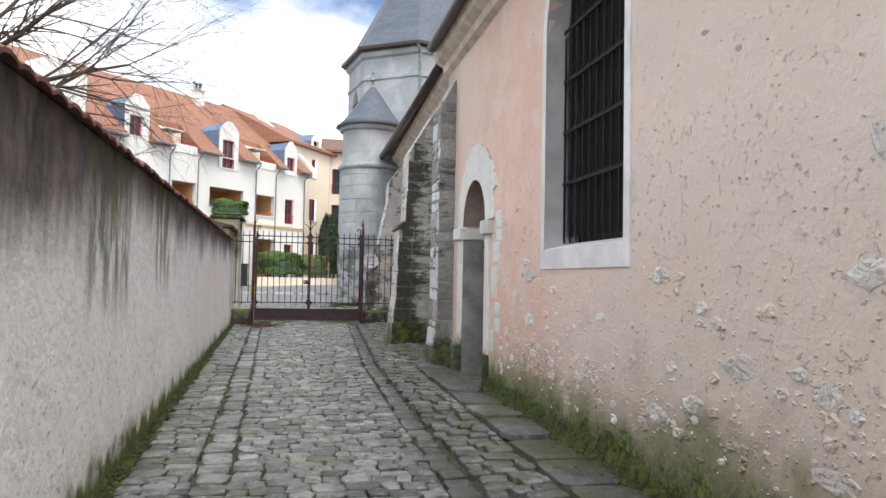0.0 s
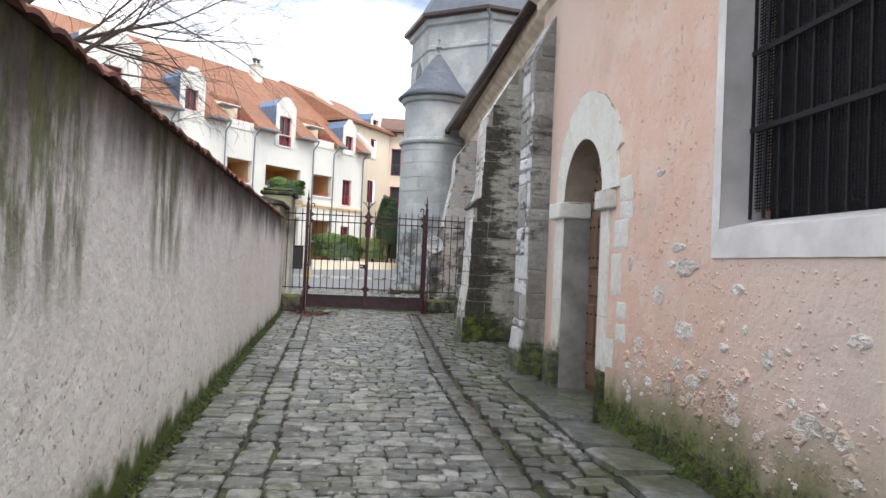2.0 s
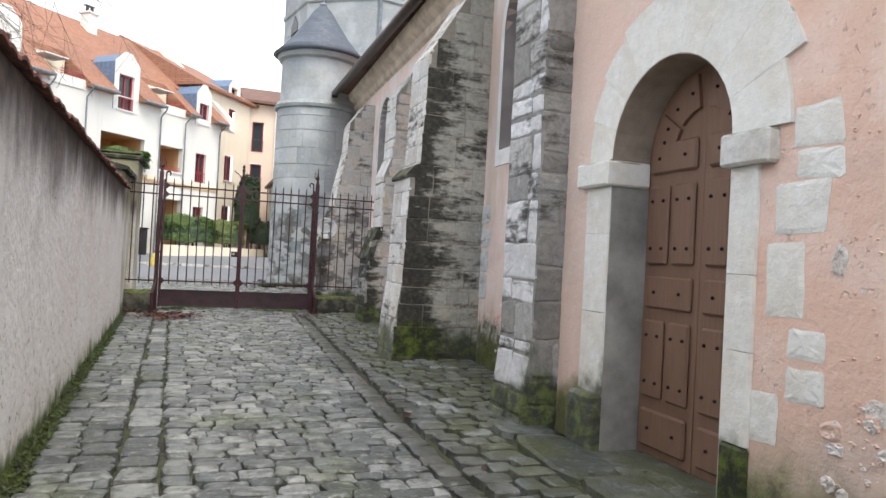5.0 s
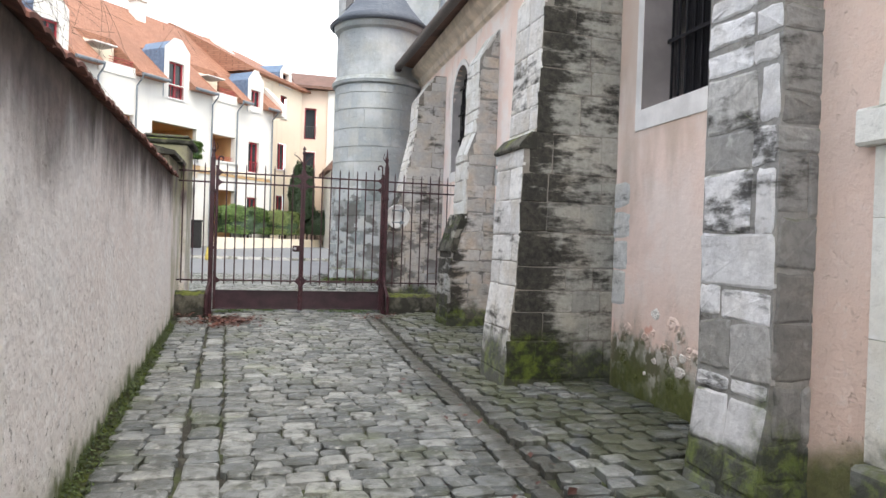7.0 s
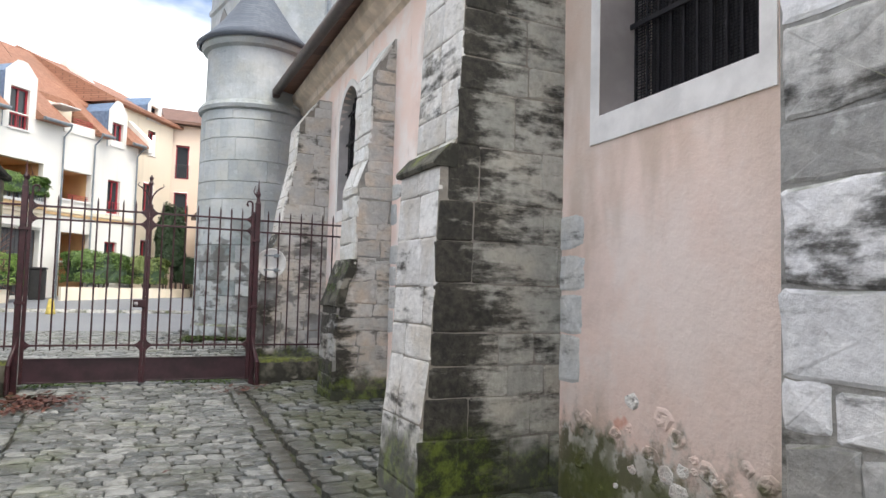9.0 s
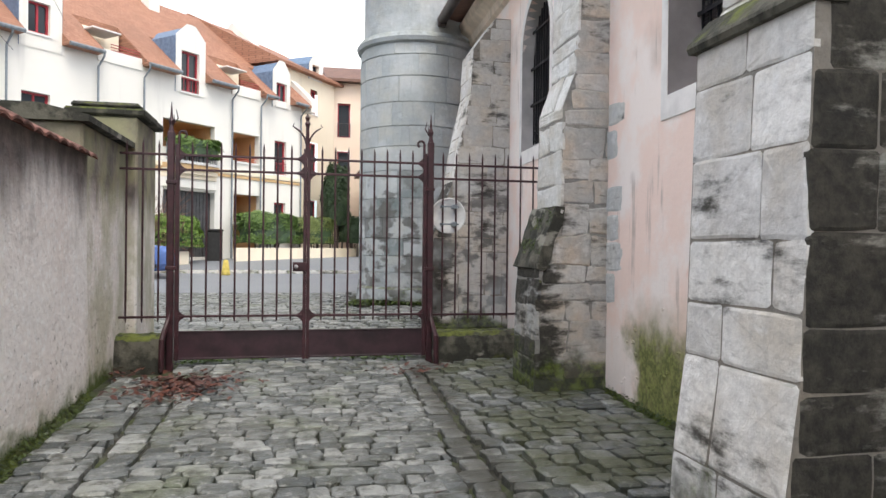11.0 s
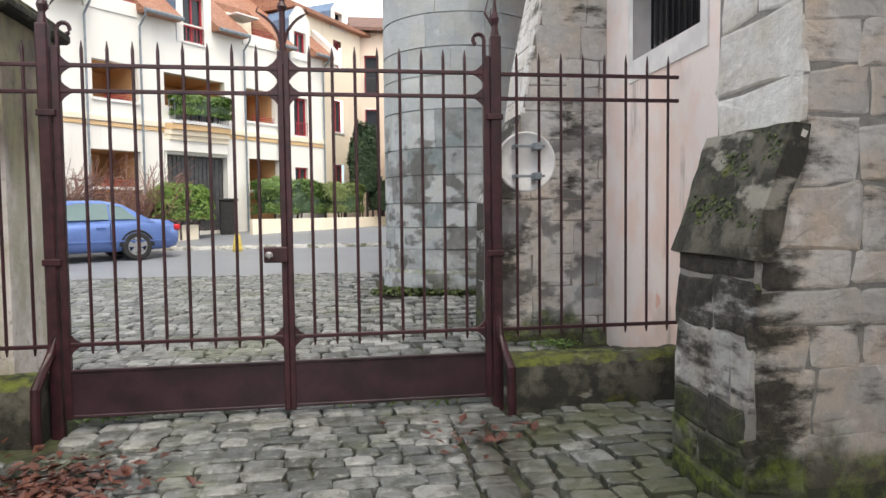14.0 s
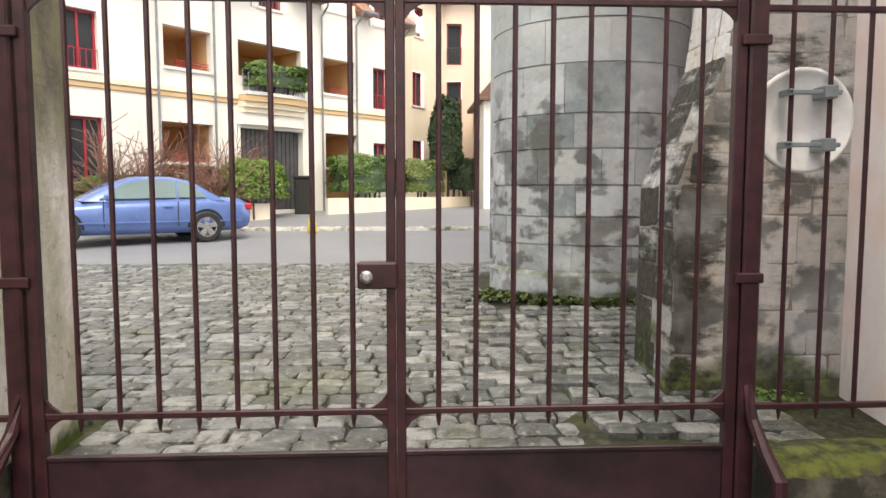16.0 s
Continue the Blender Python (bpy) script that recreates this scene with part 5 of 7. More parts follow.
def side_fence(x0, x1, n, lab, zt):
    f = thing("side_fence", lab, "fence", "iron fence panels beside the gate")
    for z in (0.635, zt - 0.145, zt):
        bm = bmesh.new()
        box(bm, x0, x1, GY - 0.010, GY + 0.010, z - 0.011, z + 0.011, 0.003)
        part("rail", bm, MAT_IRON, f)
    for i in range(n):
        x = x0 + (x1 - x0) * (i + 0.7) / (n + 0.2)
        bm = bmesh.new()
        spear(bm, x, 0.585, zt + 0.13)
        part("bar", bm, MAT_IRON, f)


side_fence(1.56, 2.70, 8, "maroon iron spear fence between gate and church", 2.175)
side_fence(-1.48, -1.02, 3, "maroon iron spear fence between gate and garden wall", 2.18)


def plinth(x0, x1, lab):
    """Low rough stone kerb under the fence."""
    n = 60
    sec = [(-0.17, -0.05), (-0.175, 0.12), (-0.17, 0.25), (-0.165, 0.36), (-0.15, 0.43), (-0.10, 0.47), (0.0, 0.48), (0.10, 0.47), (0.16, 0.42), (0.17, 0.25), (0.17, -0.05)]
    vs, fs = [], []
    for i in range(n + 1):
        x = x0 + (x1 - x0) * i / n
        for a, z in sec:
            d = 0.022 * noise.noise((x * 5, a * 9, z * 6)) + 0.012 * noise.noise((x * 17, a * 20, z * 17))
            vs.append((x, GY + a + (d if a < 0 else -d), z + (d if z > 0.3 else 0)))
    m = len(sec)
    for i in range(n):
        for j in range(m - 1):
            fs.append((i * m + j, (i + 1) * m + j, (i + 1) * m + j + 1, i * m + j + 1))
    fs.append(tuple(range(m)))
    fs.append(tuple(range(n * m + m - 1, n * m - 1, -1)))
    ob = raw("fence_plinth", vs, fs, MAT_MOSSY)
    tagged(ob, lab, "plinth", kind="structure")


plinth(1.585, 2.80, "low moss-covered stone plinth under the fence")
plinth(-1.62, -1.03, "low moss-covered stone plinth beside the gate post")


def mirror_disc():
    m = thing("traffic_mirror", "grey plastic back of a round traffic mirror clamped to the fence", "mirror")
    c = Vector((1.725, GY + 0.03, 1.655))
    r = 0.185
    bm = bmesh.new()
    n = 36
    prof = [(0.0, 0.03), (r * 0.55, 0.026), (r * 0.60, 0.02), (r * 0.88, 0.014), (r * 0.93, 0.0), (r, 0.0), (r, 0.02), (r * 0.97, 0.035), (0.0, 0.05)]
    cols = []
    for k in range(n):
        a = 2 * math.pi * k / n
        cols.append([bm.verts.new((c.x + q * math.cos(a), c.y + d, c.z + q * math.sin(a))) for q, d in prof])
    for k in range(n):
        for j in range(len(prof) - 1):
            bm.faces.new((cols[k][j], cols[(k + 1) % n][j], cols[(k + 1) % n][j + 1], cols[k][j + 1]))
    bmesh.ops.remove_doubles(bm, verts=bm.verts, dist=1e-5)
    part("dish", bm, MAT_PLASTIC, m, smooth=True)
    for dz in (-0.09, 0.09):
        bm = bmesh.new()
        box(bm, c.x - 0.09, c.x + 0.10, GY - 0.03, GY - 0.012, c.z + dz - 0.008, c.z + dz + 0.008, 0.003)
        box(bm, c.x + 0.03, c.x + 0.075, GY - 0.045, GY + 0.04, c.z + dz - 0.022, c.z + dz + 0.022, 0.004)
        box(bm, c.x - 0.09, c.x - 0.075, GY - 0.03, GY + 0.045, c.z + dz - 0.012, c.z + dz + 0.012, 0.003)
        part("clamp", bm, MAT_ZINC, m, "galvanised clamp")


mirror_disc()


# ---- houses across the street ----
FB = Vector((-3.3, 33.2, 0))
FT = Vector((1, 1.1, 0)).normalized()
FM = Matrix(((FT.x, -FT.y, 0, FB.x), (FT.y, FT.x, 0, FB.y), (0, 0, 1, 0), (0, 0, 0, 1)))


def rect(a, b, z0, z1):
    return [(a, z0), (b, z0), (b, z1), (a, z1)]


def red_window(h, a, b, z0, z1, y=0.12, bars=1, rail=False):
    w = part("window", frame_bm(a, b, z0, z1, y), MAT_RED, h, "red-framed window")
    bm = bmesh.new()
    box(bm, a + 0.05, b - 0.05, y + 0.03, y + 0.035, z0 + 0.05, z1 - 0.05)
    part("pane", bm, MAT_PANE, w)
    bm = bmesh.new()
    box(bm, (a + b) / 2 - 0.025, (a + b) / 2 + 0.025, y - 0.012, y + 0.028, z0 + 0.05, z1 - 0.05)
    part("mullion", bm, MAT_RED, w)
    bm = bmesh.new()
    box(bm, a - 0.06, b + 0.06, -0.05, y, z0 - 0.06, z0 - 0.003)
    part("sill", bm, MAT_WIN, w, "white sill")
    if rail:
        for i in range(7):
            x = a + (b - a) * i / 6
            bm = bmesh.new()
            tube(bm, [(x, 0.01, z0), (x, 0.01, z0 + 0.42)], 0.01, 5)
            part("rail_bar", bm, MAT_RED, w)
        bm = bmesh.new()
        tube(bm, [(a, 0.01, z0 + 0.42), (b, 0.01, z0 + 0.42)], 0.014, 5)
        part("rail_top", bm, MAT_RED, w)
    return w


def frame_bm(a, b, z0, z1, y, t=0.055):
    bm = bmesh.new()
    for p in ((a, a + t, z0, z1), (b - t, b, z0, z1), (a + t, b - t, z0, z0 + t), (a + t, b - t, z1 - t, z1)):
        box(bm, p[0], p[1], y - 0.01, y + 0.05, p[2], p[3])
    return bm


def loggia(h, a, b, z0, z1, depth=1.6, parapet=0.0, red=True, plants=False):
    """A recessed balcony: warm side, back and soffit, with a door at its back."""
    bm = bmesh.new()
    v = lambda x, y, z: bm.verts.new((x, y, z))
    for q in (((a, 0.2, z0), (a, depth, z0), (a, depth, z1), (a, 0.2, z1)), ((b, 0.2, z0), (b, 0.2, z1), (b, depth, z1), (b, depth, z0)),
              ((a, depth, z0), (b, depth, z0), (b, depth, z1), (a, depth, z1)), ((a, 0.2, z1), (a, depth, z1), (b, depth, z1), (b, 0.2, z1)), ((a, 0.2, z0), (b, 0.2, z0), (b, depth, z0), (a, depth, z0))):
        bm.faces.new([v(*p) for p in q])
    lg = part("loggia", bm, MAT_LOGGIA, h, "recessed balcony with warm ochre walls")
    w = (b - a) * 0.45
    bm = frame_bm(a + 0.12, a + 0.12 + w, z0 + 0.02, z1 - 0.25, depth - 0.06, 0.07)
    part("balcony_door", bm, MAT_RED if red else MAT_WIN, lg)
    bm = bmesh.new()
    box(bm, a + 0.17, a + 0.07 + w, depth - 0.03, depth - 0.02, z0 + 0.07, z1 - 0.3)
    part("pane", bm, MAT_PANE, lg)
    if parapet:
        bm = bmesh.new()
        box(bm, a - 0.02, b + 0.02, -0.05, 0.2, z0 + parapet - 0.07, z0 + parapet)
        part("coping", bm, MAT_WIN, lg)
        for i in range(3):
            bm = bmesh.new()
            tube(bm, [(a + 0.3, 0.05 + 0.002 * i, z0 + parapet + 0.05 + 0.06 * i), (b - 0.05, 0.05 + 0.002 * i, z0 + parapet + 0.05 + 0.06 * i)], 0.012, 5)
            part("balcony_rail", bm, MAT_RED, lg, "low red balcony rail")
    return lg


def dormer(h, a, b, ze, za, win, depth=1.9):
    c = (a + b) / 2
    k = (b - a) * 0.16
    zs = za - 0.42
    front = [(a, ze), (b, ze), (b, zs), (c + k, za - 0.02), (c, za), (c - k, za - 0.02), (a, zs)]
    bm = bmesh.new()
    holed_face(bm, front, [rect(*win)], lambda p: (p[0], -0.02, p[1]))
    for i, p in enumerate(rect(*win)):
        q = rect(*win)[(i + 1) % 4]
        bm.faces.new([bm.verts.new(t) for t in ((p[0], -0.02, p[1]), (q[0], -0.02, q[1]), (q[0], 0.16, q[1]), (p[0], 0.16, p[1]))])
    dm = part("dormer", bm, MAT_WHITE, h, "white gabled dormer with blue zinc cheeks")
    for x0, x1 in ((a - 0.01, a + 0.02), (b - 0.02, b + 0.01)):
        bm = bmesh.new()
        prism(bm, [(-0.01, ze), (depth, ze), (depth, zs - 0.05), (-0.01, zs - 0.05)], "x", x0, x1)
        part("cheek", bm, MAT_BLUE_ZINC, dm, "blue zinc cheek")
    bm = bmesh.new()
    t = 0.05
    for s in (-1, 1):
        e = a if s < 0 else b
        pts = [(e - s * 0.01, zs - 0.10), (e - s * 0.01, zs - 0.10 + t), (c, za - 0.03), (c, za - 0.08)]
        prism(bm, pts if s > 0 else pts[::-1], "y", 0.015, depth)
    part("dormer_roof", bm, MAT_BLUE_ZINC, dm, "blue zinc dormer roof")
    return dm


def apartment():
    h = thing("apartment_building", "white three-storey apartment building with red windows and orange tiled roof", "building")
    h.matrix_world = FM
    U0, U1, E = -16.0, 5.35, 6.7
    holes = [rect(-2.95, -1.70, 4.30, 5.27), rect(-3.05, -1.70, 0.9, 3.04), rect(-0.93, 1.10, 4.35, 5.25), rect(-0.91, 1.12, 0.9, 3.04),
             rect(1.88, 3.12, 4.20, 5.22), rect(1.95, 3.20, 0.9, 3.08), rect(3.90, 4.52, 3.95, 5.20), rect(3.90, 4.50, 1.9, 2.9),
             rect(-5.2, -4.45, 4.0, 5.25), rect(-5.1, -4.4, 1.0, 3.0), rect(-7.6, -6.4, 4.2, 5.25), rect(-0.28, 0.42, 6.2, 6.66),
             rect(-9.9, -8.8, 4.2, 5.2), rect(-12.4, -11.3, 4.2, 5.2)]
    bm = bmesh.new()
    holed_face(bm, rect(U0, U1, 0.2, E), holes, lambda p: (p[0], 0, p[1]))
    for loop in holes:
        for i, p in enumerate(loop):
            q = loop[(i + 1) % 4]
            bm.faces.new([bm.verts.new(t) for t in ((p[0], 0, p[1]), (q[0], 0, q[1]), (q[0], 0.22, q[1]), (p[0], 0.22, p[1]))])
    box(bm, U1 - 0.25, U1, 0.01, 8.0, 0.2, E)
    box(bm, U0, U0 + 0.25, 0.01, 8.0, 0.2, E)
    box(bm, U0, U1, 8.0, 8.3, 0.2, E)
    bmesh.ops.remove_doubles(bm, verts=bm.verts, dist=1e-5)
    part("wall", bm, MAT_WHITE, h)
    for a, b in ((U0, -0.98), (1.18, U1)):
        for z, t, y, m in ((3.62, 0.10, 0.035, MAT_BAND), (3.74, 0.14, 0.06, MAT_CREAM)):
            bm = bmesh.new()
            box(bm, a, b, -y, 0.02, z, z + t, 0.01)
            part("string_course", bm, m, h, "ochre moulded string course")
    # bowed balcony front over the garage
    for i, (z0, z1, o, m) in enumerate(((3.12, 3.42, 0.16, MAT_WHITE), (3.42, 3.56, 0.22, MAT_CREAM), (3.56, 3.70, 0.30, MAT_CREAM), (3.70, 3.86, 0.38, MAT_BAND), (3.86, 3.95, 0.42, MAT_WIN))):
        bm = bmesh.new()
        pts = [(-1.0, 0.0), (-0.9, -o * 0.75), (-0.4, -o), (0.55, -o), (1.05, -o * 0.75), (1.18, 0.0)]
        prism(bm, pts, "z", z0, z1 - 0.004)
        part("bow_front", bm, m, h, "bowed moulded balcony front")
    lg = loggia(h, -0.93, 1.10, 3.95, 5.25, 1.8)
    bm = bmesh.new()
    tube(bm, [(-0.9, -0.24, 4.5), (-0.4, -0.36, 4.5), (0.55, -0.36, 4.5), (1.08, -0.22, 4.5)], 0.018, 6)
    br = part("balcony_rail", bm, MAT_ZINC, h)
    for i in range(18):
        x = -0.9 + 2.0 * i / 17
        y = -0.38 + 0.25 * abs(x - 0.08) ** 3
        bm = bmesh.new()
        tube(bm, [(x, y, 3.95), (x, y, 4.5)], 0.012, 5)
        part("baluster", bm, MAT_ZINC, br)
    loggia(h, -2.95, -1.70, 3.9, 5.27, 1.6, 0.42)
    loggia(h, -3.05, -1.70, 0.8, 3.04, 1.6, 1.3)
    loggia(h, 1.88, 3.12, 3.8, 5.22, 1.6, 0.42)
    loggia(h, 1.95, 3.20, 0.8, 3.08, 1.6, 1.3)
    loggia(h, -7.6, -6.4, 3.9, 5.25, 1.6, 0.3)
    for w in ((-5.2, -4.45, 4.0, 5.25), (-5.1, -4.4, 1.0, 3.0), (3.90, 4.52, 3.95, 5.20), (3.90, 4.50, 1.9, 2.9), (-9.9, -8.8, 4.2, 5.2), (-12.4, -11.3, 4.2, 5.2)):
        red_window(h, *w, rail=w[3] > 5)
    # garage door
    bm = bmesh.new()
    box(bm, -0.91, 1.12, 0.235, 0.25, 0.5, 3.04)
    gd = part("garage_door", bm, MAT_CHARCOAL, h, "dark grey ribbed garage door")
    for i in range(14):
        x = -0.9 + 2.0 * i / 14
        bm = bmesh.new()
        box(bm, x + 0.008, x + 2.0 / 14 - 0.008, 0.20, 0.232, 0.5, 3.03, 0.006)
        part("rib", bm, MAT_CHARCOAL, gd)
    # roof
    for u0, u1, y in ((U0, -9.2, -0.32), (-9.2, -6.9, 1.3), (-6.9, -5.28, -0.32), (-5.28, -4.15, 1.3), (-4.15, -3.12, -0.32), (-3.12, -1.68, 1.25), (-1.68, -0.5, -0.32), (-0.5, 0.67, 1.3), (0.67, 1.80, -0.32), (1.80, 3.16, 1.25), (3.16, 3.75, -0.32), (3.75, 4.68, 1.3), (4.68, U1 + 0.2, -0.32)):
        bm = bmesh.new()
        zy = E + 0.04 + (y + 0.32) * 3.56 / 4.42
        prism(bm, [(y, zy - 0.1), (y, zy), (4.1, E + 3.6), (8.6, E), (8.6, E - 0.06), (0.3, E - 0.06)] if y < 0 else [(y, E), (y, zy), (4.1, E + 3.6), (8.6, E), (8.6, E - 0.06)], "x", u0, u1)
        part("roof", bm, MAT_TILE, h, "orange-brown tiled roof")
    for u0, u1 in ((U0, -9.22), (-6.88, -5.3), (-4.13, -3.12), (-1.68, -0.52), (0.70, 1.80), (3.16, 3.72), (4.68, U1)):
        bm = bmesh.new()
        tube(bm, [(u0, -0.36, E - 0.02), (u1, -0.36, E - 0.02)], 0.06, 8)
        part("eaves_gutter", bm, MAT_ZINC, h, "grey zinc gutter")
    # roof terraces between the gables
    for a, b in ((-3.12, -1.68), (1.80, 3.16)):
        bm = bmesh.new()
        box(bm, a, b, -0.04, 0.14, E - 0.2, E + 0.16, 0.01)
        tr = part("terrace_parapet", bm, MAT_WHITE, h)
        bm = bmesh.new()
        box(bm, a + 0.1, b - 0.1, 1.0, 1.2, E - 0.02, E + 1.0)
        part("terrace_back", bm, MAT_CREAM, tr)
        bm = bmesh.new()
        box(bm, a - 0.05, a + 0.85, 0.15, 0.95, E + 0.74, E + 0.79, 0.01)
        part("canopy", bm, MAT_WIN, tr, "thin white canopy")
        bm = bmesh.new()
        prism(bm, [(-0.25, E + 0.1), (1.25, E + 1.25), (1.25, E), (-0.25, E)], "x", a - 0.02, a + 0.03)
        prism(bm, [(-0.25, E + 0.1), (1.25, E + 1.25), (1.25, E), (-0.25, E)], "x", b - 0.03, b + 0.02)
        part("terrace_cheek", bm, MAT_TILE, tr)
        bm = bmesh.new()
        for i in range(3):
            tube(bm, [(a + 0.45, 0.05, E + 0.2 + 0.08 * i), (b - 0.05, 0.05, E + 0.2 + 0.08 * i)], 0.014, 5)
        part("terrace_rail", bm, MAT_RED, tr, "low red rail")
    for a, b, ze, za, win in ((-5.28, -4.15, 6.4, 8.5, (-5.05, -4.47, 6.8, 7.62)), (-0.5, 0.67, 6.15, 8.38, (-0.28, 0.42, 6.2, 7.5)), (3.75, 4.68, 6.4, 8.2, (3.95, 4.50, 6.5, 7.36)), (-9.2, -6.9, 6.4, 9.0, (-8.3, -7.6, 6.7, 7.7))):
        dormer(h, a, b, ze, za, win)
        red_window(h, *win, y=0.1, rail=win[2] < 6.3)
    for u in (-3.13, -1.65, 1.80, 3.15, 5.25, -5.6):
        bm = bmesh.new()
        tube(bm, [(u, -0.36, E - 0.05), (u, -0.34, E - 0.15), (u, -0.07, E - 0.4), (u, -0.07, 0.6)], 0.03, 8)
        part("downpipe", bm, MAT_ZINC, h, "grey zinc downpipe")
    bm = bmesh.new()
    box(bm, 1.05, 1.5, 3.4, 3.9, 9.2, 10.55, 0.02)
    box(bm, 0.99, 1.56, 3.34, 3.96, 10.55, 10.62, 0.01)
    ch = part("chimney", bm, MAT_WHITE, h, "white chimney stack")
    for x in (1.16, 1.39):
        bm = bmesh.new()
        tube(bm, [(x, 3.65, 10.62), (x, 3.65, 10.88)], 0.07, 8)
        box(bm, x - 0.09, x + 0.09, 3.56, 3.74, 10.88, 10.92)
        part("chimney_pot", bm, MAT_CHARCOAL, ch)
    # parapet wall at the end of the roof
    bm = bmesh.new()
    prism(bm, [(-0.3, E - 0.2), (-0.3, E + 0.25), (4.1, E + 3.95), (4.6, E + 3.6), (4.6, E - 0.2)], "x", U1 + 0.2, U1 + 0.5)
    part("gable_parapet", bm, MAT_WHITE, h, "white rendered gable parapet")


apartment()


def peach_building():
    h = thing("corner_building", "cream rendered apartment building with orange tiled roof", "building")
    A, Bq = Vector((0.4, 38.6, 0)), Vector((1.7, 40.5, 0))
    t = (Bq - A).normalized()
    h.matrix_world = Matrix(((t.x, -t.y, 0, A.x), (t.y, t.x, 0, A.y), (0, 0, 1, 0), (0, 0, 0, 1)))
    L = (Bq - A).length
    ho = [rect(0.45, 0.95, 6.8, 7.8), rect(0.3, 1.0, 4.4, 5.6), rect(0.3, 1.0, 1.9, 3.2)]
    bm = bmesh.new()
    holed_face(bm, rect(-1.2, L, 0.3, 8.4), ho, lambda p: (p[0], 0, p[1]))
    part("wall", bm, MAT_CREAM, h)
    for q in ho:
        red_window(h, q[0][0], q[1][0], q[0][1], q[2][1])
    bm = bmesh.new()
    prism(bm, [(-0.3, 8.3), (-0.3, 8.42), (4.1, 10.6), (8.0, 8.3)], "x", -2.2, L + 1.2)
    part("roof", bm, MAT_TILE, h, "orange tiled roof")
    dormer(h, 0.3, 1.3, 8.2, 9.3, (0.55, 1.05, 8.35, 8.85), 1.5)
    f = thing("rear_building", "peach rendered apartment building facing the street end", "building")
    ho = [rect(1.86, 2.42, z0, z1) for z0, z1 in ((2.0, 3.3), (4.2, 5.5), (6.1, 7.6))]
    hw = [rect(4.0, 4.7, z0, z1) for z0, z1 in ((2.0, 3.3), (4.2, 5.5), (6.1, 7.6))]
    bm = bmesh.new()
    holed_face(bm, rect(1.7, 2.95, 0.4, 8.5), ho, lambda p: (p[0], 40.6, p[1]))
    part("wall", bm, MAT_PEACH, f)
    bm = bmesh.new()
    holed_face(bm, rect(2.95, 12.0, 0.4, 8.7), hw, lambda p: (p[0], 40.45, p[1]))
    box(bm, 2.95, 3.1, 40.46, 41.5, 0.4, 8.7)
    part("white_wing", bm, MAT_WHITE, f)
    for i, q in enumerate(ho + hw):
        y = 40.6 if i < 3 else 40.45
        bm = frame_bm(q[0][0], q[1][0], q[0][1], q[2][1], y + 0.12)
        w = part("window", bm, MAT_RED, f, "red-framed window")
        bm = bmesh.new()
        box(bm, q[0][0], q[1][0], y + 0.16, y + 0.2, q[0][1], q[2][1])
        part("pane", bm, MAT_PANE, w)
        bm = bmesh.new()
        for k in range(8):
            x = q[0][0] + (q[1][0] - q[0][0]) * k / 7
            tube(bm, [(x, y - 0.06, q[0][1]), (x, y - 0.06, q[0][1] + 0.6)], 0.012, 4)
        tube(bm, [(q[0][0], y - 0.06, q[0][1] + 0.6), (q[1][0], y - 0.06, q[0][1] + 0.6)], 0.02, 5)
        part("railing", bm, MAT_CHARCOAL, w)
    bm = bmesh.new()
    prism(bm, [(40.2, 8.5), (40.2, 8.62), (43.5, 9.9), (47, 8.6)], "x", 1.3, 12.2)
    part("roof", bm, MAT_TILE_BROWN, f, "dark brown tiled roof")
    g = thing("small_house", "small pinkish-white house with a steep brown roof", "house")
    bm = bmesh.new()
    box(bm, 2.75, 8.0, 36.0, 39.5, 0.3, 4.3)
    part("wall", bm, MAT_WHITE, g)
    bm = bmesh.new()
    prism(bm, [(2.55, 4.2), (2.55, 4.32), (5.2, 7.4), (8.2, 4.3)], "y", 35.8, 39.7)
    part("roof", bm, MAT_TILE_BROWN, g, "steep brown roof")


peach_building()


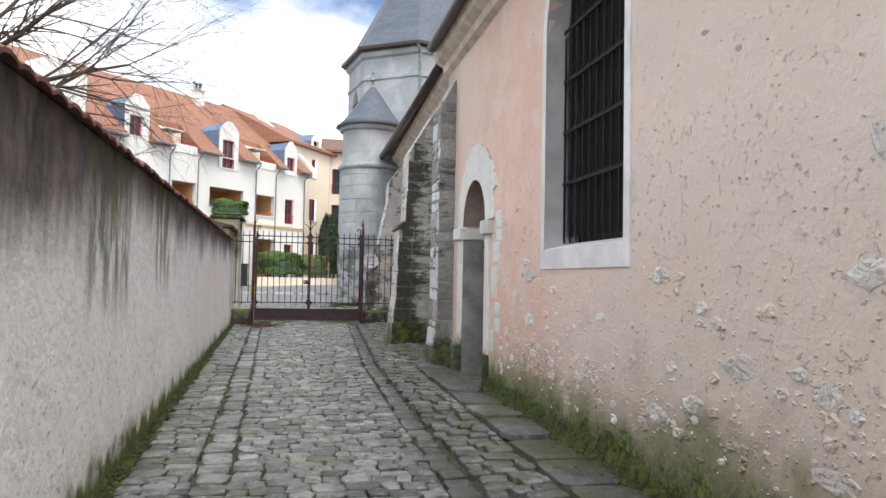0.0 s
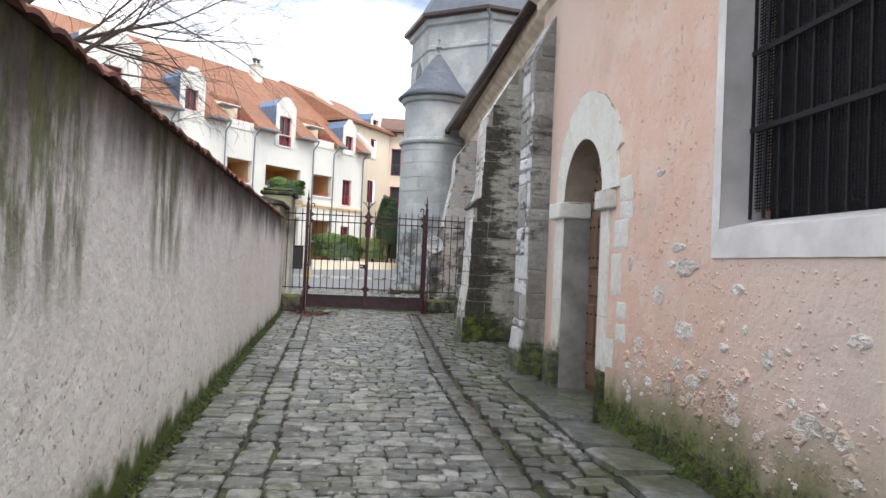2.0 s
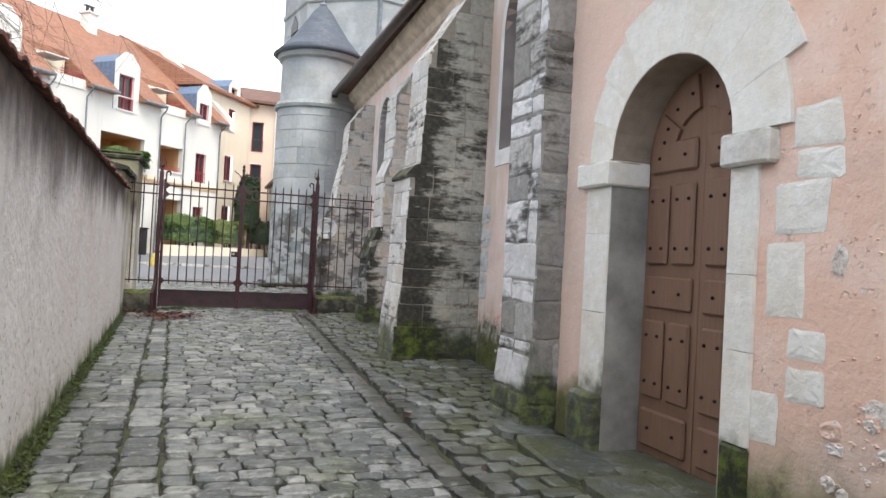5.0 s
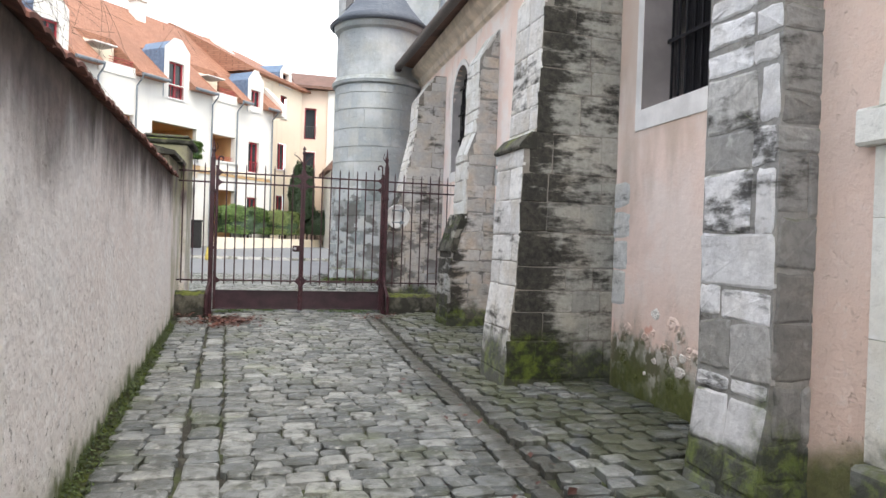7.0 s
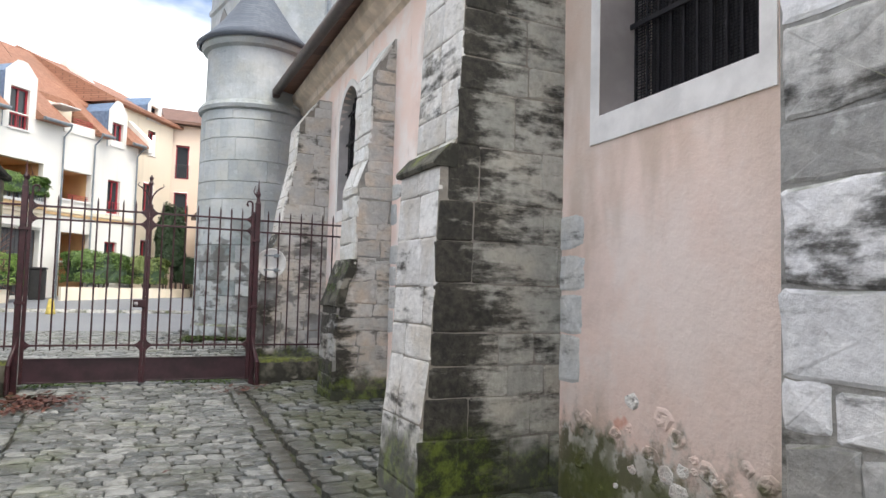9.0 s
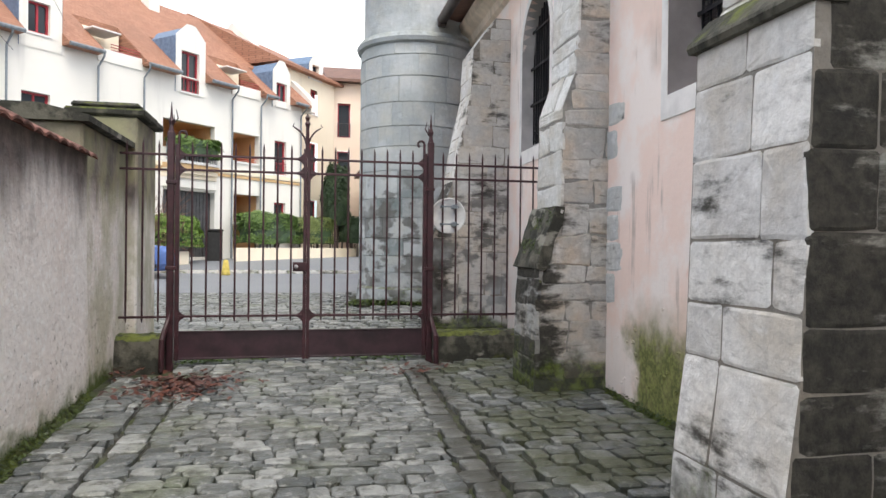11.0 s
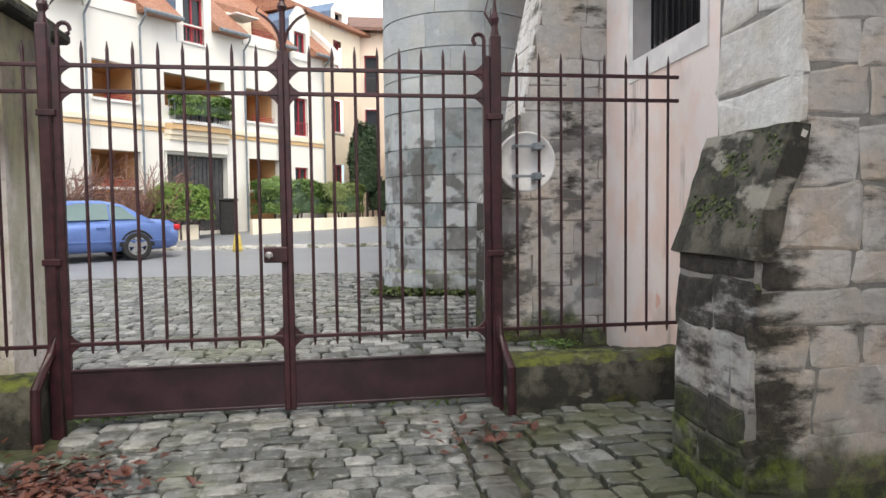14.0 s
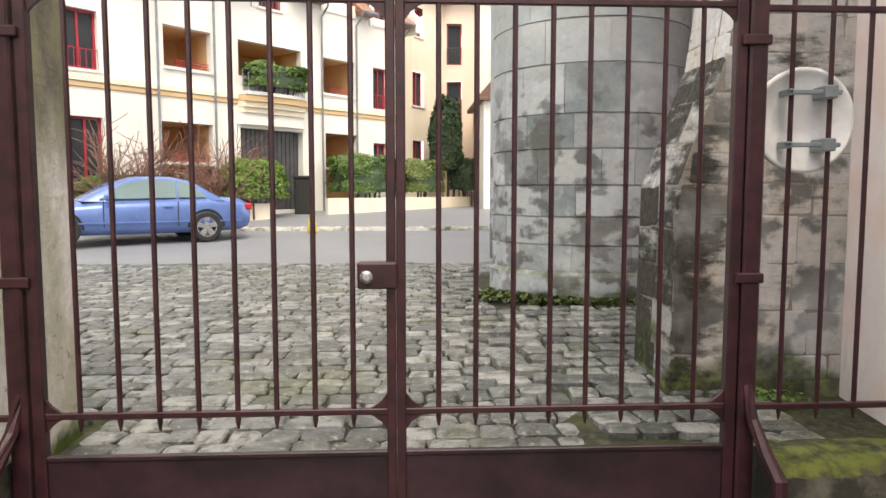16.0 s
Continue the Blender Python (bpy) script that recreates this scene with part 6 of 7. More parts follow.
# ---- street things ----
def car():
    c = thing("parked_car", "pale blue two-door coupe parked at the kerb", "car")
    S = 0.93
    heading = math.radians(180 + 32)
    rear = Vector((-4.05, 28.7, 0))
    ox = 1.02
    base = level(28.6)
    fwd = Vector((math.cos(heading), math.sin(heading), 0))
    org = rear - fwd * ox
    org.z = base
    c.matrix_world = Matrix.Translation(org) @ Matrix.Rotation(heading, 4, "Z") @ Matrix.Scale(S, 4)
    # x forward from the rear bumper, y to the car's left
    st = [(0.0, 0.62, 0.42, 0.72), (0.06, 0.74, 0.30, 0.80), (0.25, 0.82, 0.24, 0.90), (0.6, 0.85, 0.22, 0.925), (1.1, 0.86, 0.20, 0.93), (2.0, 0.86, 0.20, 0.90), (3.0, 0.86, 0.20, 0.87), (3.6, 0.85, 0.20, 0.82), (4.1, 0.82, 0.22, 0.74), (4.4, 0.74, 0.26, 0.64), (4.56, 0.58, 0.34, 0.54)]
    bm = bmesh.new()
    rings = []
    for x, w, z0, z1 in st:
        h = z1 - z0
        half = [(w * 0.80, z0), (w * 0.97, z0 + h * 0.18), (w, z0 + h * 0.45), (w * 0.985, z0 + h * 0.75), (w * 0.90, z1 - 0.02), (w * 0.6, z1 + 0.012)]
        ring = [(x, y, z) for y, z in half] + [(x, -y, z) for y, z in half[::-1]]
        rings.append([bm.verts.new(p) for p in ring])
    for a, b in zip(rings, rings[1:]):
        for i in range(12):
            bm.faces.new((a[i], a[(i + 1) % 12], b[(i + 1) % 12], b[i]))
    bm.faces.new(rings[0])
    bm.faces.new(rings[-1][::-1])
    part("body", bm, MAT_BLUE, c, smooth=True)
    # glasshouse
    gs = [(0.62, 0.90, 0.74, 0.74), (1.25, 1.27, 0.62, 0.70), (1.7, 1.36, 0.58, 0.68), (2.3, 1.355, 0.58, 0.68), (2.75, 1.22, 0.62, 0.70), (3.35, 0.87, 0.72, 0.74)]
    bm = bmesh.new()
    rr = []
    for x, zt, wt, wb in gs:
        rr.append([bm.verts.new(p) for p in ((x, wb + 0.07, 0.86), (x, wt + 0.02, zt - 0.05), (x, wt - 0.08, zt), (x, -wt + 0.08, zt), (x, -wt - 0.02, zt - 0.05), (x, -wb - 0.07, 0.86))])
    for a, b in zip(rr, rr[1:]):
        for i in range(5):
            bm.faces.new((a[i], a[i + 1], b[i + 1], b[i]))
    bm.faces.new(rr[0])
    bm.faces.new(rr[-1][::-1])
    part("roof_shell", bm, MAT_BLUE, c, smooth=True)
    for s in (1, -1):
        for k, poly in enumerate(([(0.98, 0.93), (1.55, 0.93), (1.55, 1.27), (1.28, 1.20)], [(1.60, 0.93), (3.05, 0.90), (2.62, 1.20), (2.2, 1.285), (1.60, 1.28)])):
            bm = bmesh.new()
            def yy(z):
                return 0.80 - (z - 0.86) / 0.45 * 0.165
            vs = [bm.verts.new((x, s * (yy(z) + 0.012), z)) for x, z in poly]
            vb = [bm.verts.new((x, s * (yy(z) - 0.03), z)) for x, z in poly]
            bm.faces.new(vs)
            n = len(poly)
            for i in range(n):
                bm.faces.new((vs[i], vs[(i + 1) % n], vb[(i + 1) % n], vb[i]))
            part("side_window", bm, MAT_PANE_CAR, c, "tinted side window")
        for x in (1.58, 2.98):
            bm = bmesh.new()
            box(bm, x, x + 0.017, s * 0.865 - 0.004, s * 0.865 + 0.004, 0.35, 0.86)
            part("door_gap", bm, MAT_RUBBER, c)
        bm = bmesh.new()
        box(bm, 1.68, 1.88, s * 0.87 - 0.012, s * 0.87 + 0.012, 0.735, 0.765, 0.006)
        part("door_handle", bm, MAT_BLUE, c)
        bm = bmesh.new()
        box(bm, 0.28, 4.2, s * 0.868 - 0.01, s * 0.868 + 0.01, 0.42, 0.455, 0.006)
        part("rub_strip", bm, MAT_BLUE, c)
        bm = bmesh.new()
        box(bm, 2.82, 2.98, s * 0.93 - 0.08, s * 0.93 + 0.08, 0.88, 1.0, 0.03)
        part("wing_mirror", bm, MAT_BLUE, c)
        bm = bmesh.new()
        box(bm, 0.005, 0.16, s * 0.66 - 0.13, s * 0.66 + 0.13, 0.66, 0.80, 0.03)
        part("tail_lamp", bm, MAT_LAMP, c, "red tail lamp")
        for x in (ox, ox + 2.69):
            bm = bmesh.new()
            n = 28
            prof = [(0.20, 0.0), (0.22, 0.02), (0.29, 0.02), (0.315, 0.0), (0.315, -0.18), (0.2, -0.18)]
            cols = []
            for k in range(n):
                a = 2 * math.pi * k / n
                cols.append([bm.verts.new((x + r * math.cos(a), s * (0.865 + o), 0.315 + r * math.sin(a))) for r, o in prof])
            for k in range(n):
                for j in range(len(prof)):
                    jj = (j + 1) % len(prof)
                    bm.faces.new((cols[k][j], cols[(k + 1) % n][j], cols[(k + 1) % n][jj], cols[k][jj]))
            wh = part("wheel", bm, MAT_RUBBER, c, "black tyre")
            bm = bmesh.new()
            for k in range(5):
                a = 2 * math.pi * k / 5 + 0.3
                u = Vector((math.cos(a), 0, math.sin(a)))
                v = Vector((-math.sin(a), 0, math.cos(a)))
                o = Vector((x, s * 0.862, 0.315))
                q = [o + v * 0.035, o - v * 0.035, o + u * 0.2 - v * 0.06, o + u * 0.2 + v * 0.06]
                f = [bm.verts.new(p + Vector((0, s * 0.014, 0))) for p in q]
                g = [bm.verts.new(p - Vector((0, s * 0.03, 0))) for p in q]
                bm.faces.new(f)
                for i in range(4):
                    bm.faces.new((f[i], f[(i + 1) % 4], g[(i + 1) % 4], g[i]))
            tube(bm, [(x, s * 0.83, 0.315), (x, s * 0.885, 0.315)], 0.06, 12)
            ring = []
            for k in range(28):
                a = 2 * math.pi * k / 28
                ring.append([bm.verts.new((x + r * math.cos(a), s * o, 0.315 + r * math.sin(a))) for r, o in ((0.185, 0.85), (0.19, 0.872), (0.212, 0.872), (0.215, 0.85))])
            for k in range(28):
                for j in range(3):
                    bm.faces.new((ring[k][j], ring[(k + 1) % 28][j], ring[(k + 1) % 28][j + 1], ring[k][j + 1]))
            part("rim", bm, MAT_ALLOY, wh, "five-spoke silver alloy rim")
            bm = bmesh.new()
            n = 20
            ra = [bm.verts.new((x + 0.365 * math.cos(math.pi * k / n), s * 0.872, 0.315 + 0.365 * math.sin(math.pi * k / n))) for k in range(n + 1)]
            rb = [bm.verts.new((x + 0.325 * math.cos(math.pi * k / n), s * 0.855, 0.315 + 0.325 * math.sin(math.pi * k / n))) for k in range(n + 1)]
            rc = [bm.verts.new((x + 0.39 * math.cos(math.pi * k / n), s * 0.83, 0.315 + 0.39 * math.sin(math.pi * k / n))) for k in range(n + 1)]
            for k in range(n):
                bm.faces.new((ra[k], ra[k + 1], rb[k + 1], rb[k]))
                bm.faces.new((rc[k], rc[k + 1], ra[k + 1], ra[k]))
            part("wheel_arch", bm, MAT_RUBBER, c)


car()


def leaf_cloud(verts, faces, p, n, size):
    """One small folded leaf at p facing roughly n."""
    n = (n + Vector((random.uniform(-0.8, 0.8), random.uniform(-0.8, 0.8), random.uniform(-0.5, 0.9)))).normalized()
    u = n.orthogonal().normalized()
    u = Matrix.Rotation(random.uniform(0, 6.28), 3, n) @ u
    v = n.cross(u)
    i = len(verts)
    s = size * random.uniform(0.7, 1.3)
    verts.extend([p - u * s * 0.5, p + v * s * 0.28 + n * s * 0.08, p + u * s * 0.6, p - v * s * 0.28 + n * s * 0.08])
    faces.append((i, i + 1, i + 2))
    faces.append((i, i + 2, i + 3))


def hedge(name, label, cat, cx, cy, rx, ry, h, count, size, mat, ang=0.0, pw=0.5, zb=None):
    """Clipped bush: uneven rounded block of leaves over an added dark shell and bare inner stems."""
    z0 = level(cy) if zb is None else zb
    t = thing(name, label, cat, at=(cx, cy, z0))
    t.rotation_euler = (0, 0, ang)
    vs, fs = [], []
    for _ in range(count):
        a = random.uniform(0, 2 * math.pi)
        b = math.asin(random.uniform(-0.25, 1.0))
        d = Vector((sgn_pow(math.cos(a), pw) * abs(math.cos(b)) ** pw, sgn_pow(math.sin(a), pw) * abs(math.cos(b)) ** pw, sgn_pow(math.sin(b), pw)))
        k = 0.90 + 0.16 * noise.noise(d * 3.1 + Vector((cx, cy, 0))) + random.uniform(-0.13, 0.05)
        p = Vector((d.x * rx * k, d.y * ry * k, h * (0.5 + 0.5 * d.z * k)))
        leaf_cloud(vs, fs, p, d, size)
    ob = raw("foliage", vs, fs, mat, t)
    ob["kind"] = "stuff"
    # added dark green shell, fills the gaps behind the leaves
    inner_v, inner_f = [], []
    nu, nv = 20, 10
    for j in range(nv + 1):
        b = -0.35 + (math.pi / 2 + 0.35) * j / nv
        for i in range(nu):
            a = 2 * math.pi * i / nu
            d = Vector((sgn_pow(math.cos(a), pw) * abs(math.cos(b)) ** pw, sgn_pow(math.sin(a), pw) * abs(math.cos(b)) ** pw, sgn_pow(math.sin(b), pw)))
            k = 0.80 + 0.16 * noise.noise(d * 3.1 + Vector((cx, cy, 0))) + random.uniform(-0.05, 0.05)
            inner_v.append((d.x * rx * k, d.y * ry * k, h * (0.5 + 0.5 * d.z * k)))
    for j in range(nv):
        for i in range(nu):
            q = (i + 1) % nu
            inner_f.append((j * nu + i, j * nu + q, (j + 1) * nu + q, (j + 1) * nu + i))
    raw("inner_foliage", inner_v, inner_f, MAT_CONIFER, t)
    bm = bmesh.new()
    for i in range(9):
        x, y = random.uniform(-rx, rx) * 0.5, random.uniform(-ry, ry) * 0.5
        tube(bm, [(x, y, -0.05), (x * 1.2, y * 1.2, h * 0.4), (x * 1.5, y * 1.5, h * 0.8)], [0.03, 0.02, 0.008], 5)
    part("stem_cluster", bm, MAT_TWIG, t)["kind"] = "stuff"
    return t


def planter(pts, z0, z1, label):
    bm = bmesh.new()
    w = 0.14
    for (xa, ya), (xb, yb) in zip(pts, pts[1:]):
        a, b = Vector((xa, ya, 0)), Vector((xb, yb, 0))
        d = (b - a).normalized()
        n = Vector((-d.y, d.x, 0)) * w
        q = [a - d * 0.0, b + d * 0.0, b + n, a + n]
        lo = [bm.verts.new((p.x, p.y, z0)) for p in q]
        hi = [bm.verts.new((p.x, p.y, z1)) for p in q]
        bm.faces.new(hi)
        for i in range(4):
            bm.faces.new((lo[i], lo[(i + 1) % 4], hi[(i + 1) % 4], hi[i]))
    ob = link_bm("planter_wall", bm, MAT_CREAM)
    return tagged(ob, label, "wall", kind="structure")


planter([(-1.75, 33.0), (0.2, 34.6), (2.9, 39.0)], 0.3, 1.22, "low cream rendered planter wall round the hedge")
planter([(-4.6, 30.6), (-3.05, 32.0)], 0.3, 1.1, "low cream rendered planter wall beside the garage")
hedge("hedge", "dense clipped dark green box hedge behind a low planter wall", "hedge", -0.85, 34.75, 1.2, 0.65, 1.5, 11000, 0.07, MAT_HEDGE, math.radians(44), 0.45, 1.0)
hedge("hedge", "lighter clipped green hedge beside the conifer", "hedge", 0.75, 36.7, 1.0, 0.6, 1.45, 8000, 0.07, MAT_HEDGE_LIGHT, math.radians(50), 0.5, 1.0)
hedge("shrub", "rounded fresh green shrub beside the garage", "shrub", -3.5, 31.95, 0.95, 0.55, 1.5, 9000, 0.075, MAT_SHRUB, math.radians(44), 0.7, 0.75)
hedge("shrub", "low green shrubs behind the parked car", "shrub", -5.9, 30.3, 1.3, 0.4, 1.15, 6000, 0.075, MAT_HEDGE, math.radians(46), 0.7, 0.7)
hedge("conifer", "dark upright columnar conifer", "tree", 1.72, 38.6, 0.62, 0.62, 3.9, 11000, 0.10, MAT_CONIFER, 0.0, 0.8, 0.9)
hedge("shrub", "dark green rounded shrub at the conifer's foot", "shrub", 2.55, 38.7, 0.75, 0.7, 1.7, 6500, 0.075, MAT_CONIFER, 0.0, 0.75, 0.9)
hedge("balcony_plants", "leafy green plants spilling over the bowed balcony", "plant", *(FM @ Vector((0.1, -0.22, 0)))[:2], 1.0, 0.34, 0.85, 5500, 0.085, MAT_HEDGE, math.atan2(FT.y, FT.x), 0.42, 3.9)


def branch(bm, p, d, ln, r, depth, spread=0.55, droop=0.0, thin=0.0022):
    n = 4
    pts, rad = [p.copy()], [r]
    q = p.copy()
    dd = d.copy()
    for i in range(n):
        dd = (dd + Vector((random.uniform(-1, 1), random.uniform(-1, 1), random.uniform(-1, 1) - droop)) * 0.16).normalized()
        q = q + dd * ln / n
        pts.append(q.copy())
        rad.append(max(thin, r * (1 - 0.62 * (i + 1) / n)))
    tube(bm, pts, rad, 5 if r > 0.012 else 3, False)
    if depth == 0:
        return
    for i in range(1, n + 1):
        for _ in range(2 if depth < 3 else 2):
            if random.random() < 0.85:
                s = Vector((random.uniform(-1, 1), random.uniform(-1, 1), random.uniform(-1, 1)))
                nd = (dd + s * spread * 1.3).normalized()
                branch(bm, pts[i], nd, ln * random.uniform(0.45, 0.72), rad[i] * 0.62, depth - 1, spread, droop, thin)


def bare_tree():
    t = thing("bare_tree", "leafless winter tree overhanging the garden wall", "tree", at=(0, 0, 0))
    random.seed(11)
    bm = bmesh.new()
    base = Vector((-7.2, 15.0, 0.1))
    tube(bm, [base, base + Vector((0.1, 0, 2.2)), base + Vector((0.3, 0.1, 4.6)), base + Vector((0.5, 0.2, 7.5))], [0.26, 0.2, 0.16, 0.06], 10, False)
    part("trunk", bm, MAT_TWIG, t)
    starts = [((0.2, 0.1, 3.4), (0.82, 0.03, 0.42), 3.4, 0.075), ((0.3, 0.1, 4.2), (0.75, 0.1, 0.5), 3.6, 0.075), ((0.3, 0.1, 4.9), (0.8, -0.2, 0.5), 3.4, 0.06), ((0.35, 0.1, 5.3), (0.6, 0.45, 0.5), 3.0, 0.06), ((0.3, 0.1, 4.4), (0.72, -0.42, 0.45), 3.4, 0.06), ((0.4, 0.1, 5.8), (0.3, -0.4, 0.8), 2.6, 0.05), ((0.2, 0.0, 4.0), (-0.7, 0.3, 0.5), 2.8, 0.06)]
    for o, d, ln, r in starts:
        bm = bmesh.new()
        branch(bm, base + Vector(o), Vector(d).normalized(), ln, r, 3, 0.55, 0.12)
        part("limb", bm, MAT_TWIG, t)


bare_tree()


def twig_bush(x, y, z, r, h, n):
    t = thing("bare_shrub", "leafless reddish twiggy shrub in front of the building", "shrub", at=(x, y, z))
    bm = bmesh.new()
    for i in range(n):
        a = random.uniform(0, 6.28)
        d = Vector((math.cos(a) * 0.5, math.sin(a) * 0.5, 1)).normalized()
        branch(bm, Vector((0.05 * math.cos(a), 0.05 * math.sin(a), -0.05)), d, h * random.uniform(0.5, 0.75), 0.022, 2, 0.6, 0.0, 0.007)
    part("twig_mass", bm, MAT_DRYTWIG, t)["kind"] = "stuff"


q = FM @ Vector((-2.0, -0.45, 0))
twig_bush(q.x, q.y, 0.7, 0.6, 1.75, 20)
q = FM @ Vector((-4.2, -0.5, 0))
twig_bush(q.x, q.y, 0.65, 0.6, 1.9, 20)


def bollard():
    b = thing("bollard", "small faded yellow concrete bollard at the kerb", "bollard", at=(-1.75, 29.75, level(29.75)))
    bm = bmesh.new()
    lathe(bm, [(0.0, 0.0), (0.13, 0.0), (0.12, 0.06), (0.08, 0.34), (0.065, 0.42), (0.0, 0.44)], 0, 0, 12)
    part("cone", bm, MAT_YELLOW, b, smooth=True)


bollard()


def wheelie_bin():
    p = FM @ Vector((0.75, -0.45, 0))
    b = thing("refuse_bin", "black plastic wheeled refuse bin beside the garage", "bin", at=(p.x, p.y, 0.75))
    bm = bmesh.new()
    box(bm, -0.22, 0.22, -0.25, 0.25, 0.02, 1.0, 0.03)
    part("tub", bm, MAT_RUBBER, b)
    bm = bmesh.new()
    box(bm, -0.25, 0.25, -0.28, 0.28, 1.0, 1.07, 0.02)
    part("lid", bm, MAT_RUBBER, b)


wheelie_bin()


# far kerb and pavement
def kerb():
    bm = bmesh.new()
    for i in range(34):
        x = -24 + i * 1.0
        z = level(30.2)
        box(bm, x + 0.005, x + 0.995, 30.2 + 0.004 * x, 30.35 + 0.004 * x, z - 0.2, z + 0.1, 0.012)
    ob = link_bm("kerb", bm, MAT_STONE_PALE)
    tagged(ob, "pale kerb stones along the far side of the street", "kerb", kind="structure")
    bm = bmesh.new()
    xs = [-24, -12, -6, -3, 0, 3, 6, 10]
    g = [[bm.verts.new((x, y + 0.004 * x, level(y) + 0.09)) for x in xs] for y in (30.35, 31.5, 33, 34.5, 40)]
    for a, b in zip(g, g[1:]):
        for i in range(len(xs) - 1):
            bm.faces.new((a[i], a[i + 1], b[i + 1], b[i]))
    ob = link_bm("pavement", bm, MAT_ASPHALT)
    tagged(ob, "asphalt pavement in front of the buildings", "pavement", kind="structure")


kerb()


# ---- wall details ----
def chapel_stones():
    """Stones that show through the chapel's plaster."""
    spots = [(2.83, 0.86, 0.26, 0.13), (2.28, 0.81, 0.15, 0.14), (2.09, 1.28, 0.2, 0.14), (2.03, 1.75, 0.1, 0.14), (3.53, 1.27, 0.2, 0.12), (3.57, 0.51, 0.22, 0.1), (2.25, 0.50, 0.25, 0.1), (2.83, 2.33, 0.06, 0.04), (3.1, 2.5, 0.06, 0.03),
             (6.10, 1.10, 0.15, 0.13), (5.74, 1.28, 0.3, 0.11), (5.84, 1.40, 0.2, 0.05), (5.74, 0.90, 0.24, 0.15), (6.58, 1.30, 0.07, 0.13), (6.39, 0.75, 0.14, 0.1), (5.82, 0.69, 0.16, 0.1), (5.93, 0.54, 0.1, 0.12), (6.13, 1.89, 0.14, 0.05), (5.62, 0.62, 0.16, 0.08), (4.9, 0.85, 0.12, 0.1), (4.6, 0.6, 0.2, 0.12), (5.2, 0.5, 0.2, 0.1), (4.3, 1.0, 0.16, 0.07), (3.2, 0.62, 0.18, 0.09), (3.0, 1.05, 0.1, 0.06)]
    for y, z, w, h in spots:
        bm = bmesh.new()
        lump(bm, Vector((NX, y, z)), -Y, Z, w * random.uniform(0.9, 1.2), h * random.uniform(0.9, 1.2), 0.008, 16)
        part("stone", bm, MAT_RUBBLE_WHITE, CHAPEL)
    random.seed(5)
    clusters = [(random.gauss(5.5, 0.7), 0.45 + abs(random.gauss(0, 0.38))) for _ in range(26)] + [(random.gauss(2.7, 0.55), 0.42 + abs(random.gauss(0, 0.35))) for _ in range(18)] + [(random.uniform(3.2, 6.8), 0.4 + abs(random.gauss(0, 0.22))) for _ in range(16)]
    for cy, cz in clusters:
        for _ in range(random.randint(1, 3)):
            y, z = cy + random.gauss(0, 0.08), cz + random.gauss(0, 0.05)
            if not 0.9 < y < 6.6 or z < 0.25 or (W1[0] - 0.15 < y < W1[1] + 0.15 and z > 1.2):
                continue
            q = random.uniform(0.03, 0.085)
            bm = bmesh.new()
            lump(bm, Vector((NX, y, z)), -Y, Z, q * random.uniform(0.9, 1.8), q, 0.012, 9)
            part("stone", bm, MAT_RUBBLE_WHITE if random.random() < 0.5 else MAT_PINK, CHAPEL)
    # grit standing out of the weathered plaster, past counting
    for name, mat, count, low in (("plaster_crumbs", MAT_PINK, 1500, 0.9), ("lime_crumbs", MAT_RUBBLE_WHITE, 220, 0.45)):
        bm = bmesh.new()
        for _ in range(count):
            if random.random() < 0.5:
                cy, cz = random.choice(clusters)
                y, z = cy + random.gauss(0, 0.22), cz + random.gauss(0, 0.12)
            else:
                y, z = random.uniform(0.9, 6.9), 0.3 + abs(random.gauss(0, low))
            if not 0.9 < y < 6.55 or not 0.25 < z < 3.9 or (W1[0] - 0.1 < y < W1[1] + 0.1 and z > 1.3):
                continue
            q = random.uniform(0.008, 0.026)
            lump(bm, Vector((NX, y, z)), -Y, Z, q * random.uniform(0.8, 2.0), q, 0.007, 5)
        grit = part(name, bm, mat, CHAPEL)
        grit["kind"] = "stuff"
    for y0, z0, y1, z1 in ((6.59, 1.756, 6.819, 1.948), (6.57, 1.637, 6.804, 1.75), (6.639, 1.417, 6.90, 1.63), (6.63, 0.896, 6.815, 1.02), (6.617, 0.725, 6.824, 0.85), (6.75, 1.05, 6.95, 1.38), (6.85, 0.5, 7.0, 0.72)):
        bm = bmesh.new()
        slab(bm, Vector((NX, y1, z0)), -Y, Z, y1 - y0, z1 - z0, 0.007, 0.012, 0.012)
        part("stone", bm, MAT_STONE_CASE, CHAPEL)
    # nave wall: quoin stones beside the buttresses and bare patches low down
    for y, z, w, h in ((11.24, 1.36, 0.27, 0.22), (11.255, 1.12, 0.24, 0.22), (11.265, 0.84, 0.22, 0.26), (11.25, 1.62, 0.25, 0.2), (14.70, 1.62, 0.31, 0.2), (14.74, 1.40, 0.23, 0.2), (14.70, 1.16, 0.31, 0.22), (14.77, 0.9, 0.17, 0.24), (14.68, 2.3, 0.32, 0.17), (14.76, 2.05, 0.19, 0.22), (9.32, 1.62, 0.2, 0.17), (9.33, 0.95, 0.22, 0.18)):
        bm = bmesh.new()
        slab(bm, Vector((nave_x(y) + 0.001, y + w / 2, z)), -Y, Z, w, h, 0.008, 0.012, 0.01)
        part("stone", bm, MAT_STONE_BLUE, NAVE)
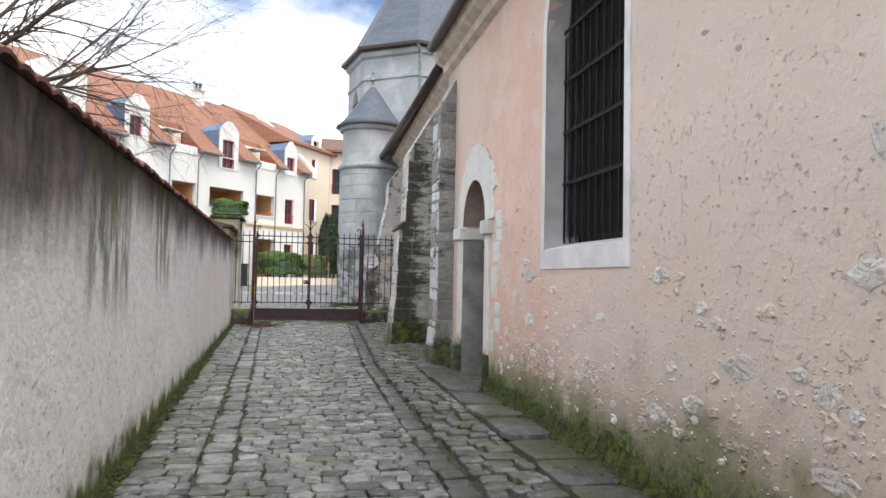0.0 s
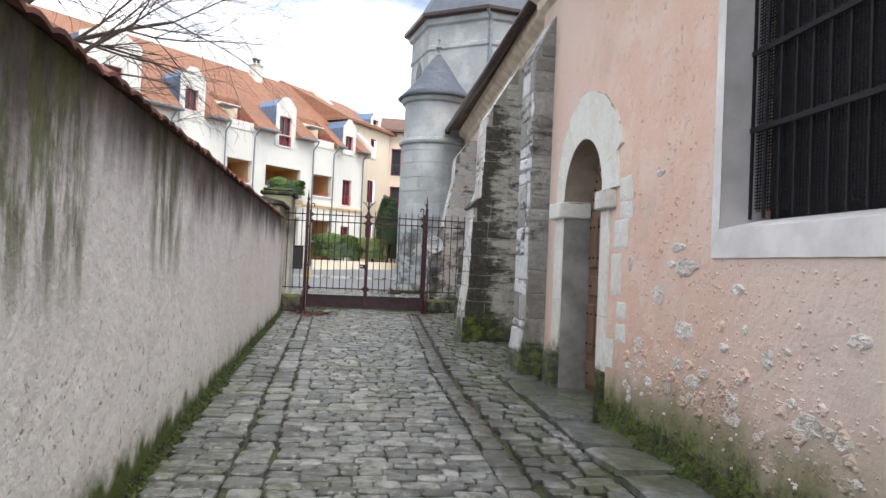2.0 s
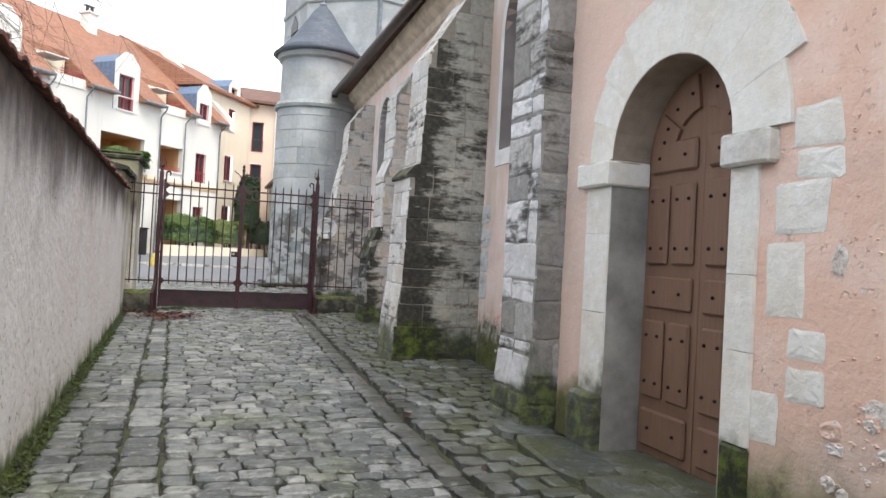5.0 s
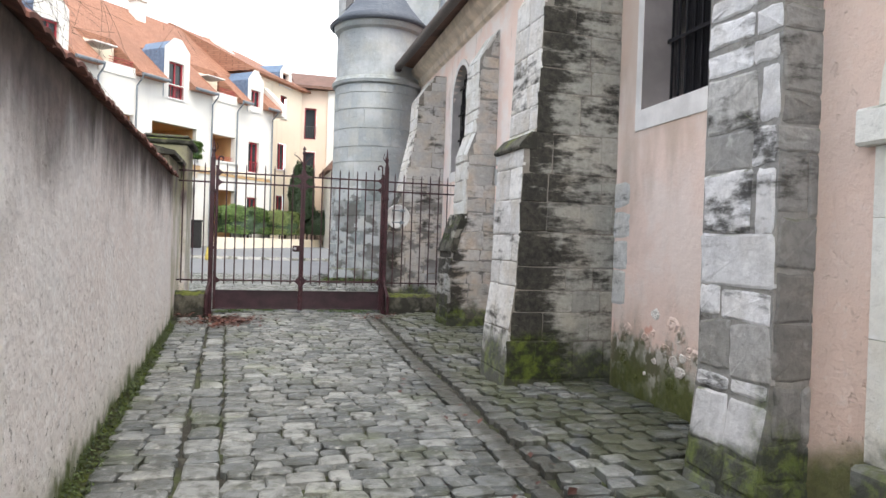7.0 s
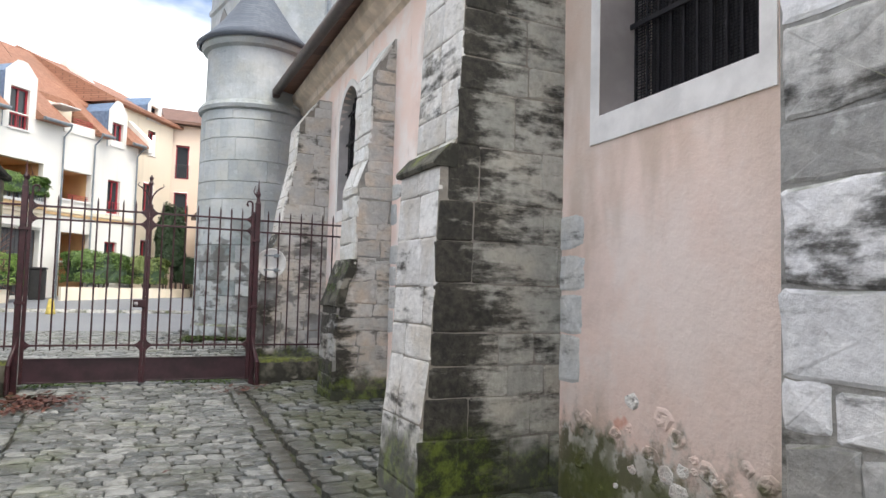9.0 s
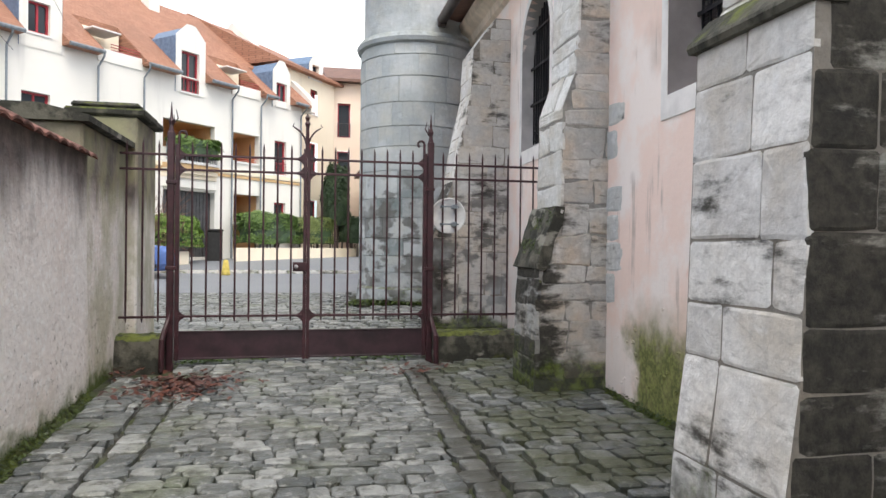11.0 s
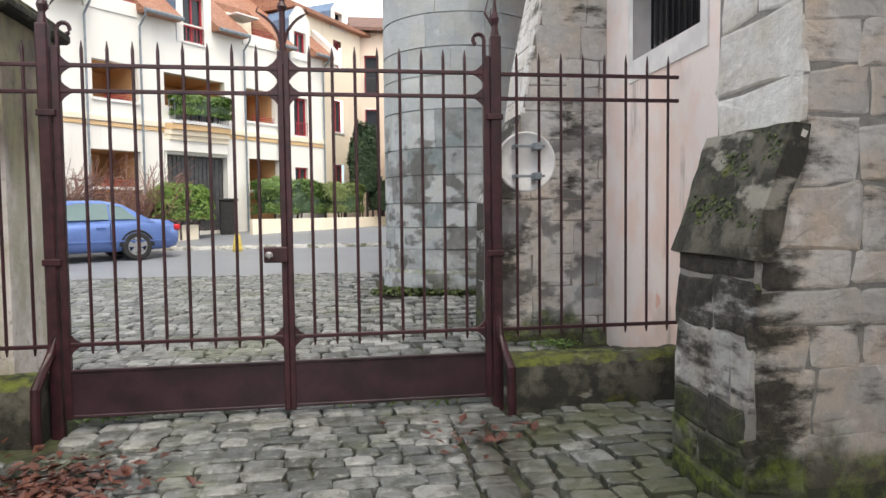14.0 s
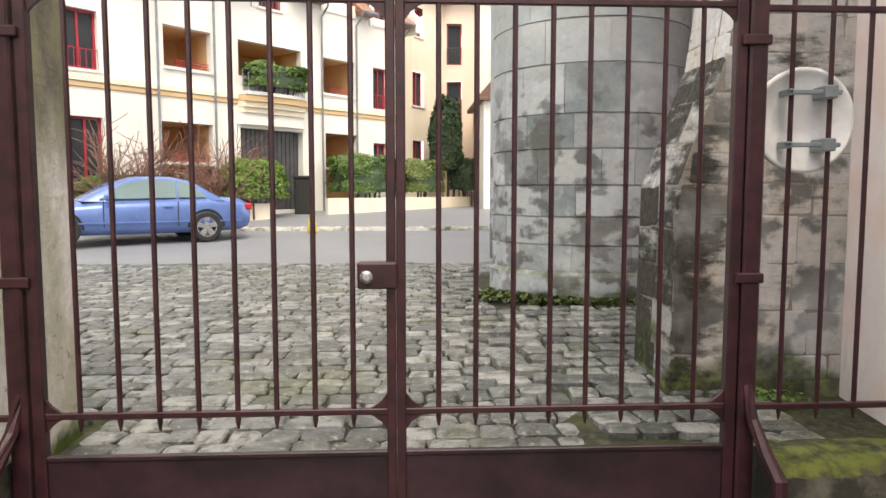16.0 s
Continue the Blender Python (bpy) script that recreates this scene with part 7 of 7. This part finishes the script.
    for _ in range(70):
        y = random.choice((random.uniform(9.3, 11.2), random.uniform(9.3, 11.2), random.uniform(12.1, 14.7)))
        z = 0.3 + abs(random.gauss(0, 0.3))
        s = random.uniform(0.03, 0.12) if y < 11.5 else random.uniform(0.015, 0.045)
        bm = bmesh.new()
        lump(bm, Vector((nave_x(y), y, z)), -Y, Z, s * random.uniform(1.0, 1.8), s, 0.010, 9)
        part("stone", bm, MAT_RUBBLE_WHITE if random.random() < 0.2 and y < 11.5 else MAT_PINK, NAVE)


chapel_stones()


def drain_outlet():
    """Clay pipe end let into the foot of the nave wall."""
    y, z = 13.48, 0.40
    d = thing("drain_outlet", "pale clay drain pipe end in the nave wall's foot", "pipe")
    x = nave_x(y)
    bm = bmesh.new()
    n = 18
    prof = [(0.060, 0.03), (0.062, -0.020), (0.054, -0.030), (0.036, -0.028), (0.028, -0.010), (0.026, 0.03)]
    cols = [[bm.verts.new((x + dx, y + r * math.cos(2 * math.pi * i / n), z + r * math.sin(2 * math.pi * i / n))) for r, dx in prof] for i in range(n)]
    for i in range(n):
        for j in range(len(prof) - 1):
            bm.faces.new((cols[i][j], cols[(i + 1) % n][j], cols[(i + 1) % n][j + 1], cols[i][j + 1]))
    part("collar", bm, MAT_STONE_CASE, d, smooth=True)
    # near-black plug paints the shade inside the pipe
    bm = bmesh.new()
    tube(bm, [(x - 0.004, y, z), (x + 0.02, y, z)], 0.029, 14)
    part("bore", bm, MAT_DARK, d, "solid dark plug standing for the unlit pipe bore")


drain_outlet()


def moss_bank(name, label, f_edge, y0, y1, w, h, side):
    """Bumpy moss and weeds in the angle between wall and paving."""
    vs, fs = [], []
    n = int((y1 - y0) / 0.04)
    m = 7
    for i in range(n + 1):
        y = y0 + (y1 - y0) * i / n
        ww = w * (0.65 + 0.5 * noise.noise((y * 1.7, 3.1, 0)) + 0.25 * noise.noise((y * 7, 1.1, 0)))
        hh = h * (0.7 + 0.6 * noise.noise((y * 1.3, 9.2, 0)))
        for j in range(m):
            s = j / (m - 1)
            x = f_edge(y) + side * ww * s
            z = ground_z(x, y) + hh * (1 - s) ** 3.2 * (1 + 0.5 * noise.noise((y * 4, 5.0, 0))) + 0.022 * noise.noise((x * 30, y * 30, 0)) - 0.012
            vs.append((x, y, z))
    for i in range(n):
        for j in range(m - 1):
            a = i * m + j
            fs.append((a, a + 1, a + m + 1, a + m))
    t = thing(name, label, "moss", kind="stuff")
    raw("moss_cushion", vs, fs, MAT_MOSS, t, True)
    v2, f2 = [], []
    for _ in range(int((y1 - y0) * 420)):
        y = random.uniform(y0, y1)
        s = random.random() ** 1.5
        x = f_edge(y) + side * w * s
        z = ground_z(x, y) + h * (0.3 + 0.7 * random.random()) * (1 - s) ** 3.2 - 0.01
        leaf_cloud(v2, f2, Vector((x, y, z + 0.012)), Vector((side * 0.5, 0, 1)), 0.022)
    raw("weeds", v2, f2, MAT_WEED, t)


random.seed(21)
moss_bank("moss_edge", "green moss and weeds along the garden wall's foot", lambda y: wall_x(y) + 0.02, 2.0, 15.5, 0.10, 0.09, 1)
moss_bank("moss_edge", "thick green moss bank at the chapel wall's foot", lambda y: NX, 1.6, 7.05, 0.15, 0.17, -1)
moss_bank("moss_edge", "patchy moss along the nave wall's foot", nave_x, 12.0, 14.85, 0.10, 0.05, -1)


def weeds(name, label, spots, n, size, mat):
    vs, fs = [], []
    for _ in range(n):
        cx, cy, sx, sy = random.choice(spots)
        x, y = random.gauss(cx, sx), random.gauss(cy, sy)
        leaf_cloud(vs, fs, Vector((x, y, ground_z(x, y) + random.uniform(0.005, 0.05))), Vector((0, 0, 0.6)), size)
    t = raw(name, vs, fs, mat)
    tagged(t, label, "weeds", kind="stuff")


weeds("grass_tufts", "tufts of grass and moss round the turret's foot", [(2.12 + 1.02 * math.cos(a), 21.1 + 1.02 * math.sin(a), 0.07, 0.07) for a in (3.3, 3.5, 3.7, 3.9, 4.1, 4.3, 4.5, 4.7, 4.9, 5.1)], 2600, 0.05, MAT_WEED)
weeds("gate_weeds", "small green weeds growing along the gate line", [(-0.7, 16.85, 0.15, 0.05), (-0.2, 16.9, 0.2, 0.05), (0.9, 16.85, 0.25, 0.05), (2.3, 17.9, 0.1, 0.05), (-0.5, 17.1, 0.3, 0.08), (0.6, 17.0, 0.3, 0.08), (1.2, 17.0, 0.15, 0.06)], 1500, 0.034, MAT_HEDGE)


def slab_moss():
    """Cushions of moss on the sloping weathering of the buttress."""
    vs, fs = [], []
    random.seed(33)
    for _ in range(900):
        u = random.uniform(0.15, 0.98)
        y = random.uniform(14.85, 15.41)
        if noise.noise((u * 5, y * 7, 2.0)) < -0.05:
            continue
        leaf_cloud(vs, fs, Vector((2.046 + 0.154 * u, y, 1.22 + 0.445 * u)), Vector((-1.0, 0, 0.7)), random.uniform(0.012, 0.028))
    raw("moss", vs, fs, MAT_WEED, B2)


slab_moss()


# ---- paving ----
def cobble_mesh(w, l, h, seed, var=0.012):
    """A worn paving stone: eight-cornered outline, rounded shoulders, slightly domed top."""
    r = random.Random(seed)
    hw, hl = w / 2, l / 2

    def cut():
        return 1 - r.uniform(0.14, 0.40)
    base = [(-hw, -hl * cut()), (-hw * cut(), -hl), (hw * cut(), -hl), (hw, -hl * cut()), (hw, hl * cut()), (hw * cut(), hl), (-hw * cut(), hl), (-hw, hl * cut())]
    base = [(a + r.uniform(-var, var), b + r.uniform(-var, var)) for a, b in base]
    lo = [(a, b, -0.05) for a, b in base]
    md = [(a * 0.985, b * 0.985, h * 0.35) for a, b in base]
    tp = [(a * 0.83, b * 0.80, h * r.uniform(0.8, 1.05)) for a, b in base]
    return lo + md + tp + [(r.uniform(-var, var), r.uniform(-var, var), h * 1.2)]


CF = [(i, (i + 1) % 8, 8 + (i + 1) % 8, 8 + i) for i in range(8)] + [(8 + i, 8 + (i + 1) % 8, 16 + (i + 1) % 8, 16 + i) for i in range(8)] + [(16 + i, 16 + (i + 1) % 8, 24) for i in range(8)]


def paving():
    random.seed(3)
    stones = []

    def rows(f0, f1, y0, y1, wr, lr, h=0.018, ang=0.0, gap=0.006):
        y = y0
        while y < y1:
            ln = random.uniform(*lr)
            x = f0(y) + random.uniform(0, 0.04)
            end = f1(y)
            while x < end - 0.05:
                w = random.uniform(*wr)
                if end - x - w < wr[0] * 0.5:
                    w = end - x
                stones.append((x + w / 2, y + ln / 2 + random.uniform(-0.012, 0.012), w - gap, ln - gap, h, ang + random.uniform(-0.06, 0.06)))
                x += w
            y += ln

    # the lane
    rows(lambda y: wall_x(y) + 0.06, lambda y: wall_x(y) + 0.46, -3.0, 16.2, (0.12, 0.21), (0.10, 0.16), 0.013)
    rows(lambda y: wall_x(y) + 0.46, lambda y: wall_x(y) + 0.67, -3.0, 16.2, (0.19, 0.22), (0.17, 0.30), 0.012)
    rows(lambda y: wall_x(y) + 0.67, lambda y: drain_x(y) - 0.08, -3.0, 16.4, (0.10, 0.22), (0.095, 0.15), 0.013)
    rows(lambda y: drain_x(y) - 0.08, lambda y: drain_x(y) + 0.10, -3.0, 16.4, (0.17, 0.2), (0.13, 0.24), 0.015)

    def right_edge(y):
        if y < 8.74:
            return NX - 0.02
        if y < 9.25:
            return 1.70
        if 11.36 < y < 12.0:
            return 1.53
        if 14.84 < y < 15.5:
            return 2.03
        return nave_x(y) - 0.04

    rows(lambda y: drain_x(y) + 0.10, lambda y: 1.50 if y < 8.7 else right_edge(y), -3.0, 16.4, (0.11, 0.23), (0.11, 0.18), 0.013, gap=0.016)
    rows(lambda y: 1.50, lambda y: NX - 0.06, -3.0, 8.7, (0.38, 0.42), (0.45, 0.85), 0.014)
    # threshold sets under the gate and the street beyond
    rows(lambda y: -0.95, lambda y: 1.52, 16.42, 17.0, (0.15, 0.26), (0.14, 0.19))
    near = len(stones)
    rows(lambda y: -1.3 if y < 17.95 else -9.0, lambda y: 2.3 if y < 20.1 else (1.1 if y < 22.1 else 3.2), 17.0, 24.85, (0.15, 0.24), (0.14, 0.2))
    verts, faces = [], []
    shared = [bpy.data.meshes.new("paving_stone") for _ in range(12)]
    for i, me in enumerate(shared):
        me.from_pydata(cobble_mesh(1.0, 1.0, 0.02, 100 + i, 0.06), [], CF)
        me.materials.append(MAT_COBBLE)
    singles = 0
    for x, y, w, l, h, a in stones:
        z = ground_z(x, y) - 0.004 + random.uniform(-0.006, 0.006)
        if 5.2 < y < 7.2 and singles < 300:
            ob = new("paving_stone", shared[singles % 12])
            ob.parent = GROUND
            ob.location = (x, y, z)
            ob.scale = (w, l, h / 0.02)
            ob.rotation_euler = (random.uniform(-0.03, 0.03), random.uniform(-0.03, 0.03), a)
            singles += 1
            continue
        i = len(verts)
        ca, sa = math.cos(a), math.sin(a)
        tx, ty = random.uniform(-0.03, 0.03), random.uniform(-0.03, 0.03)
        for p in cobble_mesh(w, l, h, random.random()):
            verts.append((x + p[0] * ca - p[1] * sa, y + p[0] * sa + p[1] * ca, z + p[2] + p[0] * tx + p[1] * ty))
        faces += [tuple(i + k for k in f) for f in CF]
    ob = raw("paving_stones", verts, faces, MAT_COBBLES, GROUND)
    ob["kind"] = "stuff"


paving()


def leaves():
    random.seed(8)
    for name, label, cx, cy, sx, sy, n in (("dead_leaves", "heap of dead reddish leaves by the gate post", -0.72, 15.65, 0.34, 0.42, 620), ("dead_leaves", "scatter of dead brown leaves before the gate", 1.25, 16.1, 0.35, 0.22, 60), ("dead_leaves", "few dead leaves blown along the drain", 0.9, 10.5, 0.4, 3.0, 40), ("dead_leaves", "dead leaves below the side fence", -1.3, 16.2, 0.15, 0.25, 50)):
        vs, fs = [], []
        for _ in range(n):
            x, y = random.gauss(cx, sx * 0.6), random.gauss(cy, sy * 0.6)
            leaf_cloud(vs, fs, Vector((x, y, ground_z(x, y) + 0.028 + random.uniform(0, 0.02))), Vector((0, 0, 1.6)), random.uniform(0.035, 0.075))
        t = raw(name, vs, fs, MAT_DEADLEAF)
        tagged(t, label, "leaves", kind="stuff")


leaves()
